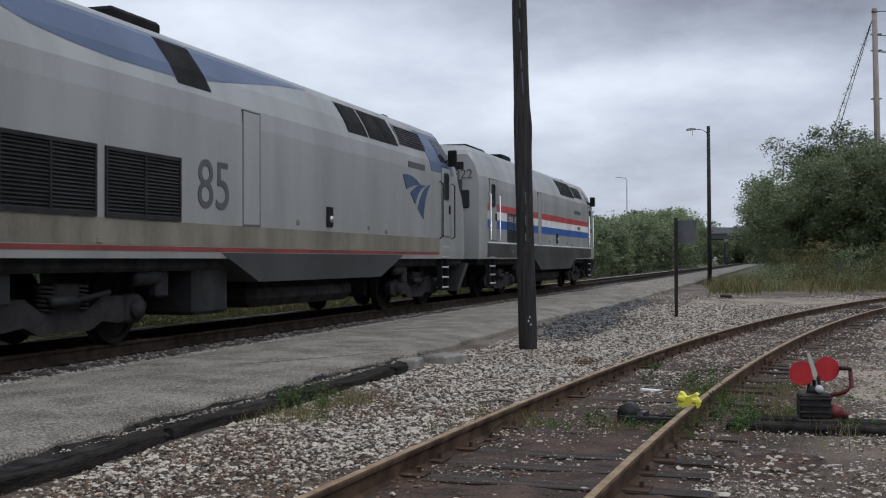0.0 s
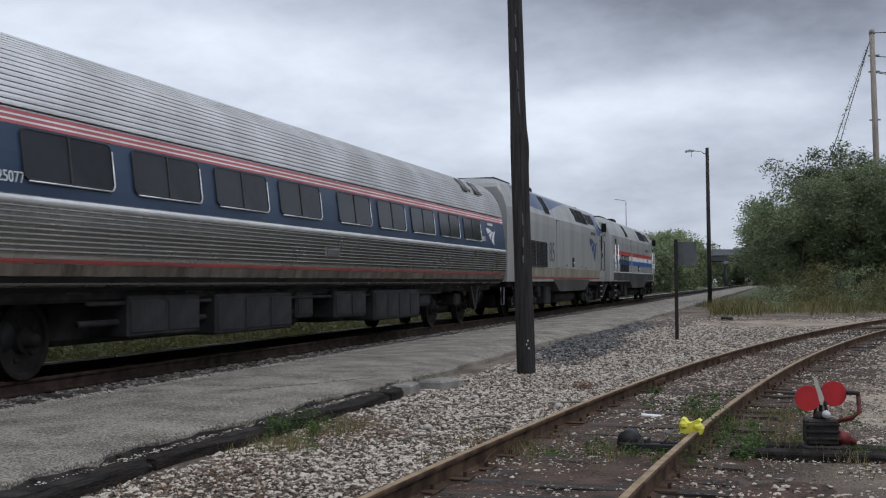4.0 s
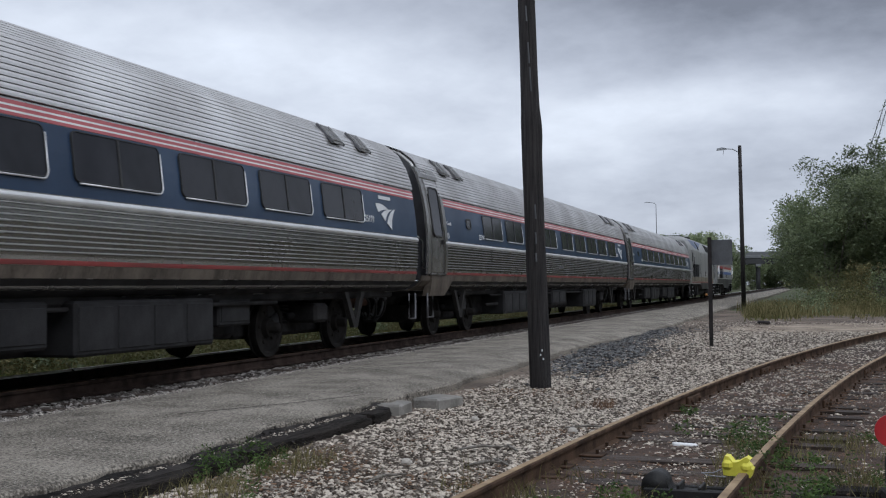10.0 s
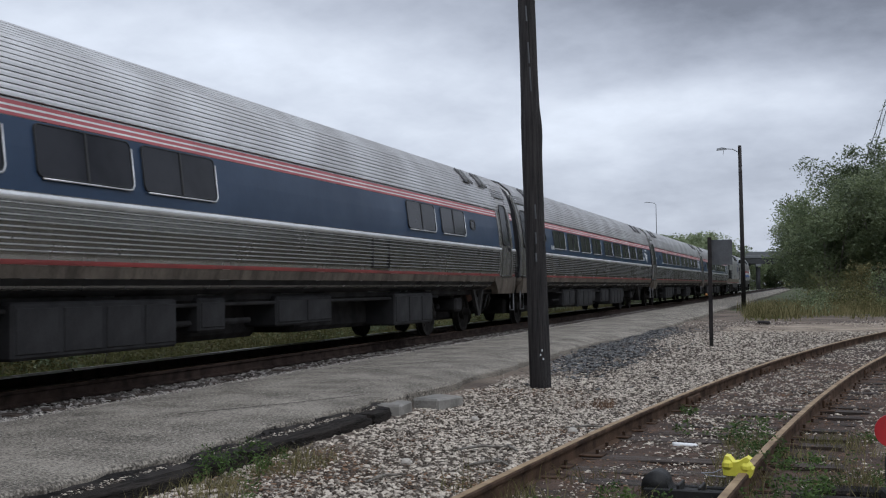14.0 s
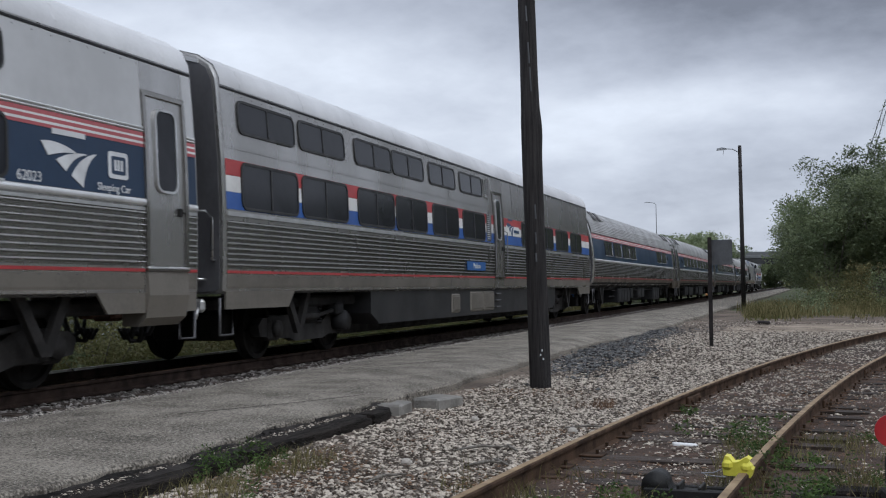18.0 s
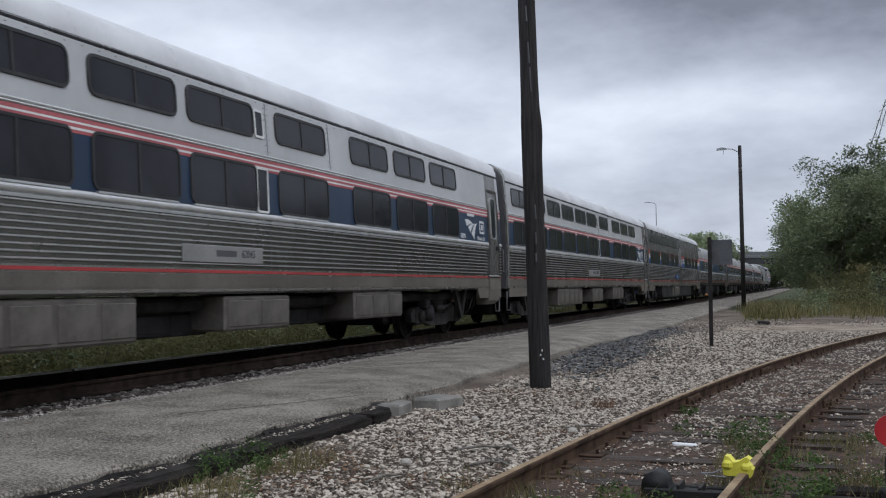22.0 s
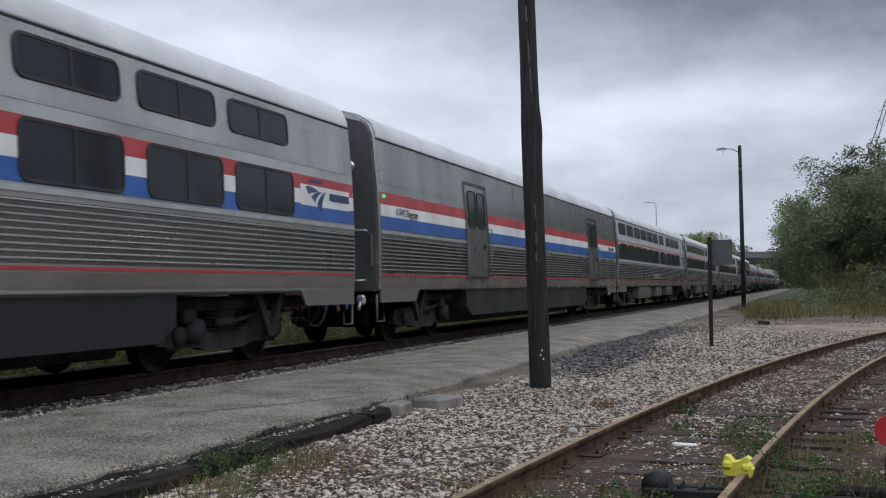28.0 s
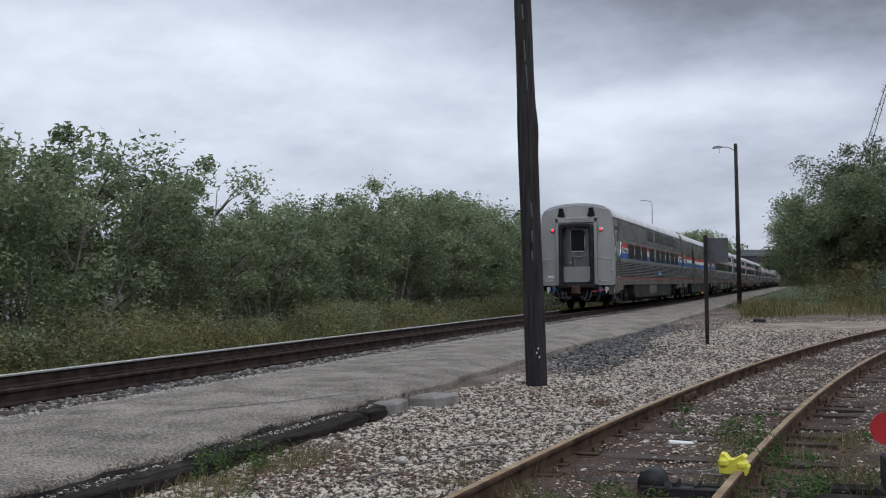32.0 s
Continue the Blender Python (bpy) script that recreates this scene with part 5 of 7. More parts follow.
def viewliner(label, name, phase, lower, upper, narrow, doors, logo=None, vents=(), category="sleeping car", group="sleeping cars", skirt=None, boxes=(), lit=False, wide=()):
    half = 12.64
    car = empty(name, label, category, group)
    part("body", shell(VIEW, half, 0.06, 0.985, lit), "end_steel" if lit else "steel_flat", car)
    lo, hi = -half + 0.07, half - 0.07
    spans, a = [], lo
    for d in sorted(doors):
        w2 = (0.46 if d not in wide else 0.9)
        if d - w2 > a + 0.08:
            spans.append((a, d - w2))
        a = d + w2
    if hi > a + 0.15:
        spans.append((a, hi))
    for y0, y1 in spans:
        both = lambda n, me, mt: both_sides(n, me, mt, car)
        both("fluted_panel", fluted(VIEW, 1.34, 1.98, y0, y1, 9, 0.022), "steel")
        beads(car, VIEW, 1.34, 1.98, y0, y1, 9, 0.018)
        both("red_stripe", strip(VIEW, 1.275, 1.312, y0, y1, 0.008), "red")
        both("sill_panel", strip(VIEW, 1.03, 1.255, y0, y1, 0.004, 3), "sill_v")
        if phase == 4:
            both("belt_rail", half_round(VIEW, 2.04, 2.12, y0, y1, 0.030), "belt")
            both("belt_bead", strip(VIEW, 1.985, 2.02, y0, y1, 0.012), "frame_al")
            both("blue_band", strip(VIEW, 2.125, 2.72, y0, y1, 0.004, 4), "navy")
            for za, zb, paint in ((2.722, 2.757, "pink"), (2.758, 2.785, "white"), (2.786, 2.824, "pink"), (2.825, 2.848, "white"), (2.849, 2.892, "pink")):
                both("pin_stripe" if paint == "pink" else "pale_stripe", strip(VIEW, za, zb, y0, y1, 0.008), paint)
            both("drip_bead", half_round(VIEW, 2.898, 2.926, y0, y1, 0.020), "belt")
            both("drip_bead", half_round(VIEW, 2.934, 2.964, y0, y1, 0.022), "belt")
            both("upper_panel", strip(VIEW, 2.965, 3.74, y0, y1, 0.003, 5), "loco_white")
        else:
            both("belt_rail", strip(VIEW, 2.04, 2.10, y0, y1, 0.016), "frame_al")
            both("blue_stripe", strip(VIEW, 2.13, 2.36, y0, y1, 0.006, 2), "blue")
            both("white_stripe", strip(VIEW, 2.365, 2.58, y0, y1, 0.006, 2), "white")
            both("red_band", strip(VIEW, 2.585, 2.80, y0, y1, 0.006, 2), "red")
            both("seam_bead", strip(VIEW, 2.95, 2.975, y0, y1, 0.008), "steel_flat")
            both("upper_panel", strip(VIEW, 2.98, 3.74, y0, y1, 0.003, 5), "steel_flat")
    both_sides("gutter", strip(VIEW, 3.752, 3.778, lo, hi, 0.012), "dia", car)
    top = Mesh()
    pr = [(h + 0.006, z) for h, z in VIEW if z > 3.8]
    pr = [(hw(VIEW, 3.79) + 0.006, 3.79)] + pr
    full = pr + [(-h, z) for h, z in pr[-2::-1]]
    top.loft([[(h, y, z + 0.006) for h, z in full] for y in (lo, hi)], False, smooth=True)
    part("roof", top, "white_roof", car, "smooth pale grey roof")
    for i in range(13):
        y = -12 + i * 2
        rib = Mesh()
        rib.loft([[(h + o, yy, z + 0.006 + o) for h, z in full] for yy, o in ((y - 0.03, 0.0), (y - 0.02, 0.004), (y + 0.02, 0.004), (y + 0.03, 0.0))], False)
        part("roof_seam", rib, "white_roof", car)
    for y in ((0.26, 2.42) if phase == 4 else (-3.0, 2.3)):
        for z0, z1, o in ((1.04, 1.25, 0.008), (1.33, 2.0, 0.012), (2.98, 3.72, 0.008)):
            both_sides("panel_seam", strip(VIEW, z0, z1, y - 0.006, y + 0.006, o), "end_grey", car)
    rv = Mesh()
    knob = [(0.0, 0.008), (0.007, 0.004), (0.007, -0.004), (0.0, -0.008), (-0.007, -0.004), (-0.007, 0.004)]
    spots = [(-12.3 + 0.3 * i, 3.70) for i in range(83)] + [(-12.3 + 0.3 * i, 1.235) for i in range(83)]
    for ys in ((0.20, 0.32, 2.36, 2.48) if phase == 4 else (-3.06, -2.94, 2.24, 2.36)):
        spots += [(ys, 3.02 + 0.09 * i) for i in range(8)]
    for y, z in spots:
        x = hw(VIEW, z)
        rv.loft([[(x + 0.004, y + a, z + b) for a, b in knob], [(x + 0.012, y + a * 0.6, z + b * 0.6) for a, b in knob]], True, False, True)
    both_sides("rivets", rv, "end_grey" if phase == 4 else "steel", car, "rows of small rivet heads")
    for y in lower:
        window(car, VIEW, y, 2.465, 1.68, 0.58, "gk")
        if phase == 4:
            both_sides("window_sill", strip(VIEW, 2.115, 2.14, y - 0.8, y + 0.8, 0.03), "frame_al", car)
    for y in upper:
        window(car, VIEW, y, 3.41, 1.68, 0.40, "gk")
    for y in narrow:
        window(car, VIEW, y, 2.45, 0.28, 0.58, "wh", r=0.015)
        window(car, VIEW, y, 3.39, 0.20, 0.34, "wh", r=0.015)
    for d in doors:
        if d in wide:
            side_door(car, VIEW, d, 1.33, 3.4, 1.66, wide=True)
        else:
            side_door(car, VIEW, d, rails=() if phase == 4 or lit else (-1, 1), z0=1.33)
            if lit:
                part("grab_rail", Mesh().tube([(1.56, d + 0.33, 2.2), (1.62, d + 0.33, 2.23), (1.62, d + 0.33, 2.77), (1.55, d + 0.33, 2.8)], 0.018, 6), "chrome", car)
            if phase == 3 and not lit:
                for k in range(3):
                    part("step_rung", Mesh().box(1.5, 1.56, d - 0.2, d + 0.2, 0.56 + k * 0.16, 0.59 + k * 0.16, 0.006), "end_grey", car)
                continue
            part("step_panel", Mesh().prism([(1.25, 1.30), (1.60, 1.30), (1.62, 1.0), (1.57, 0.74), (1.46, 0.64), (1.25, 0.64)], 1, d - 0.43, d + 0.43), "sill_v", car, "folded steel step panel")
            part("threshold", Mesh().box(1.5, 1.625, d - 0.44, d + 0.44, 1.30, 1.335, 0.01), "frame_al", car)
    for y, z0, z1 in vents:
        at = pose(hw(VIEW, (z0 + z1) / 2) + 0.006, y, 0)
        vent = part("louvred_vent", ring_mesh(0.3, z1 - z0 - 0.08, 0.03, 0.04, 0.025), "steel_flat", car, "pale steel louvred vent", at @ pose(0, 0, (z0 + z1) / 2))
        h = z1 - z0 - 0.08
        part("backing", Mesh().box(0.0, 0.008, -0.15, 0.15, -h / 2, h / 2), "under2", vent)
        n = int(h / 0.045)
        for i in range(n):
            z = -h / 2 + (i + 0.3) * h / n
            part("slat", Mesh().loft([[(0.006, q, z + 0.022), (0.024, q, z), (0.026, q, z + 0.004), (0.008, q, z + 0.026)] for q in (-0.14, 0.14)], True, True, True), "frame_al", vent)
    car_end(car, VIEW, half, 1, 4.27)
    car_end(car, VIEW, half, -1, 4.27, lit=lit)
    for y in (9.07, -9.07):
        truck(car, y, "outside")
    part("underframe", Mesh().box(-1.2, 1.2, -12.2, 12.2, 0.78, 0.95, 0.04), "under", car)
    if skirt:
        part("skirt", Mesh().prism([(skirt[0], 1.04), (skirt[1], 1.04), (skirt[1], 0.62), (skirt[1] - 0.4, 0.42), (skirt[0] + 0.4, 0.42), (skirt[0], 0.62)], 0, -1.5, 1.5), "skirt_black", car, "black equipment skirt between the trucks")
        # added dark block that closes the space below the skirt
        part("centre_tank", Mesh().box(-0.9, 0.9, skirt[0] + 0.3, skirt[1] - 0.3, 0.24, 0.8, 0.06), "under", car)
    boxes_under(car, boxes, "underpan" if phase == 4 else "sill_v")
    boxes_under(car, [(-5.5, -4.0, 0.5, 0.8, 0.9), (-2.5, -0.5, 0.45, 0.8, 1.0), (2.0, 4.8, 0.48, 0.8, 0.95)], "under2")
    for y in (-4.0, 3.0):
        part("roof_vent", Mesh().box(-0.12, 0.12, y - 0.2, y + 0.2, 4.25, 4.36, 0.03), "end_grey", car)
    part("antenna", Mesh().box(0.5, 0.7, 11.2, 11.5, 4.2, 4.34, 0.04), "black", car)
    # the far doors' corner skirts
    for s, q in ((-1, 1), (1, 1), (-1, -1), (1, -1)):
        part("corner_skirt", Mesh().prism([(s * 10.55, 1.035), (s * 12.58, 1.035), (s * 12.58, 0.80), (s * 10.75, 0.80)], 0, q * 1.535, q * 1.566), "sill_v", car)
    return car


def locomotive(style, label):
    """A streamlined diesel locomotive, 85 tons of it on two trucks; style: 5 plain silver, 3 with three stripes."""
    loco = empty("locomotive", label, "locomotive", "locomotives")
    full = [(h, z) for h, z in GEN] + [(-h, z) for h, z in GEN[-2::-1]]
    rings = []
    for y, k, cap in ((-10.02, 0.93, 3.98), (-9.9, 0.97, 4.1), (-9.55, 1, 4.28), (-9.2, 1, 9), (7.0, 1, 9), (7.9, 0.995, 4.22), (8.6, 0.98, 3.55), (9.3, 0.95, 2.75), (9.9, 0.88, 2.35), (10.15, 0.8, 2.1)):
        rings.append([(h * k * (1 if z <= cap else 0.985), y, min(z, cap - 0.0005 * i)) for i, (h, z) in enumerate(full)])
    m = Mesh()
    m.loft(rings, True, True, True)
    part("body", m, "silver", loco)
    y0, y1 = -9.5, 7.1
    if style == 5:
        both_sides("grimy_band", strip(GEN, 1.29, 1.60, y0, y1, 0.004, 2), "silver_dirty", loco, "grimy lower body band")
        both_sides("red_stripe", strip(GEN, 1.215, 1.275, y0, y1, 0.006), "red_dirty", loco)
    else:
        both_sides("red_band", strip(GEN, 2.46, 2.66, y0, y1 + 0.9, 0.006), "red", loco)
        both_sides("white_stripe", strip(GEN, 2.22, 2.455, y0, y1 + 0.9, 0.006), "white", loco)
        both_sides("blue_stripe", strip(GEN, 1.98, 2.215, y0, y1 + 0.9, 0.006), "blue", loco)
        both_sides("white_line", strip(GEN, 1.56, 1.60, y0, y1 + 0.9, 0.007), "white", loco)
        both_sides("dark_band", strip(GEN, 1.16, 1.555, y0, y1 + 0.9, 0.005, 2), "loco_grey", loco)
    # the skirt between the trucks
    sk = Mesh().prism([(-3.5, 1.2), (4.5, 1.2), (4.4, 1.16), (3.1, 0.76), (-2.3, 0.76), (-3.4, 1.16)], 0, -1.515, 1.515)
    part("skirt", sk, "loco_grey", loco, "charcoal grey skirt between the trucks")
    part("fuel_tank", Mesh().box(-1.25, 1.25, -2.0, 2.3, 0.34, 0.78, 0.14), "under", loco)
    part("equipment_box", Mesh().box(-1.3, 1.3, -3.9, -2.9, 0.32, 1.15, 0.05), "under2", loco)
    part("underframe", Mesh().box(-1.35, 1.35, -9.8, 9.6, 0.95, 1.16, 0.05), "under", loco)
    # grilles
    for a, b in ((-8.27, -6.56), (-6.38, -4.66)) if style == 5 else ((-7.2, -5.6), (-5.5, -4.0)):
        fr = Mesh()
        z0, z1 = 1.64, 2.43
        for q in ((a, b, z0 - 0.03, z0 + 0.02), (a, b, z1 - 0.02, z1 + 0.03), (a, a + 0.04, z0, z1), (b - 0.04, b, z0, z1), ((a + b) / 2 - 0.02, (a + b) / 2 + 0.02, z0, z1)):
            fr.box(1.50, 1.545, *q)
        g = part("grille", fr, "under2", loco, "", None)
        part("backing", Mesh().box(1.49, 1.524, a, b, z0, z1), "black", g)
        sl = Mesh()
        for i in range(17):
            z = z0 + 0.03 + i * 0.045
            sl.loft([[(1.522, y, z), (1.538, y, z - 0.016), (1.54, y, z - 0.012), (1.524, y, z + 0.006)] for y in (a + 0.04, b - 0.04)], True, True, True)
        part("slats", sl, "under2", g)
    # upper dark intake, windows and louvre on the slanted shoulder

    def slanted(name, material, ya, yb, z0, z1, lean=0.0, out=0.010, parent=loco, label=""):
        m = Mesh()
        zs = sorted([z0, z1] + [z for _, z in GEN if z0 < z < z1])
        rg = []
        for z in zs:
            d = lean * (z - z0)
            rg.append([(hw(GEN, z) + out, ya - d, z), (hw(GEN, z) + out, yb - d, z), (hw(GEN, z) - 0.03, yb - d, z), (hw(GEN, z) - 0.03, ya - d, z)])
        m.loft(rg, True, True, True)
        return part(name, m, material, parent, label)
    slanted("side_intake", "black", -4.62, -3.72, 3.48, 4.08, 0.35)
    for a, b in ((1.55, 2.5), (2.68, 3.55), (3.6, 4.3)):
        fr = slanted("side_window", "under2", a - 0.04, b + 0.04, 3.50, 4.07, 0.25, 0.008)
        slanted("pane", "black", a, b, 3.53, 4.04, 0.25, 0.016, fr)
    lv = slanted("louvre", "end_grey", 4.5, 6.3, 3.56, 4.0, 0.2, 0.008)
    for i in range(8):
        slanted("slat", "black", 4.55, 6.25, 3.585 + i * 0.052, 3.61 + i * 0.052, 0.2, 0.024, lv)
    if style == 5:
        m = Mesh()
        ys = [-8.8 + 0.2 * i for i in range(46)]
        rg = []
        for y in ys:
            zl = float(np.interp(y, (-8.8, -8.5, -8.1, -7.63, -6.9, -6.0, -4.4, -3.2, -1.2, 0.2), (4.09, 3.97, 3.8, 3.68, 3.6, 3.55, 3.56, 3.70, 3.97, 4.09)))
            rg.append([(hw(GEN, z) + 0.005, y, z) for z in [zl + (3.72 - zl) * i / 2 if zl < 3.72 else zl + 0.0005 * i for i in range(3)] + [max(zl + 0.002, q) for q in (3.9, 4.049, 4.12)]])
        m.loft(rg, False)
        part("blue_sweep", m, "loco_blue", loco, "slate blue paint sweep along the shoulder")
        cabp = slanted("cab_blue", "loco_blue", 6.5, 8.3, 3.15, 4.05, 0.55, 0.008)
        me = text_mesh("85", 0.98, "letter_grey", 0.003)
        part("lettering", me, "letter_grey", loco, "", pose(1.527, -3.74, 2.12) @ Matrix(((0, 0, 1, 0), (1, 0, 0, 0), (0, 1, 0, 0), (0, 0, 0, 1))))
        emblem(loco, GEN, 5.4, 2.58, 1.9, "emblem_blue", "letter_grey")
    else:
        k = Mesh().box(1.52, 1.53, 4.0, 5.4, 2.88, 3.02)
        part("wordmark_bar", k, "letter_grey", loco, "plain dark bar in place of the wordmark")
        k = Mesh().box(1.526, 1.536, 4.7, 5.2, 2.28, 2.4)
        part("number_bar", k, "letter_grey", loco, "small unreadable dark marking")
    # doors with seams and rails
    for a, b, z0, z1, win in ((-9.3, -8.5, 1.64, 3.34, True), (-2.87, -2.29, 1.62, 3.33, False), (7.25, 8.0, 1.66, 3.3, True)):
        d = part("side_door", Mesh().box(1.49, 1.532, a + 0.02, b - 0.02, z0, z1, 0.015), "silver", loco)
        sm = Mesh()
        for q in ((a, a + 0.018, z0, z1), (b - 0.018, b, z0, z1), (a, b, z1, z1 + 0.018), (a, b, z0 - 0.018, z0)):
            sm.box(1.49, 1.528, *q)
        part("door_seam", sm, "end_grey", d)
        if win:
            part("window_frame", ring_mesh(0.36, 0.6, 0.06, 0.03, 0.02), "gasket", d, "", pose(1.525, (a + b) / 2, z1 - 0.45))
            part("pane", plate_mesh(0.36, 0.6, 0.06, 0.01), "glass", d, "", pose(1.526, (a + b) / 2, z1 - 0.45))
            part("door_handle", Mesh().box(1.53, 1.56, b - 0.16, b - 0.08, 2.2, 2.4, 0.01), "black", d)
            for y in (a - 0.12, b + 0.12):
                part("handrail", Mesh().tube([(1.52, y, 1.6), (1.60, y, 1.65), (1.60, y, 2.9), (1.52, y, 2.95)], 0.018, 6), "black" if style == 5 else "chrome", loco)
            ld = Mesh()
            for y in (a + 0.12, b - 0.12):
                ld.box(1.38, 1.50, y - 0.02, y + 0.02, 0.38, 1.5, 0.005)
            lad = part("ladder", ld, "black", loco)
            for i in range(5):
                part("rung", Mesh().box(1.36, 1.52, a + 0.12, b - 0.12, 0.42 + i * 0.24, 0.46 + i * 0.24, 0.008), "frame_al", lad)
    part("fuel_gauge_box", Mesh().box(1.5, 1.55, 0.3, 0.58, 1.68, 2.04, 0.02), "black", loco)
    part("fuel_cap", Mesh().tube([(1.54, 0.44, 1.82), (1.585, 0.44, 1.82)], 0.06, 10), "chrome", loco)
    for y, z in ((-0.9, 1.72), (2.4, 1.72), (3.4, 1.66), (-6.5, 1.34)):
        part("fitting", Mesh().box(1.51, 1.54, y - 0.05, y + 0.05, z - 0.04, z + 0.04, 0.01), "silver_dirty", loco)
    # roof gear
    for ya, yb, x, z in ((-9.0, -7.0, 0.8, 4.37), (-5.3, -4.1, 0.9, 4.42), (0.9, 1.7, 0.6, 4.39), (4.4, 4.9, 0.3, 4.41)):
        part("roof_housing", Mesh().box(-x, x, ya, yb, 4.22, z, 0.05), "black" if ya < -3 else "end_grey", loco)
    part("horn", Mesh().tube([(0.25, 6.2, 4.42), (0.25, 6.75, 4.44)], [0.03, 0.08], 8).tube([(0.05, 6.1, 4.42), (0.05, 6.5, 4.44)], [0.03, 0.07], 8).box(-0.05, 0.35, 6.05, 6.2, 4.3, 4.44, 0.02), "end_grey", loco)
    part("antenna", Mesh().box(0.5, 0.75, 5.4, 5.7, 4.24, 4.36, 0.03), "end_grey", loco)
    part("exhaust_stack", Mesh().box(-0.3, 0.3, -0.6, 0.4, 4.28, 4.4, 0.04), "under", loco)
    # cab front glass and side window
    slanted("cab_window", "glass", 7.3, 8.05, 3.42, 3.95, 0.5, 0.018)
    part("windscreen", Mesh().prism([(8.02, 4.12), (8.56, 3.6), (8.60, 3.63), (8.06, 4.15)], 0, -1.0, 1.0), "glass", loco)
    mr = part("mirror", Mesh().box(1.5, 1.72, 7.85, 7.92, 3.35, 3.75, 0.02), "black", loco)
    part("bracket", Mesh().tube([(1.4, 7.88, 3.5), (1.6, 7.88, 3.5)], 0.02, 6), "black", mr)
    # rear wall
    re = part("rear_wall_panel", Mesh().box(-0.95, 0.95, -10.06, -10.0, 1.2, 3.3, 0.03), "end_grey" if style == 5 else "loco_grey", loco)
    for x in (-0.95, 0.95):
        part("rear_window", Mesh().box(x - 0.2, x + 0.2, -10.07, -9.98, 2.5, 3.0, 0.03) if abs(x) else None, "glass", loco)
    part("class_lamp", Mesh().box(0.72, 1.0, -10.03, -9.9, 3.55, 3.78, 0.02), "black", loco)
    me = text_mesh("85" if style == 5 else "822", 0.36, "letter_grey", 0.003)
    part("lettering", me, "letter_grey", loco, "", pose(0.98, -10.035, 3.42) @ Matrix(((1, 0, 0, 0), (0, 0, -1, 0), (0, 1, 0, 0), (0, 0, 0, 1))))
    part("diaphragm", SHARED[("dia",)], "dia", loco, "", pose(0, -10.03, 0, 0, 0, 180))
    coupler_set(loco, 10.1, -1)
    coupler_set(loco, 10.2, 1)
    part("pilot", Mesh().prism([(-1.45, 1.0), (1.45, 1.0), (1.2, 0.3), (-1.2, 0.3)], 1, 9.6, 9.9), "loco_grey", loco)
    for y in (6.55, -6.55):
        truck(loco, y, "loco")
    for y, x in ((-5.0, 1.2), (-8.2, 1.2), (5.0, 1.2)):
        part("brake_cylinder", Mesh().tube([(x, y - 0.3, 0.86), (x, y + 0.25, 0.88)], 0.11, 10).box(x - 0.1, x + 0.06, y + 0.2, y + 0.5, 0.6, 1.0, 0.03), "under2", loco)
    return loco


SLEEP_LOW = [-11.25, -9.17, -7.1, -5.05, -2.98, -1.0, 1.40, 4.15, 6.22, 8.27]
coach_label = "stainless steel single-level coach with navy window band and red pinstripes"
TRAIN = []


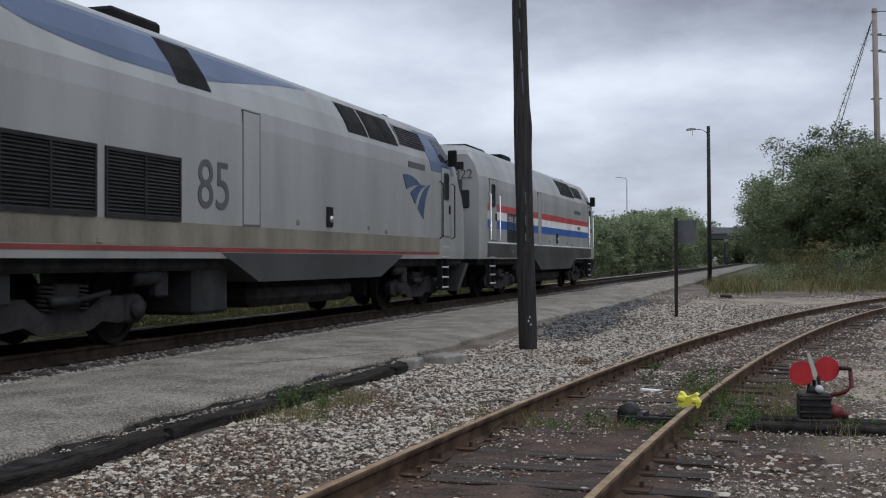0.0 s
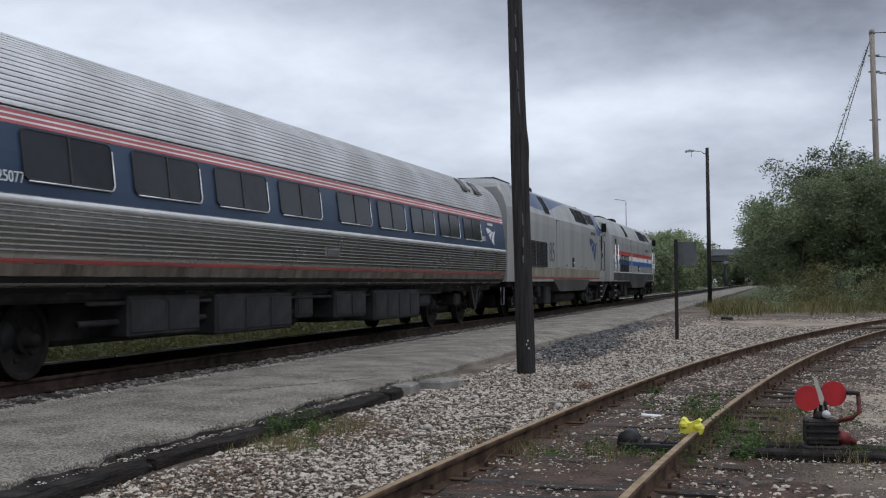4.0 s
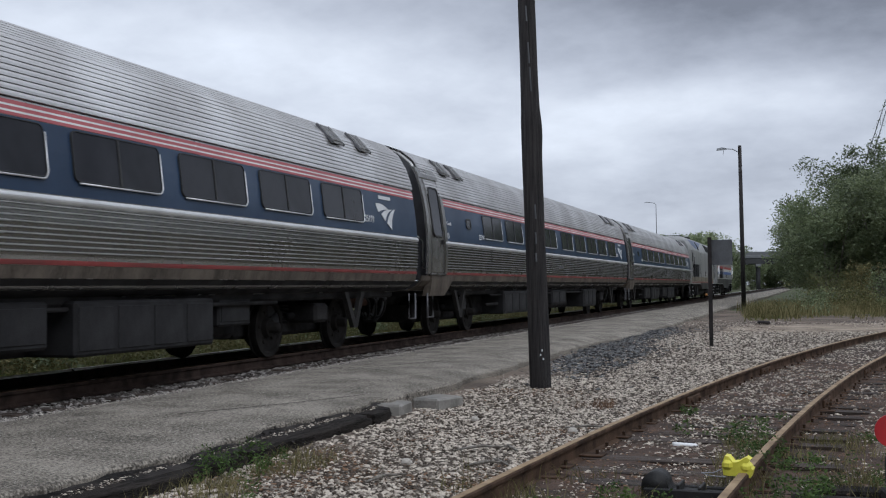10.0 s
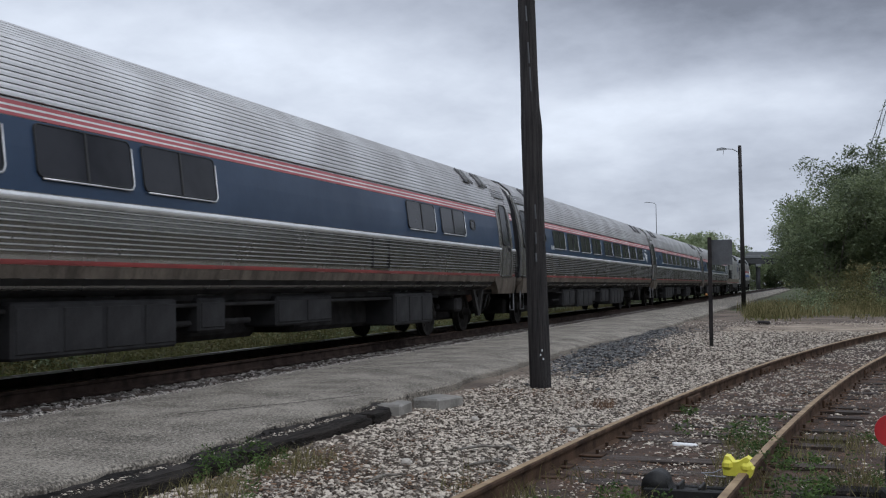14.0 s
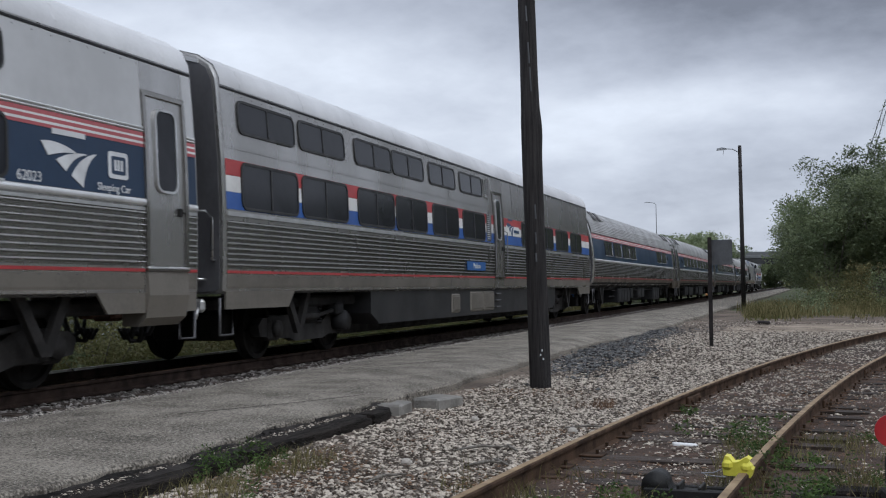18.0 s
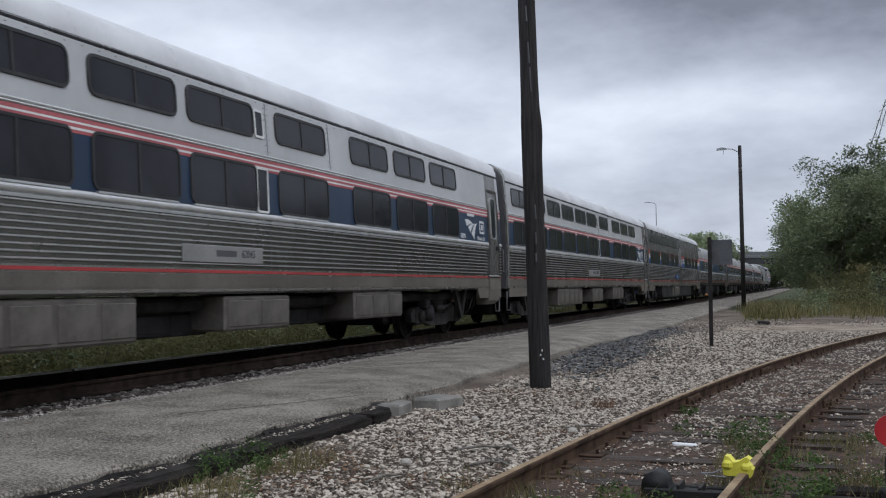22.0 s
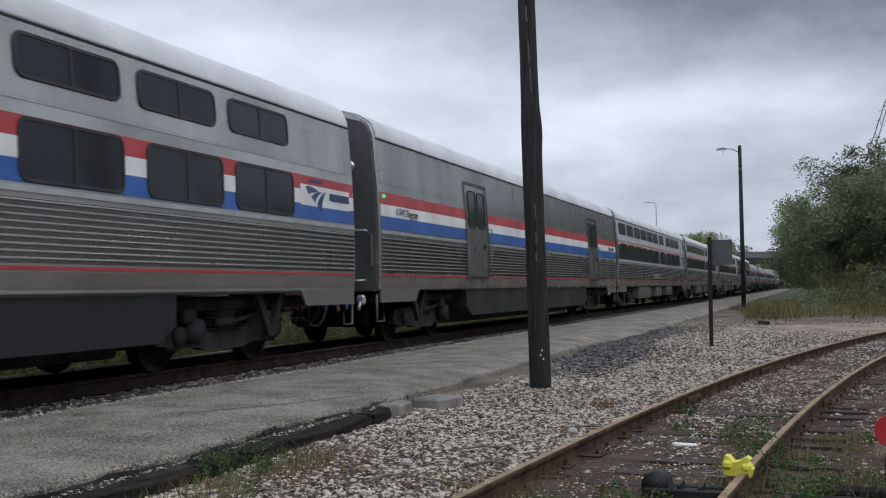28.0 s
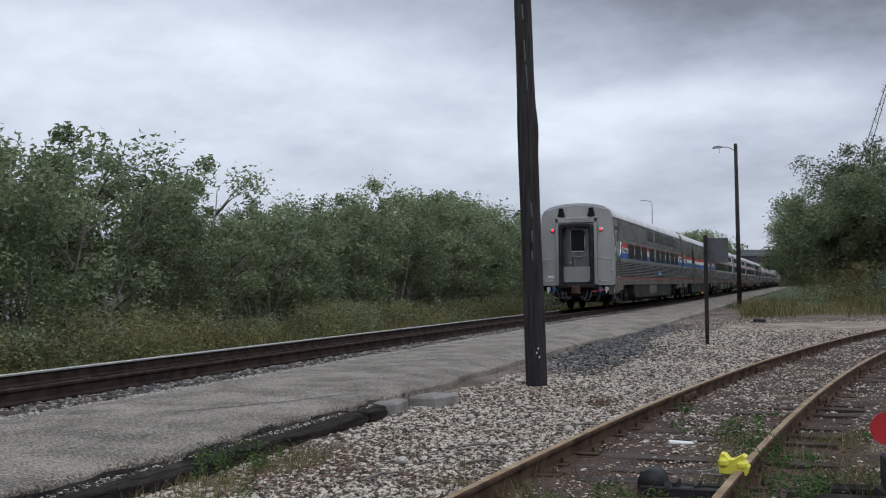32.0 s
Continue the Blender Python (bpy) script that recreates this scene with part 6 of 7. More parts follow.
def make_train():
    cars = [amfleet(coach_label, AMF_WINS, [-12.2], [-9.93], n, under=i % 2) for i, n in enumerate(("25077", "25114", "25119"))]
    a1, a2, a3 = cars
    a4 = amfleet("stainless steel cafe coach with navy band and fewer windows", [7.43, 5.38, -3.44, -5.3, -7.42, -9.5], [11.65], [8.88], "", under=1, panel=(2.7, 3.5))
    a4["category"] = "cafe coach"
    rack = [(3.4, 5.7, 0.53, 1.0, 1.53), (-0.95, 0.95, 0.5, 0.97, 1.53), (-6.6, -2.95, 0.46, 0.98, 1.53)]
    sleepers = []
    for i, num in enumerate(("62023", "62045", "62005")):
        c = viewliner("stainless steel sleeping car with two window rows and navy band", "sleeping_car", 4, SLEEP_LOW, SLEEP_LOW, [0.02], [11.9], boxes=rack)
        emblem(c, VIEW, 10.08, 2.42, 0.9, "letter_white")
        lettering(c, VIEW, num, 9.45, 2.2, 0.15, "letter_white")
        lettering(c, VIEW, "Sleeping Car", 10.85, 2.19, 0.12, "letter_white")
        bx = part("round_label", shared(("label_bx",), lambda: plate_mesh(0.36, 0.3, 0.04, 0.012).data("notice_plate")), "letter_white", c, "white notice plate with a dark panel", on_side(VIEW, 10.93, 2.45, 0.002))
        bx.name = "notice_plate"
        wb = Mesh()
        for k in range(3):
            wb.box(0.016, 0.02, -0.085 + k * 0.06, -0.045 + k * 0.06, -0.06, 0.06)
        part("number_bar", wb, "letter_white", bx, "white bars of unreadable lettering")
        part("notice_panel", shared(("label_bx2",), lambda: plate_mesh(0.26, 0.2, 0.02, 0.004).data("notice_panel")), "navy", bx, "", pose(0.012, 0, 0))
        np_ob = part("name_panel", Mesh().box(1.58, 1.605, -2.1, -0.03, 1.41, 1.63, 0.008), "end_door", c, "pale steel name panel with dark letters")
        nb = Mesh().box(1.604, 1.609, -1.3, -0.78, 1.49, 1.57)
        part("name_bar", nb, "letter_grey", np_ob, "dark bar of unreadable lettering")
        lettering(c, VIEW, num, -0.45, 1.53, 0.15, "letter_grey", 0.033)
        sleepers.append(c)
    v2, v3, v4 = sleepers
    dl = [-11.3, -9.42, -7.25, -5.42, -3.33, -1.26, 3.96, 6.05, 8.15, 10.3]
    v1 = viewliner("stainless steel dining car with red, white and blue stripes", "dining_car", 3, dl, [-11.3, -9.42, -7.25, -5.46, -3.38, -1.3], [], [0.83], vents=((-0.09, 2.15, 2.85), (-0.09, 3.16, 3.66)), category="dining car", group="striped cars", skirt=(-7.4, 7.4), boxes=[(-1.42, -0.42, 0.5, 0.96, 1.53), (-0.38, 0.5, 0.5, 0.96, 1.53), (-2.8, -2.25, 0.5, 0.92, 1.53)])
    part("name_board", plate_mesh(1.44, 0.2, 0.02, 0.02), "sign_blue", v1, "blue name board with white letters", on_side(VIEW, -1.24, 1.54, 0.022))
    lettering(v1, VIEW, "Madison", -1.24, 1.54, 0.17, "letter_white", 0.046)
    part("emblem_field", strip(VIEW, 2.37, 2.62, 1.55, 2.85, 0.009), "white", v1)
    emblem(v1, VIEW, 1.98, 2.55, 0.72, "emblem_blue", "emblem_blue")
    part("wordmark_bar", Mesh().box(1.572, 1.586, 2.3, 2.8, 2.46, 2.53), "emblem_blue", v1, "plain blue bar in place of the wordmark")
    bag = viewliner("stainless steel baggage car with three stripes and two wide doors", "baggage_car", 3, [], [], [], [-6.55, 7.75], category="baggage car", group="striped cars", skirt=(-7.2, 6.8), wide=(-6.55, 7.75))
    lettering(bag, VIEW, "Baggage 61042", 11.55, 2.47, 0.2, "letter_grey")
    lettering(bag, VIEW, "61042 Baggage", -11.2, 2.47, 0.2, "letter_grey")
    lamp = part("marker_lamp", Mesh().tube([(1.56, -12.45, 2.72), (1.60, -12.45, 2.72)], 0.035, 10), "green_lamp", bag, "lit green marker lamp")
    vl = [-8.35, -6.32, -4.2, -1.5, 0.95, 3.0, 5.15, 7.35, 9.43]
    v5 = viewliner("stainless steel sleeper car with three stripes and lit tail lamps", "sleeping_car", 3, vl, [-1.55, 0.9, 2.95, 5.15, 7.25, 9.35], [], [-12.0], vents=((-0.25, 2.15, 2.85), (-0.25, 3.16, 3.66)), group="striped cars", skirt=(-7.2, 7.2), boxes=[(-2.0, -0.9, 0.56, 1.0, 1.53), (-0.8, 0.5, 0.56, 1.0, 1.53)], lit=True)
    lettering(v5, VIEW, "62504 Sleeper", -10.1, 2.47, 0.23, "letter_grey")
    part("emblem_field", strip(VIEW, 2.34, 2.66, 10.55, 12.4, 0.009), "white", v5)
    emblem(v5, VIEW, 11.1, 2.5, 0.75, "emblem_blue", "emblem_blue")
    bars = Mesh().box(1.565, 1.585, 11.6, 12.35, 2.47, 2.58)
    part("wordmark_bar", bars, "emblem_blue", v5, "plain blue bar in place of the wordmark")
    part("name_board", plate_mesh(1.3, 0.2, 0.02, 0.02), "sign_blue", v5, "blue name board with white letters", on_side(VIEW, 1.1, 1.55, 0.022))
    lettering(v5, VIEW, "Raritan River", 1.1, 1.55, 0.16, "letter_white", 0.046)
    part("marker_lamp", Mesh().tube([(1.56, -11.2, 2.75), (1.60, -11.2, 2.75)], 0.035, 10), "green_lamp", v5, "lit green marker lamp")
    part("side_vent", ring_mesh(0.22, 0.34, 0.02, 0.03, 0.03), "end_grey", v5, "", on_side(VIEW, -11.15, 3.45, 0.0))
    part("intercar_port", ring_mesh(0.2, 0.2, 0.05, 0.04, 0.03), "gasket", v5, "", on_side(VIEW, -11.2, 2.48, 0.0))
    l85 = locomotive(5, "silver-grey diesel locomotive with slate blue sweep, numbered 85")
    l22 = locomotive(3, "silver diesel locomotive with red, white and blue stripes")
    for ob, off in ((v5, -13.4), (bag, 13), (v4, 38.87), (v3, 65), (v2, 91), (v1, 116.9), (a4, 143), (a3, 169), (a2, 195), (a1, 221), (l85, 244.5), (l22, 265.6)):
        TRAIN.append((ob, off))


make_train()


# ---------------------------------------------------------------- poles, sign and derail
def utility_pole():
    th = empty("utility_pole", "leaning weathered dark wooden pole standing in gravel", "pole", "", pose(-3.62, 15.12, -0.5))
    m = Mesh()
    rings = []
    n = 16
    for i in range(80):
        z = i * 0.14
        r = 0.152 - 0.0042 * z - 0.006 * min(1.0, max(0.0, (z - 3.95) / 0.15))
        cx, cy = -0.024 * z, 0.01 * z
        rings.append([(cx + r * (1 + 0.05 * math.sin(a * 5 + z * 0.7) + 0.03 * math.sin(a * 9 + z * 2.1) + 0.16 * math.exp(-((z - 3.75) / 0.22) ** 2) * max(0.0, math.cos(a - 0.3)) ** 3) * math.cos(a), cy + r * (1 + 0.04 * math.sin(a * 4 + z)) * math.sin(a), z) for a in [2 * math.pi * k / n for k in range(n)]])
    m.loft(rings, True, True, True, True)
    part("pole", m, "pole_wood", th)
    for z, a, l in ((3.62, 0.1, 0.22), (4.7, -1.2, 0.3), (5.3, -1.3, 0.22), (2.5, -1.15, 0.2), (2.15, -1.2, 0.16), (4.3, -1.1, 0.35), (1.9, -1.25, 0.12), (5.7, -1.2, 0.2)):
        s = Mesh()
        r = 0.152 - 0.0042 * z + 0.002
        x0 = -0.024 * z
        s.loft([[(x0 - 0.052 * t + r * math.cos(a - 0.08), r * math.sin(a - 0.08) - 0.0, z + t), (x0 - 0.052 * t + (r + 0.007) * math.cos(a), (r + 0.007) * math.sin(a), z + t), (x0 - 0.052 * t + r * math.cos(a + 0.08), r * math.sin(a + 0.08), z + t)] for t in (0, l * 0.3, l * 0.7, l)], False)
        part("splinter", s, "pole_light" if z == 3.62 else "sign_back", th, "pale split in the wood")
    for z, a in ((0.60, -1.2), (0.54, -0.95), (0.66, -1.05)):
        part("tag", Mesh().box(-0.008, 0.008, -0.006, 0.006, -0.014, 0.014), "letter_white", th, "", pose(-0.015 + 0.153 * math.cos(a), 0.153 * math.sin(a), z))


utility_pole()


def sign_post():
    th = empty("track_sign", "rusty steel post with a grey sign plate seen from behind", "sign", "", pose(-2.17, 25.9, -0.42))
    part("post", Mesh().prism([(-0.045, -0.03), (0.045, -0.03), (0.045, -0.015), (0.012, -0.015), (0.012, 0.05), (-0.012, 0.05), (-0.012, -0.015), (-0.045, -0.015)], 2, 0, 2.56), "iron", th)
    part("plate", Mesh().box(-0.02, 0.50, 0.055, 0.062, 1.92, 2.50, 0.003), "sign_back", th, "dull grey plate")
    part("reflector", Mesh().tube([(-0.09, -0.035, 1.24), (-0.09, -0.05, 1.24)], 0.03, 10), "amber", th)


sign_post()


def lamp_post():
    th = empty("street_lamp", "dark wooden lamp post with a short arm and lantern", "street lamp", "", pose(-4.16, 75.0, -0.75))
    part("pole", Mesh().tube([(0, 0, 0), (-0.02, 0, 5), (-0.05, 0, 11.0)], [0.16, 0.14, 0.115], 12), "pole_wood", th)
    part("arm", Mesh().tube([(-0.05, 0, 10.5), (-0.5, 0, 10.78), (-0.95, 0, 10.82)], 0.03, 8), "galv", th)
    part("lantern", Mesh().prism([(-1.55, 10.74), (-1.5, 10.86), (-1.2, 10.92), (-0.9, 10.86), (-0.9, 10.78)], 1, -0.13, 0.13), "galv", th)
    part("cable", Mesh().tube([(-1.1, 0, 10.74), (-1.12, 0, 10.4)], 0.015, 5), "wire", th)


lamp_post()


def wire_pole():
    x, y = 8.0, 92.0
    th = empty("power_pole", "tall pale wooden power pole behind the trees", "power pole", "", pose(x, y, -0.5))
    part("pole", Mesh().tube([(0.15, 0, 0), (0, 0, 12), (-0.15, 0, 21.6)], [0.27, 0.24, 0.2], 12), "pole_light", th)
    part("cap", Mesh().tube([(-0.15, 0, 21.4), (-0.15, 0, 21.75)], [0.24, 0.2], 10), "concrete", th)
    for z in (19.6, 18.3, 14.4):
        part("insulator", Mesh().box(-0.45, 0.4, -0.05, 0.05, z, z + 0.12, 0.02), "concrete", th)
    for z, dx, dz in ((21.5, 22, 4.0), (19.6, 22, 2.2), (18.3, 24, -0.2), (18.35, 24, 1.8)):
        pts = [(-0.1 + dx * t, 6 * t, z + dz * t - 1.2 * math.sin(math.pi * t)) for t in [i / 10 for i in range(11)]]
        w = part("wire", Mesh().tube(pts, 0.035, 5), "wire", th)
    for dx, dz, r in ((-3.6, -10.5, 0.11), (-2.8, -9.4, 0.06)):
        pts = [(-0.3 + dx * t, -1.0 * t, 20.9 + dz * t) for t in [i / 24 for i in range(25)]]
        part("guy_wire", Mesh().tube(pts, 0.03, 5), "wire", th)
        v = Mesh()
        for q, t in zip(pts[2:], range(40)):
            for k in range(9):
                a, b = random.uniform(0, 6.28), random.uniform(0.05, 0.13) * (r / 0.11)
                o = Vector(q) + Vector((random.uniform(-0.12, 0.12), random.uniform(-0.1, 0.1), random.uniform(-0.25, 0.25)))
                v.add([o, o + Vector((b * math.cos(a), 0.05, b * math.sin(a))), o + Vector((b * math.cos(a + 0.7), -0.05, b * math.sin(a + 0.7)))], [(0, 1, 2)])
        part("vine", v, "leaf2", th, "vine climbing the guy wire")


wire_pole()


def derail():
    y = 7.75
    xr = siding_x(y) + 0.753
    th = empty("derail_device", "bright yellow derail shoe clamped on the siding rail", "derail", "", pose(xr, y, -0.4, 0, 0, -math.degrees(math.atan(siding_h(y)))))
    body = Mesh()
    body.prism([(-0.24, 0.06), (0.10, 0.04), (0.13, 0.14), (0.06, 0.22), (0.10, 0.27), (0.05, 0.30), (-0.06, 0.235), (-0.12, 0.23), (-0.17, 0.30), (-0.22, 0.31), (-0.26, 0.20)], 1, -0.12, 0.12)
    for i, (a, b, c) in enumerate(body.v):
        body.v[i] = (a, b * (1.0 - 0.5 * abs(c - 0.16)) + 0.04 * a, c)
    part("shoe", body, "bag", th, "bright yellow painted shoe")
    part("shoe_lug", Mesh().box(-0.26, -0.12, -0.16, -0.03, 0.13, 0.26, 0.04).box(-0.04, 0.11, -0.15, 0.12, 0.10, 0.24, 0.05), "bag", th)
    th.scale = (0.52, 0.52, 0.52)
    th.location.z += 0.125
    part("wire_tie", Mesh().tube([(-0.2, -0.05, 0.16), (-0.36, -0.14, 0.09), (-0.52, -0.16, 0.08), (-0.4, -0.22, 0.06), (-0.2, -0.2, 0.05)], 0.008, 5), "galv", th)


derail()


def derail_block():
    y = 7.55
    th = empty("wheel_stop", "black iron derail base lying between the siding rails", "derail base", "", pose(siding_x(y) + 0.42, y, -0.385, 0, 0, -4))
    m = Mesh()
    m.prism([(-0.30, 0.0), (0.22, 0.0), (0.22, 0.05), (-0.10, 0.06), (-0.12, 0.09), (-0.13, 0.125), (-0.17, 0.15), (-0.24, 0.15), (-0.28, 0.13), (-0.30, 0.08)], 1, -0.09, 0.09)
    part("base", m, "derail_black", th)
    part("drum", Mesh().tube([(-0.21, -0.11, 0.095), (-0.21, 0.10, 0.095)], 0.085, 16), "derail_black", th)
    part("rib", Mesh().box(-0.06, -0.04, -0.12, 0.1, 0.02, 0.11, 0.006).box(0.08, 0.1, -0.12, 0.1, 0.02, 0.10, 0.006), "derail_black", th)
    part("side_bar", Mesh().box(-0.28, 0.24, -0.13, -0.105, 0.0, 0.08, 0.01).box(-0.28, 0.24, 0.10, 0.125, 0.0, 0.07, 0.01), "derail_black", th)


derail_block()


def switch_stand():
    x, y = SWITCH
    th = empty("switch_stand", "low black switch stand with two round red targets", "switch stand", "", pose(x, y, -0.36, 0, 0, 8))
    th.scale = (0.84, 0.84, 0.84)
    part("base", Mesh().box(-0.19, 0.19, -0.16, 0.16, -0.02, 0.07, 0.015).box(-0.16, 0.15, -0.13, 0.13, 0.07, 0.33, 0.02), "iron", th)
    for z in (0.14, 0.21, 0.28):
        part("base_rib", Mesh().box(-0.17, 0.16, -0.142, -0.125, z - 0.012, z + 0.012, 0.005), "iron", th)
    part("crank_case", Mesh().tube([(0.13, -0.03, 0.15), (0.27, -0.03, 0.13)], [0.085, 0.06], 12).tube([(0.25, -0.03, 0.13), (0.33, -0.03, 0.10)], 0.035, 8), "lever_red", th, "rusty red crank casing")
    part("gear_case", Mesh().tube([(0, 0, 0.32), (0, 0, 0.40)], [0.09, 0.05], 12), "iron", th)
    part("spindle", Mesh().tube([(0, 0, 0.36), (0.0, 0, 0.64)], 0.018, 8), "iron", th)
    for s in (-1, 1):
        t = Mesh().tube([(s * 0.128, -0.012 + 0.02 * s, 0.555 + s * 0.022), (s * 0.128, 0.0 + 0.02 * s, 0.555 + s * 0.022)], 0.128, 28, False)
        part("target", t, "target_red", th, "round red painted target")
        part("fork", Mesh().tube([(s * 0.06, 0, 0.34), (s * 0.045, 0, 0.5)], 0.016, 6), "iron", th)
    blade = Mesh().prism([(-0.075, 0.74), (-0.045, 0.75), (0.03, 0.53), (0.01, 0.46), (-0.01, 0.47)], 1, -0.035, -0.022)
    part("vane", blade, "chip", th, "weathered white target blade")
    part("bolt_head", Mesh().tube([(0.03, -0.12, 0.385), (0.03, -0.15, 0.385)], 0.04, 12), "letter_white", th, "round white plate")
    part("lever", Mesh().tube([(0.14, -0.02, 0.30), (0.30, -0.02, 0.34), (0.37, -0.02, 0.40), (0.36, -0.02, 0.56)], [0.022, 0.024, 0.026, 0.022], 8), "lever_red", th, "chipped dark red throw lever")
    part("lever_grip", Mesh().tube([(0.365, -0.02, 0.47), (0.358, -0.02, 0.585), (0.25, -0.02, 0.59)], 0.024, 8), "iron", th)


SWITCH = (0.585, 7.72)
switch_stand()
for i, (x0, x1, y, z) in enumerate(((-0.15, 3.4, 7.46, -0.325), (0.0, 3.3, 7.97, -0.345))):
    m = Mesh().box(x0, x1, y - 0.125, y + 0.125, z - 0.14, z, 0.018)
    tagged(part("headblock_timber", m, "timber_black"), "dark weathered timber carrying the switch stand", "timber", "headblock timbers")
part_scrap = part("litter", Mesh().box(-0.11, 0.11, -0.05, 0.05, 0, 0.03, 0.008), "paper")
part_scrap.matrix_basis = pose(-1.08, 9.95, -0.385, 0, 4, 12)
tagged(part_scrap, "small white plastic scrap lying between the rails", "litter")
st = Mesh().box(-0.22, 0.22, -0.12, 0.12, 0, 0.12, 0.04)
tagged(part("timber_offcut", st, "iron", at=pose(-1.6, 40.9, -0.38, 0, 3, 20)), "dark lump lying on the sandy ground", "debris")
for i, (x, y, a, l) in enumerate(((-2.49, 9.31, 118, 0.42), (-2.38, 8.54, 125, 0.36), (-2.75, 9.2, 40, 0.5), (-2.1, 10.8, 15, 0.5), (-3.0, 7.6, 70, 0.45), (-2.45, 8.4, 35, 0.35))):
    tagged(part("twig", Mesh().tube([(-l / 2, 0, 0.02), (0, 0.03, 0.035), (l / 2, 0, 0.02)], [0.008, 0.014, 0.006], 6), "bark", at=pose(x, y, GROUND_Z + 0.03, 0, 0, a)), "dead twig lying on the gravel", "twig", "twigs")


for x, y, r in ((-2.2, 10.47, 0.055), (-3.1, 8.3, 0.05), (-3.4, 11.2, 0.045)):
    lump = Mesh()
    lump.loft([[(r * k * (1 + 0.15 * math.sin(a * 3 + z * 9)) * math.cos(a), r * 0.8 * k * (1 + 0.12 * math.sin(a * 2 + 1)) * math.sin(a), z * r) for a in [2 * math.pi * i / 9 for i in range(9)]] for z, k in ((-0.3, 0.8), (0.1, 1.0), (0.45, 0.85), (0.7, 0.4))], True, True, True)
    tagged(part("limestone_lump", lump, "chip", at=pose(x, y, GROUND_Z + 0.05)), "large pale limestone lump lying on the gravel", "stone", "limestone lumps")


# ---------------------------------------------------------------- overpass in the distance
def overpass():
    th = empty("overpass", "grey concrete road bridge over the tracks far away", "bridge", "", pose(0, 362, 0, 0, 0, 4))
    part("deck", Mesh().box(-90, 90, -6, 6, 9.2, 10.1, 0.1), "bridge_conc", th)
    for yy in (-5.4, -2, 2, 5.4):
        part("girder", Mesh().box(-90, 90, yy - 0.35, yy + 0.35, 7.4, 9.2, 0.1), "girder", th)
    for yy in (-5.9, 5.6):
        part("parapet", Mesh().box(-90, 90, yy, yy + 0.3, 10.1, 11.2, 0.04), "bridge_conc", th)
    for xx in (-34, -15.5, 9, 30):
        part("pier_cap", Mesh().box(xx - 0.8, xx + 0.8, -6, 6, 6.5, 7.4, 0.1), "bridge_conc", th)
        for yy in (-4, 0, 4):
            part("pier", Mesh().tube([(xx, yy, -0.6), (xx, yy, 6.6)], 0.6, 12), "girder", th)
    for xx, s in ((-46.5, -1), (24, 1)):
        lp = part("lamp_column", Mesh().tube([(xx, -5.5, 10), (xx, -5.5, 26.8), (xx + s * 0.4, -5.5, 27.3), (xx + s * 2.6, -5.5, 27.7)], [0.16, 0.12, 0.1, 0.08], 8), "galv", th)
        part("lamp_head", Mesh().box(xx + s * 3.0 - 0.6, xx + s * 3.0 + 0.6, -5.7, -5.3, 27.6, 27.8, 0.05), "galv", lp)


overpass()


# ---------------------------------------------------------------- vegetation
def leaves_mesh(name, centres, radii, per, size, material, seed, squash=0.8, tri=False):
    g = np.random.default_rng(seed)
    c = np.repeat(np.asarray(centres), per, 0)
    r = np.repeat(np.asarray(radii), per)[:, None]
    d = g.normal(0, 1, (len(c), 3))
    d /= np.linalg.norm(d, axis=1, keepdims=True)
    p = c + d * r * np.sqrt(g.random((len(c), 1))) * g.uniform(0.75, 1.15, (len(c), 1)) * np.array([1, 1, squash])
    a = g.normal(0, 1, (len(c), 3))
    a[:, 2] *= 0.55
    a /= np.linalg.norm(a, axis=1, keepdims=True)
    b = np.cross(a, g.normal(0, 1, (len(c), 3)))
    b /= np.linalg.norm(b, axis=1, keepdims=True)
    s = size * g.uniform(0.55, 1.3, (len(c), 1))
    if tri:
        v = np.stack([p - a * s * 0.8, p + b * s * 0.62 + a * s * 0.2, p + a * s - b * s * 0.3], 1).reshape(-1, 3)
        return big_mesh(name, v, np.arange(len(c) * 3).reshape(-1, 3), material)
    v = np.stack([p - a * s, p + b * s * 0.42, p + a * s, p - b * s * 0.42], 1).reshape(-1, 3)
    f = np.arange(len(c) * 4).reshape(-1, 4)
    return big_mesh(name, v, f, material)


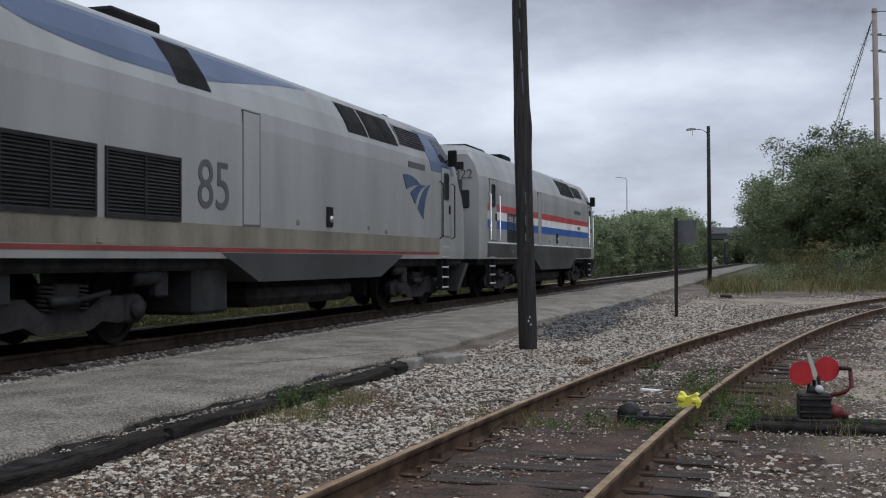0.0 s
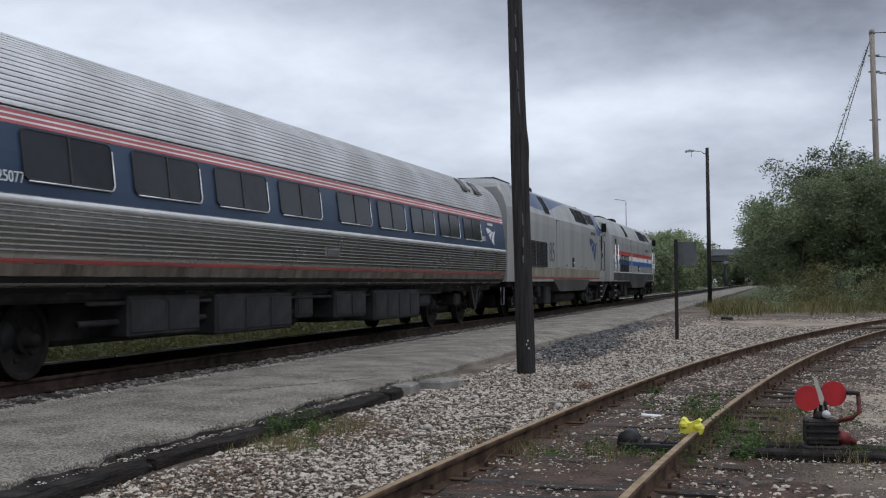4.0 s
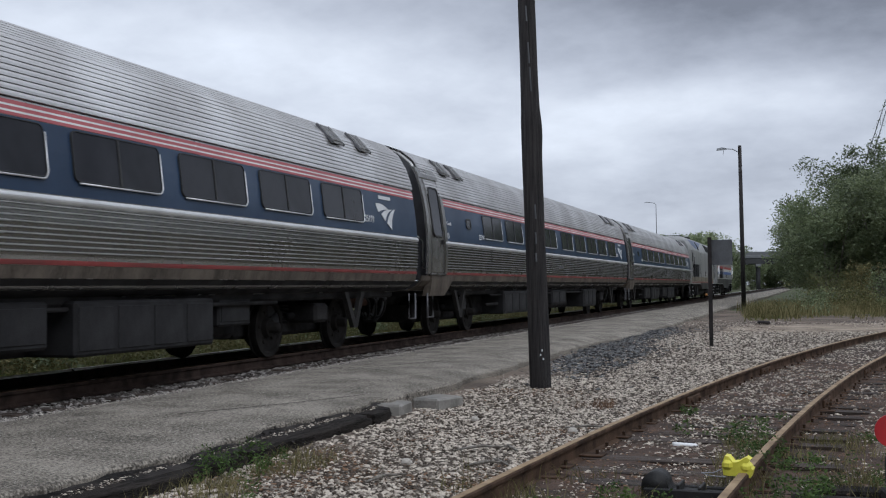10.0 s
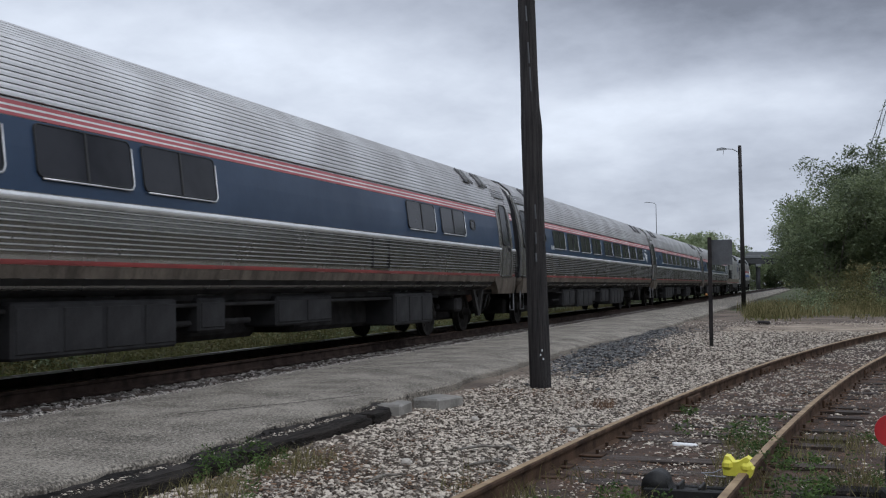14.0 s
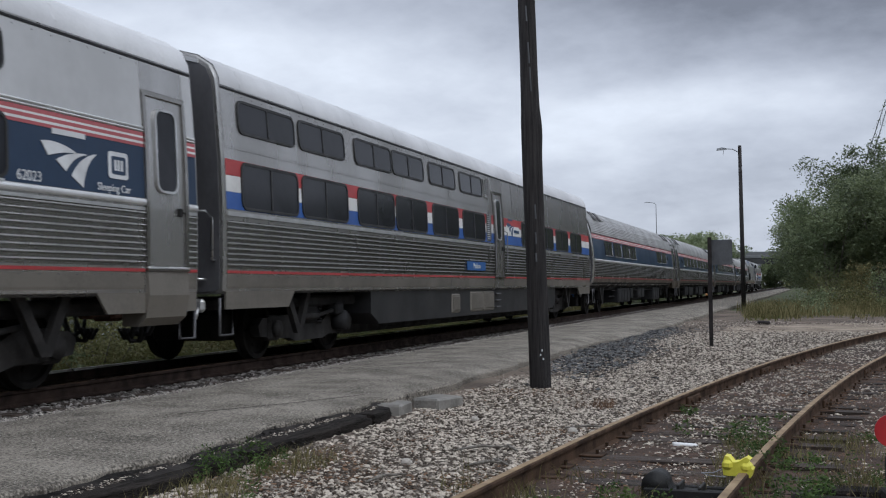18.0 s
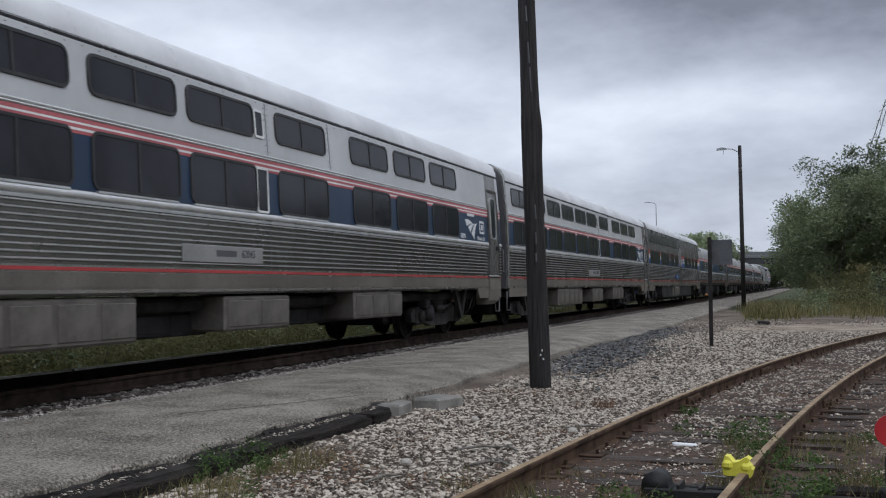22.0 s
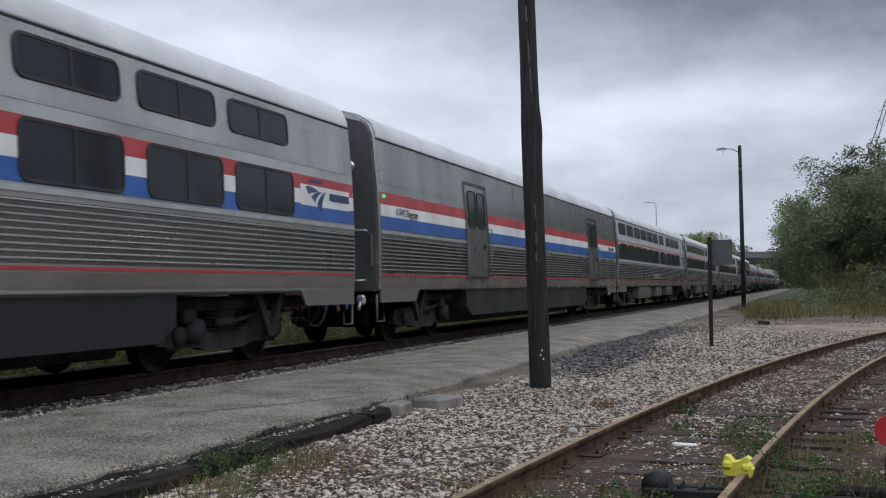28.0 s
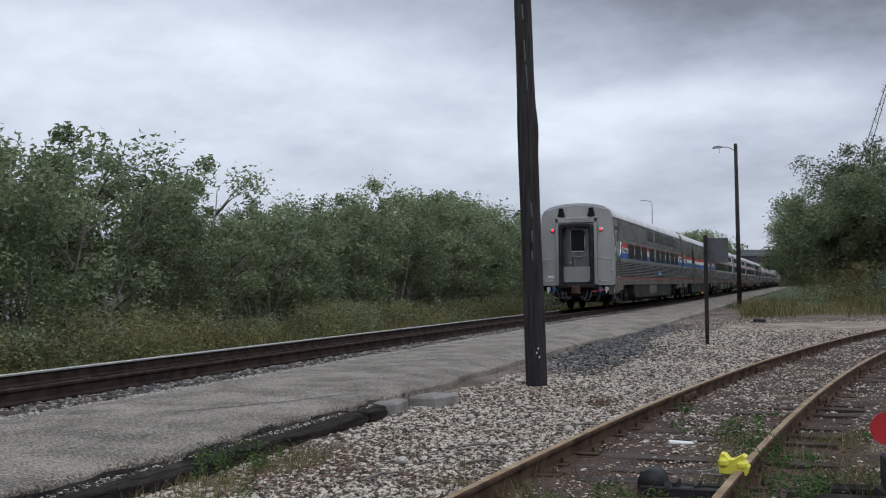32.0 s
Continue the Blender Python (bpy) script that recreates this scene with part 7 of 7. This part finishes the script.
def tree_kind(seed, height, spread, material, stems=4, clumps=70, per=70, leaf=0.11):
    g = np.random.default_rng(seed)
    wood = Mesh()
    cs, rs = [], []
    for s in range(stems):
        a = 2 * math.pi * s / stems + g.uniform(-0.5, 0.5)
        lean = spread * g.uniform(0.25, 0.7)
        base = Vector((0.18 * math.cos(a), 0.18 * math.sin(a), 0))
        pts = [base]
        for i in range(1, 7):
            t = i / 6
            pts.append(base + Vector((lean * t ** 1.3 * math.cos(a) + g.uniform(-0.1, 0.1), lean * t ** 1.3 * math.sin(a) + g.uniform(-0.1, 0.1), height * (0.78 + 0.15 * g.random()) * t)))
        wood.tube([tuple(p) for p in pts], [0.058 * (1 - i / 8) * height / 5 for i in range(7)], 7)
        for i in (2, 3, 4, 5):
            for k in range(2):
                b = a + g.uniform(-1.6, 1.6)
                q = pts[i]
                e = q + Vector((math.cos(b), math.sin(b), g.uniform(0.2, 0.9))) * spread * g.uniform(0.3, 0.6)
                wood.tube([tuple(q), tuple((q + e) / 2 + Vector((0, 0, 0.08))), tuple(e)], [0.024, 0.015, 0.007], 5)
                cs.append(tuple(e))
                rs.append(g.uniform(0.3, 0.65) * spread / 1.6)
    while len(cs) < clumps:
        a, t = g.uniform(0, 6.28), g.uniform(0.22, 1.0)
        rr = spread * math.sqrt(g.random()) * (0.55 + 0.45 * math.sin(math.pi * min(1, t * 0.9 + 0.08)))
        cs.append((rr * math.cos(a), rr * math.sin(a), height * t * (1 - 0.12 * (rr / spread) ** 2)))
        rs.append(g.uniform(0.22, 0.55) * spread / 1.6)
    return wood.data("trunk"), leaves_mesh("crown", cs, rs, per, leaf, material, seed + 100, 0.8, True)


KINDS = [tree_kind(11, 4.6, 1.9, "leaf", 4, 46, 190, 0.068), tree_kind(12, 5.0, 2.1, "leaf", 5, 48, 190, 0.068), tree_kind(13, 4.2, 1.7, "leaf", 3, 38, 190, 0.066), tree_kind(14, 5.4, 2.2, "leaf2", 4, 48, 190, 0.070), tree_kind(15, 3.4, 1.7, "leaf", 5, 42, 190, 0.064)]
BIG = [tree_kind(21, 7.6, 3.4, "leaf2", 5, 105, 250, 0.10), tree_kind(22, 8.4, 3.6, "leaf2", 4, 112, 250, 0.105), tree_kind(23, 6.2, 2.9, "leaf", 5, 70, 250, 0.098)]
FAR = [tree_kind(31, 7.6, 3.4, "leaf2", 5, 90, 60, 0.22), tree_kind(32, 8.4, 3.6, "leaf", 4, 100, 60, 0.22)]


def plant(kind, x, y, z, scale, turn, label, group, sz=1.0):
    th = empty("tree", label, "tree", group)
    th.matrix_basis = Matrix.LocRotScale((x, y, z), Euler((0, 0, radians(turn))), (scale, scale, scale * sz))
    part("trunk", kind[0], "bark", th)
    part("crown", kind[1], "leaf", th)


# the thicket's skyline: degrees left of the track, degrees above eye level
SKYLINE = ((5, 8, 13, 15, 15.6, 16.5, 19.4, 21.5, 24.1, 25.4, 26.7, 28.8, 31.6, 33, 36.2, 39.7, 46), (2.3, 2.4, 2.4, 2.7, 4.3, 4.8, 5.5, 5.7, 4.75, 4.2, 4.65, 4.65, 5.1, 7.3, 8.3, 8.9, 9.5))


def hedge():
    g = random.Random(5)
    lab = "bushy green tree in the thicket beyond the tracks"
    y = 4.0
    while y < 96:
        for row, x in ((0, -16.6), (1, -19.2)):
            yy = y + g.uniform(-0.5, 0.5) + row * 0.8
            az = math.degrees(math.atan2(-x, yy))
            rise = np.interp(az, *SKYLINE)
            want = 1.04 + math.hypot(x, yy) * math.tan(radians(rise)) + 1.05
            if 36.6 < az < 39.4 and row:
                continue
            k = g.choice(KINDS)
            h = max(v.co.z for v in k[1].vertices)
            s = want / h * (g.uniform(0.9, 1.0) if row else g.uniform(0.75, 0.95))
            plant(k, x + g.uniform(-0.7, 0.7), yy, -0.85, s, g.uniform(0, 360), lab, "thicket")
        y += 1.45 + y * 0.022
    for i in range(17):
        plant(g.choice(FAR), -23.5 + g.uniform(-1.2, 1.2), 2 + i * 5.8, -0.8, g.uniform(0.36, 0.48), g.uniform(0, 360), lab, "thicket")
    for i in range(30):
        y = 100 + i * 6
        k = g.choice(FAR)
        plant(k, -19 - g.uniform(0, 5), y, -2.6, g.uniform(0.85, 1.0) * (1 + i * 0.033), g.uniform(0, 360), lab, "thicket")


hedge()


def right_trees():
    g = random.Random(9)
    lab = "dense dark green tree beside the sandy lane"
    for x, y, k, s in ((0.9, 68.5, 2, 0.84), (1.2, 66, 2, 1.06), (2.4, 69, 0, 1.02), (4.0, 66, 0, 1.05), (5.9, 68, 1, 1.0), (7.8, 65, 1, 1.0), (10.2, 67, 0, 1.1), (12.5, 63, 1, 1.05), (16.0, 65, 0, 1.15), (19.0, 62, 1, 1.1), (1.0, 75, 0, 0.86), (3.8, 79, 1, 0.92), (22.5, 65, 0, 1.1), (26.5, 66, 1, 1.1), (8.6, 78, 0, 1.05), (13.6, 76, 1, 1.08)):
        plant(BIG[k], x + g.uniform(-0.3, 0.3), y, -0.5, s, g.uniform(0, 360), lab, "lane trees")
    # added out of view: keeps low sky light off the train's side
    for i in range(18):
        plant(FAR[i % 2], 30 + g.uniform(-3, 4), 60 - i * 6.0 + g.uniform(-1, 1), -0.5, g.uniform(1.2, 1.5), g.uniform(0, 360), "unseen tree added to dim sky light on the train", "yard trees")
    # added behind the viewpoint, so the last car's end reflects less sky
    for i in range(16):
        plant(FAR[i % 2], -52 + i * 5.6 + g.uniform(-1.5, 1.5), -34 + g.uniform(-3, 3), -0.5, g.uniform(1.2, 1.5), g.uniform(0, 360), "unseen tree added to dim sky light on the train", "yard trees")
    # row added behind the lane trees to shade the far cars and their reflections
    for i in range(46):
        plant((BIG if i < 9 else FAR)[i % 2], 5.2 + g.uniform(-0.7, 1.5) + i * 0.05, 88 + i * 5.6, -0.5, g.uniform(1.15, 1.5), g.uniform(0, 360), "added tree, mostly hidden, that shades the far cars", "line trees")
    for i in range(48):
        x = -70 + i * 3.8 + g.uniform(-1.5, 1.5)
        gap = -18 < x < 2
        plant(FAR[i % 2], x, 405 + g.uniform(-4, 14) if gap else 395 + g.uniform(-8, 14), -3.2, g.uniform(1.5, 1.9) if gap else g.uniform(1.6, 2.1), g.uniform(0, 360), "distant tree beyond the road bridge", "distant trees")


right_trees()


def blades(name, n, place, hmin, hmax, material, label, width=0.012, lean=0.45):
    x, y, z = place(n)
    n = len(x)
    h = rng.uniform(hmin, hmax, n)
    a = rng.uniform(0, 2 * np.pi, n)
    b = rng.uniform(0, 2 * np.pi, n)
    l = rng.uniform(0.05, lean, n) * h
    w = width * rng.uniform(0.6, 1.4, n)
    p0 = np.stack([x - w * np.cos(a), y - w * np.sin(a), z], -1)
    p1 = np.stack([x + w * np.cos(a), y + w * np.sin(a), z], -1)
    m0 = np.stack([x + l * 0.35 * np.cos(b), y + l * 0.35 * np.sin(b), z + h * 0.6], -1)
    t = np.stack([x + l * np.cos(b), y + l * np.sin(b), z + h], -1)
    v = np.stack([p0, p1, m0 + (p1 - p0) * 0.3, t, m0 - (p1 - p0) * 0.3], 1).reshape(-1, 3)
    i = np.arange(n) * 5
    f = np.concatenate([np.stack([i, i + 1, i + 2], -1), np.stack([i, i + 2, i + 4], -1), np.stack([i + 4, i + 2, i + 3], -1)])
    return tagged(new(name, big_mesh(name, v, f, material)), label, "grass", "", "stuff")


def area(x0, x1, y0, y1, z, keep=None, clump=0.0):
    def place(n):
        x, y = rng.uniform(x0, x1, n * 2), rng.uniform(y0, y1, n * 2)
        if keep is not None:
            ok = keep(x, y)
            x, y = x[ok], y[ok]
        x, y = x[:n], y[:n]
        return x, y, np.full(len(x), z) if not callable(z) else z(x, y)
    return place


def rough_edge(x, y):
    return y - 48.0 - 2.6 * np.sin(x * 0.47) - 1.6 * np.sin(x * 1.3 + 1) - 0.9 * np.sin(x * 3.1) - np.clip(-x - 2.2, 0, 3) * 11


blades("tall_grass", 11000, area(-4.6, 30, 42, 58, -0.46, lambda x, y: (rough_edge(x, y) > -1.5 + np.abs(rng.normal(0, 3.2, len(x)))) & (patch(x, y, 1.1) > -0.25)), 0.04, 0.2, "grass", "short green grass beside the sandy lane", 0.022, 0.9)
blades("tall_grass", 9000, area(-4.3, 30, 44, 66, -0.48, lambda x, y: (rough_edge(x, y) > rng.normal(3.6, 4.2, len(x))) & (patch(x, y, 0.5) > -0.4)), 0.25, 0.65, "grass_dry", "dry tufty grass beside the sandy lane", 0.022, 0.9)
blades("tall_grass", 26000, area(-3.6, 30, 47, 66, -0.48, lambda x, y: (rough_edge(x, y) > rng.normal(6.5, 4.0, len(x))) & (patch(x, y, 0.6) > -0.3)), 0.25, 0.85, "grass_dry", "tall dry grass below the trees", 0.022, 0.8)
blades("trackside_grass", 30000, area(-15.8, -11.2, 3, 60, lambda x, y: base_height(x, y)), 0.12, 0.45, "grass", "rough green grass beyond the main track", 0.022)
blades("trackside_grass", 14000, area(-15.8, -11.6, 3, 75, lambda x, y: base_height(x, y), lambda x, y: patch(x, y, 0.35) > 0.1), 0.25, 0.7, "grass_dry", "pale dry grass beyond the main track", 0.022)


def shrub(name, x, y, z, r, h, n, material, label, group, leaf=0.05, seed=1):
    g = np.random.default_rng(seed)
    k = max(4, int(n / 40))
    cs = np.stack([g.normal(0, r * 0.5, k), g.normal(0, r * 0.5, k), g.uniform(0.1, 0.9, k) * h], -1)
    th = empty(name, label, "plant", group, pose(x, y, z))
    part("foliage", leaves_mesh("foliage", cs, g.uniform(0.25, 0.5, k) * r, n // k, leaf, material, seed + 50, 0.8), material, th)
    if name == "roadside_bush":
        wood = Mesh()
        for c in cs[:7]:
            wood.tube([(c[0] * 0.15, c[1] * 0.15, 0), (c[0] * 0.6, c[1] * 0.6, c[2] * 0.6), tuple(c)], [0.014, 0.010, 0.005], 5)
        part("stems", wood, "bark", th, "thin grey woody stems")


for x0, x1, y0, y1, n, lab in ((-2.65, -2.2, 12.2, 13.2, 700, "brown dead tuft on the gravel"), (-0.75, 0.9, 6.4, 10.5, 3200, "thin dry grass by the siding rail"), (-4.35, -3.7, 6.2, 8.6, 900, "thin dry grass at the foot of the timbers"), (-2.6, -1.0, 6.4, 8.2, 1200, "thin dry grass between the siding rails")):
    blades("dry_tuft", n, area(x0, x1, y0, y1, GROUND_Z + 0.02, lambda x, y: patch(x, y, 2.4) + rng.normal(0, 0.3, len(x)) > 0.25), 0.04, 0.16, "litter_brown" if "brown" in lab else "grass_dry", lab, 0.003, 1.3)
gs = random.Random(3)
for i in range(44):
    y = 3.5 + i * 1.25 + gs.uniform(-0.4, 0.4)
    shrub("roadside_bush", -14.3 + gs.uniform(-0.7, 1.0), y, -0.8, gs.uniform(0.9, 1.5), gs.uniform(0.8, 1.5), 4200, ("bush", "bush", "grass_dry", "leaf")[i % 4], "low scrubby olive bush beyond the main track", "trackside scrub", 0.046, 200 + i)
for i in range(40):
    x = -0.2 + i * 0.58 + gs.uniform(-0.4, 0.4)
    deep = i % 2
    shrub("roadside_bush", x, 56 + deep * 3.2 + gs.uniform(-1.5, 1.5), -0.5, gs.uniform(0.9, 1.6), (gs.uniform(1.8, 3.0) if deep else gs.uniform(0.7, 1.5)) * min(1.0, 0.5 + 0.12 * i), 2600, ("bush", "grass_dry", "bush", "leaf")[gs.randrange(4)], "low scrubby bush below the trees", "lane scrub", 0.06, 300 + i)
for i, (x, y, r, h, n) in enumerate(((-0.25, 8.55, 0.24, 0.16, 420), (-0.38, 9.3, 0.22, 0.2, 360), (-0.1, 7.2, 0.25, 0.22, 460), (0.0, 7.9, 0.22, 0.12, 220), (0.35, 8.5, 0.25, 0.08, 140), (-1.15, 10.8, 0.16, 0.12, 180), (-4.2, 7.6, 0.24, 0.18, 330), (-4.35, 7.2, 0.2, 0.16, 240), (-4.15, 8.2, 0.15, 0.1, 120), (-1.25, 7.3, 0.2, 0.12, 200), (0.9, 9.5, 0.3, 0.07, 120), (0.9, 7.7, 0.2, 0.1, 160), (-0.7, 7.0, 0.2, 0.1, 160), (1.6, 8.1, 0.3, 0.1, 200), (-0.2, 11.8, 0.2, 0.1, 150), (-0.55, 6.9, 0.2, 0.1, 120), (0.5, 10.6, 0.25, 0.1, 160), (-3.75, 6.9, 0.2, 0.1, 120), (-1.21, 11.89, 0.14, 0.16, 240), (-0.58, 10.11, 0.26, 0.26, 560), (-0.42, 9.6, 0.2, 0.2, 380), (-4.25, 7.3, 0.26, 0.26, 460), (-4.15, 7.75, 0.2, 0.24, 300), (-0.05, 8.9, 0.2, 0.12, 220), (0.6, 9.3, 0.3, 0.07, 150), (1.1, 10.2, 0.3, 0.07, 130), (-0.05, 7.4, 0.2, 0.22, 380), (-1.0, 7.2, 0.2, 0.08, 140), (-1.5, 7.0, 0.2, 0.08, 140), (0.35, 8.2, 0.2, 0.09, 150))):
    shrub("weed_clump", x, y, GROUND_Z + 0.02, r, h, n, "weed", "small green weeds growing by the siding", "weeds", 0.016, 400 + i)
# pale building behind the thicket


def shed():
    th = empty("shed", "pale grey building half hidden behind the thicket", "building", "", pose(-27.5, 33.0, -0.8))
    part("wall", Mesh().box(-3, 3, -3.2, 3.2, 0, 3.4, 0.03), "house_wall", th)
    part("roof", Mesh().prism([(-3.3, 3.4), (3.3, 3.4), (0, 4.6)], 1, -3.5, 3.5), "galv", th)
    part("window", Mesh().box(2.98, 3.04, -1.0, 0.6, 1.4, 2.4, 0.02), "glass", th)


shed()


# ---------------------------------------------------------------- ties
def ties():
    main = Mesh().box(-1.3, 1.3, -0.115, 0.115, -0.17, 0.0, 0.012).data("tie")
    th = empty("main_line_ties", "dark creosoted timber ties under the main track", "ties", "", pose(TRACK_X0, 0, -0.178))
    tagged(th, kind="structure")
    g = random.Random(2)
    for i in range(190):
        part("tie", main, "tie", th, "", pose(g.uniform(-0.05, 0.05), 1.0 + i * 0.55, g.uniform(-0.012, 0.0), 0, 0, g.uniform(-1, 1)))
    sid = Mesh().box(-1.28, 1.28, -0.11, 0.11, -0.15, 0.0, 0.02)
    for i, (x, y, z) in enumerate(sid.v):
        sid.v[i] = (x, y + 0.012 * math.sin(i * 2.7), z + 0.008 * math.sin(i * 4.1))
    sid = sid.data("tie")
    plate = Mesh().box(-0.15, 0.15, -0.09, 0.09, 0, 0.015, 0.004).box(-0.1, -0.075, -0.03, -0.005, 0.01, 0.05).box(0.075, 0.1, 0.005, 0.03, 0.01, 0.05).data("tie_plate")
    th = empty("siding_ties", "weathered half-buried timber ties of the siding", "ties", "")
    tagged(th, kind="structure")
    for i in range(70):
        y = 4.6 + i * 0.56 + g.uniform(-0.05, 0.05)
        a = -math.degrees(math.atan(siding_h(y)))
        t = part("tie", sid, "tie", th, "", pose(siding_x(y) + g.uniform(-0.06, 0.06), y, -0.372 + g.uniform(-0.02, 0.012), 0, 0, a + g.uniform(-1.5, 1.5)))
        if y < 24:
            for s in (-1, 1):
                part("tie_plate", plate, "rail_tan", t, "", pose(s * 0.753, 0, 0.0))
    for y in (13.5, 18.2):
        for s in (-0.753, 0.753):
            jb = part("rail_joint", Mesh().box(-0.045, 0.045, -0.32, 0.32, 0.03, 0.12, 0.012).tube([(-0.07, -0.2, 0.075), (0.07, -0.2, 0.075)], 0.018, 6).tube([(-0.07, 0.2, 0.075), (0.07, 0.2, 0.075)], 0.018, 6), "rail_tan", None, "", pose(siding_x(y) + s, y, -0.395, 0, 0, -math.degrees(math.atan(siding_h(y)))))
            tagged(jb, "rusty bolted joint bar on the siding rail", "joint bar", "joint bars")


ties()


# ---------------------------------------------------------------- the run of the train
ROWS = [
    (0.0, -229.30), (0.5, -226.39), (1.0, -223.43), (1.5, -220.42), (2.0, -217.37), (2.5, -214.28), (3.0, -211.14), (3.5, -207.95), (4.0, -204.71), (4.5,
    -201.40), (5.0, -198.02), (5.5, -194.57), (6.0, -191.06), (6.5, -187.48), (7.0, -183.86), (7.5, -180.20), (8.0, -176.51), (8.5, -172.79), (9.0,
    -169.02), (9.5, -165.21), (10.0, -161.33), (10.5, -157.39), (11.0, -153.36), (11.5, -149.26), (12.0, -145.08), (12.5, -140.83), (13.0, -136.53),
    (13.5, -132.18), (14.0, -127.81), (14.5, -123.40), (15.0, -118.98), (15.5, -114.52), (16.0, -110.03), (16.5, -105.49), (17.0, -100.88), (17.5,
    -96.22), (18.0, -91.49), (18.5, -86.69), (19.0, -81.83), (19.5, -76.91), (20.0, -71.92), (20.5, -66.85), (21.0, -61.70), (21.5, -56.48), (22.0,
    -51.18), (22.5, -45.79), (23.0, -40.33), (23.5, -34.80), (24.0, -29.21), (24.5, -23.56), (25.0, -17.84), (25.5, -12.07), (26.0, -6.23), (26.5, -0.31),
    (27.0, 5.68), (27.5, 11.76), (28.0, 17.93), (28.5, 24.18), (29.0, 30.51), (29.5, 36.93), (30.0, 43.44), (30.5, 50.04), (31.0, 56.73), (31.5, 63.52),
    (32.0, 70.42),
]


def travelled(t):
    """The train's place along the track at t seconds."""
    i = min(int(t / 0.5), len(ROWS) - 2)
    i = max(0, min(i - 1, len(ROWS) - 4))
    s = 0.0
    for a in range(4):
        k = ROWS[i + a][1]
        for b in range(4):
            if b != a:
                k *= (t - ROWS[i + b][0]) / (ROWS[i + a][0] - ROWS[i + b][0])
        s += k
    return s


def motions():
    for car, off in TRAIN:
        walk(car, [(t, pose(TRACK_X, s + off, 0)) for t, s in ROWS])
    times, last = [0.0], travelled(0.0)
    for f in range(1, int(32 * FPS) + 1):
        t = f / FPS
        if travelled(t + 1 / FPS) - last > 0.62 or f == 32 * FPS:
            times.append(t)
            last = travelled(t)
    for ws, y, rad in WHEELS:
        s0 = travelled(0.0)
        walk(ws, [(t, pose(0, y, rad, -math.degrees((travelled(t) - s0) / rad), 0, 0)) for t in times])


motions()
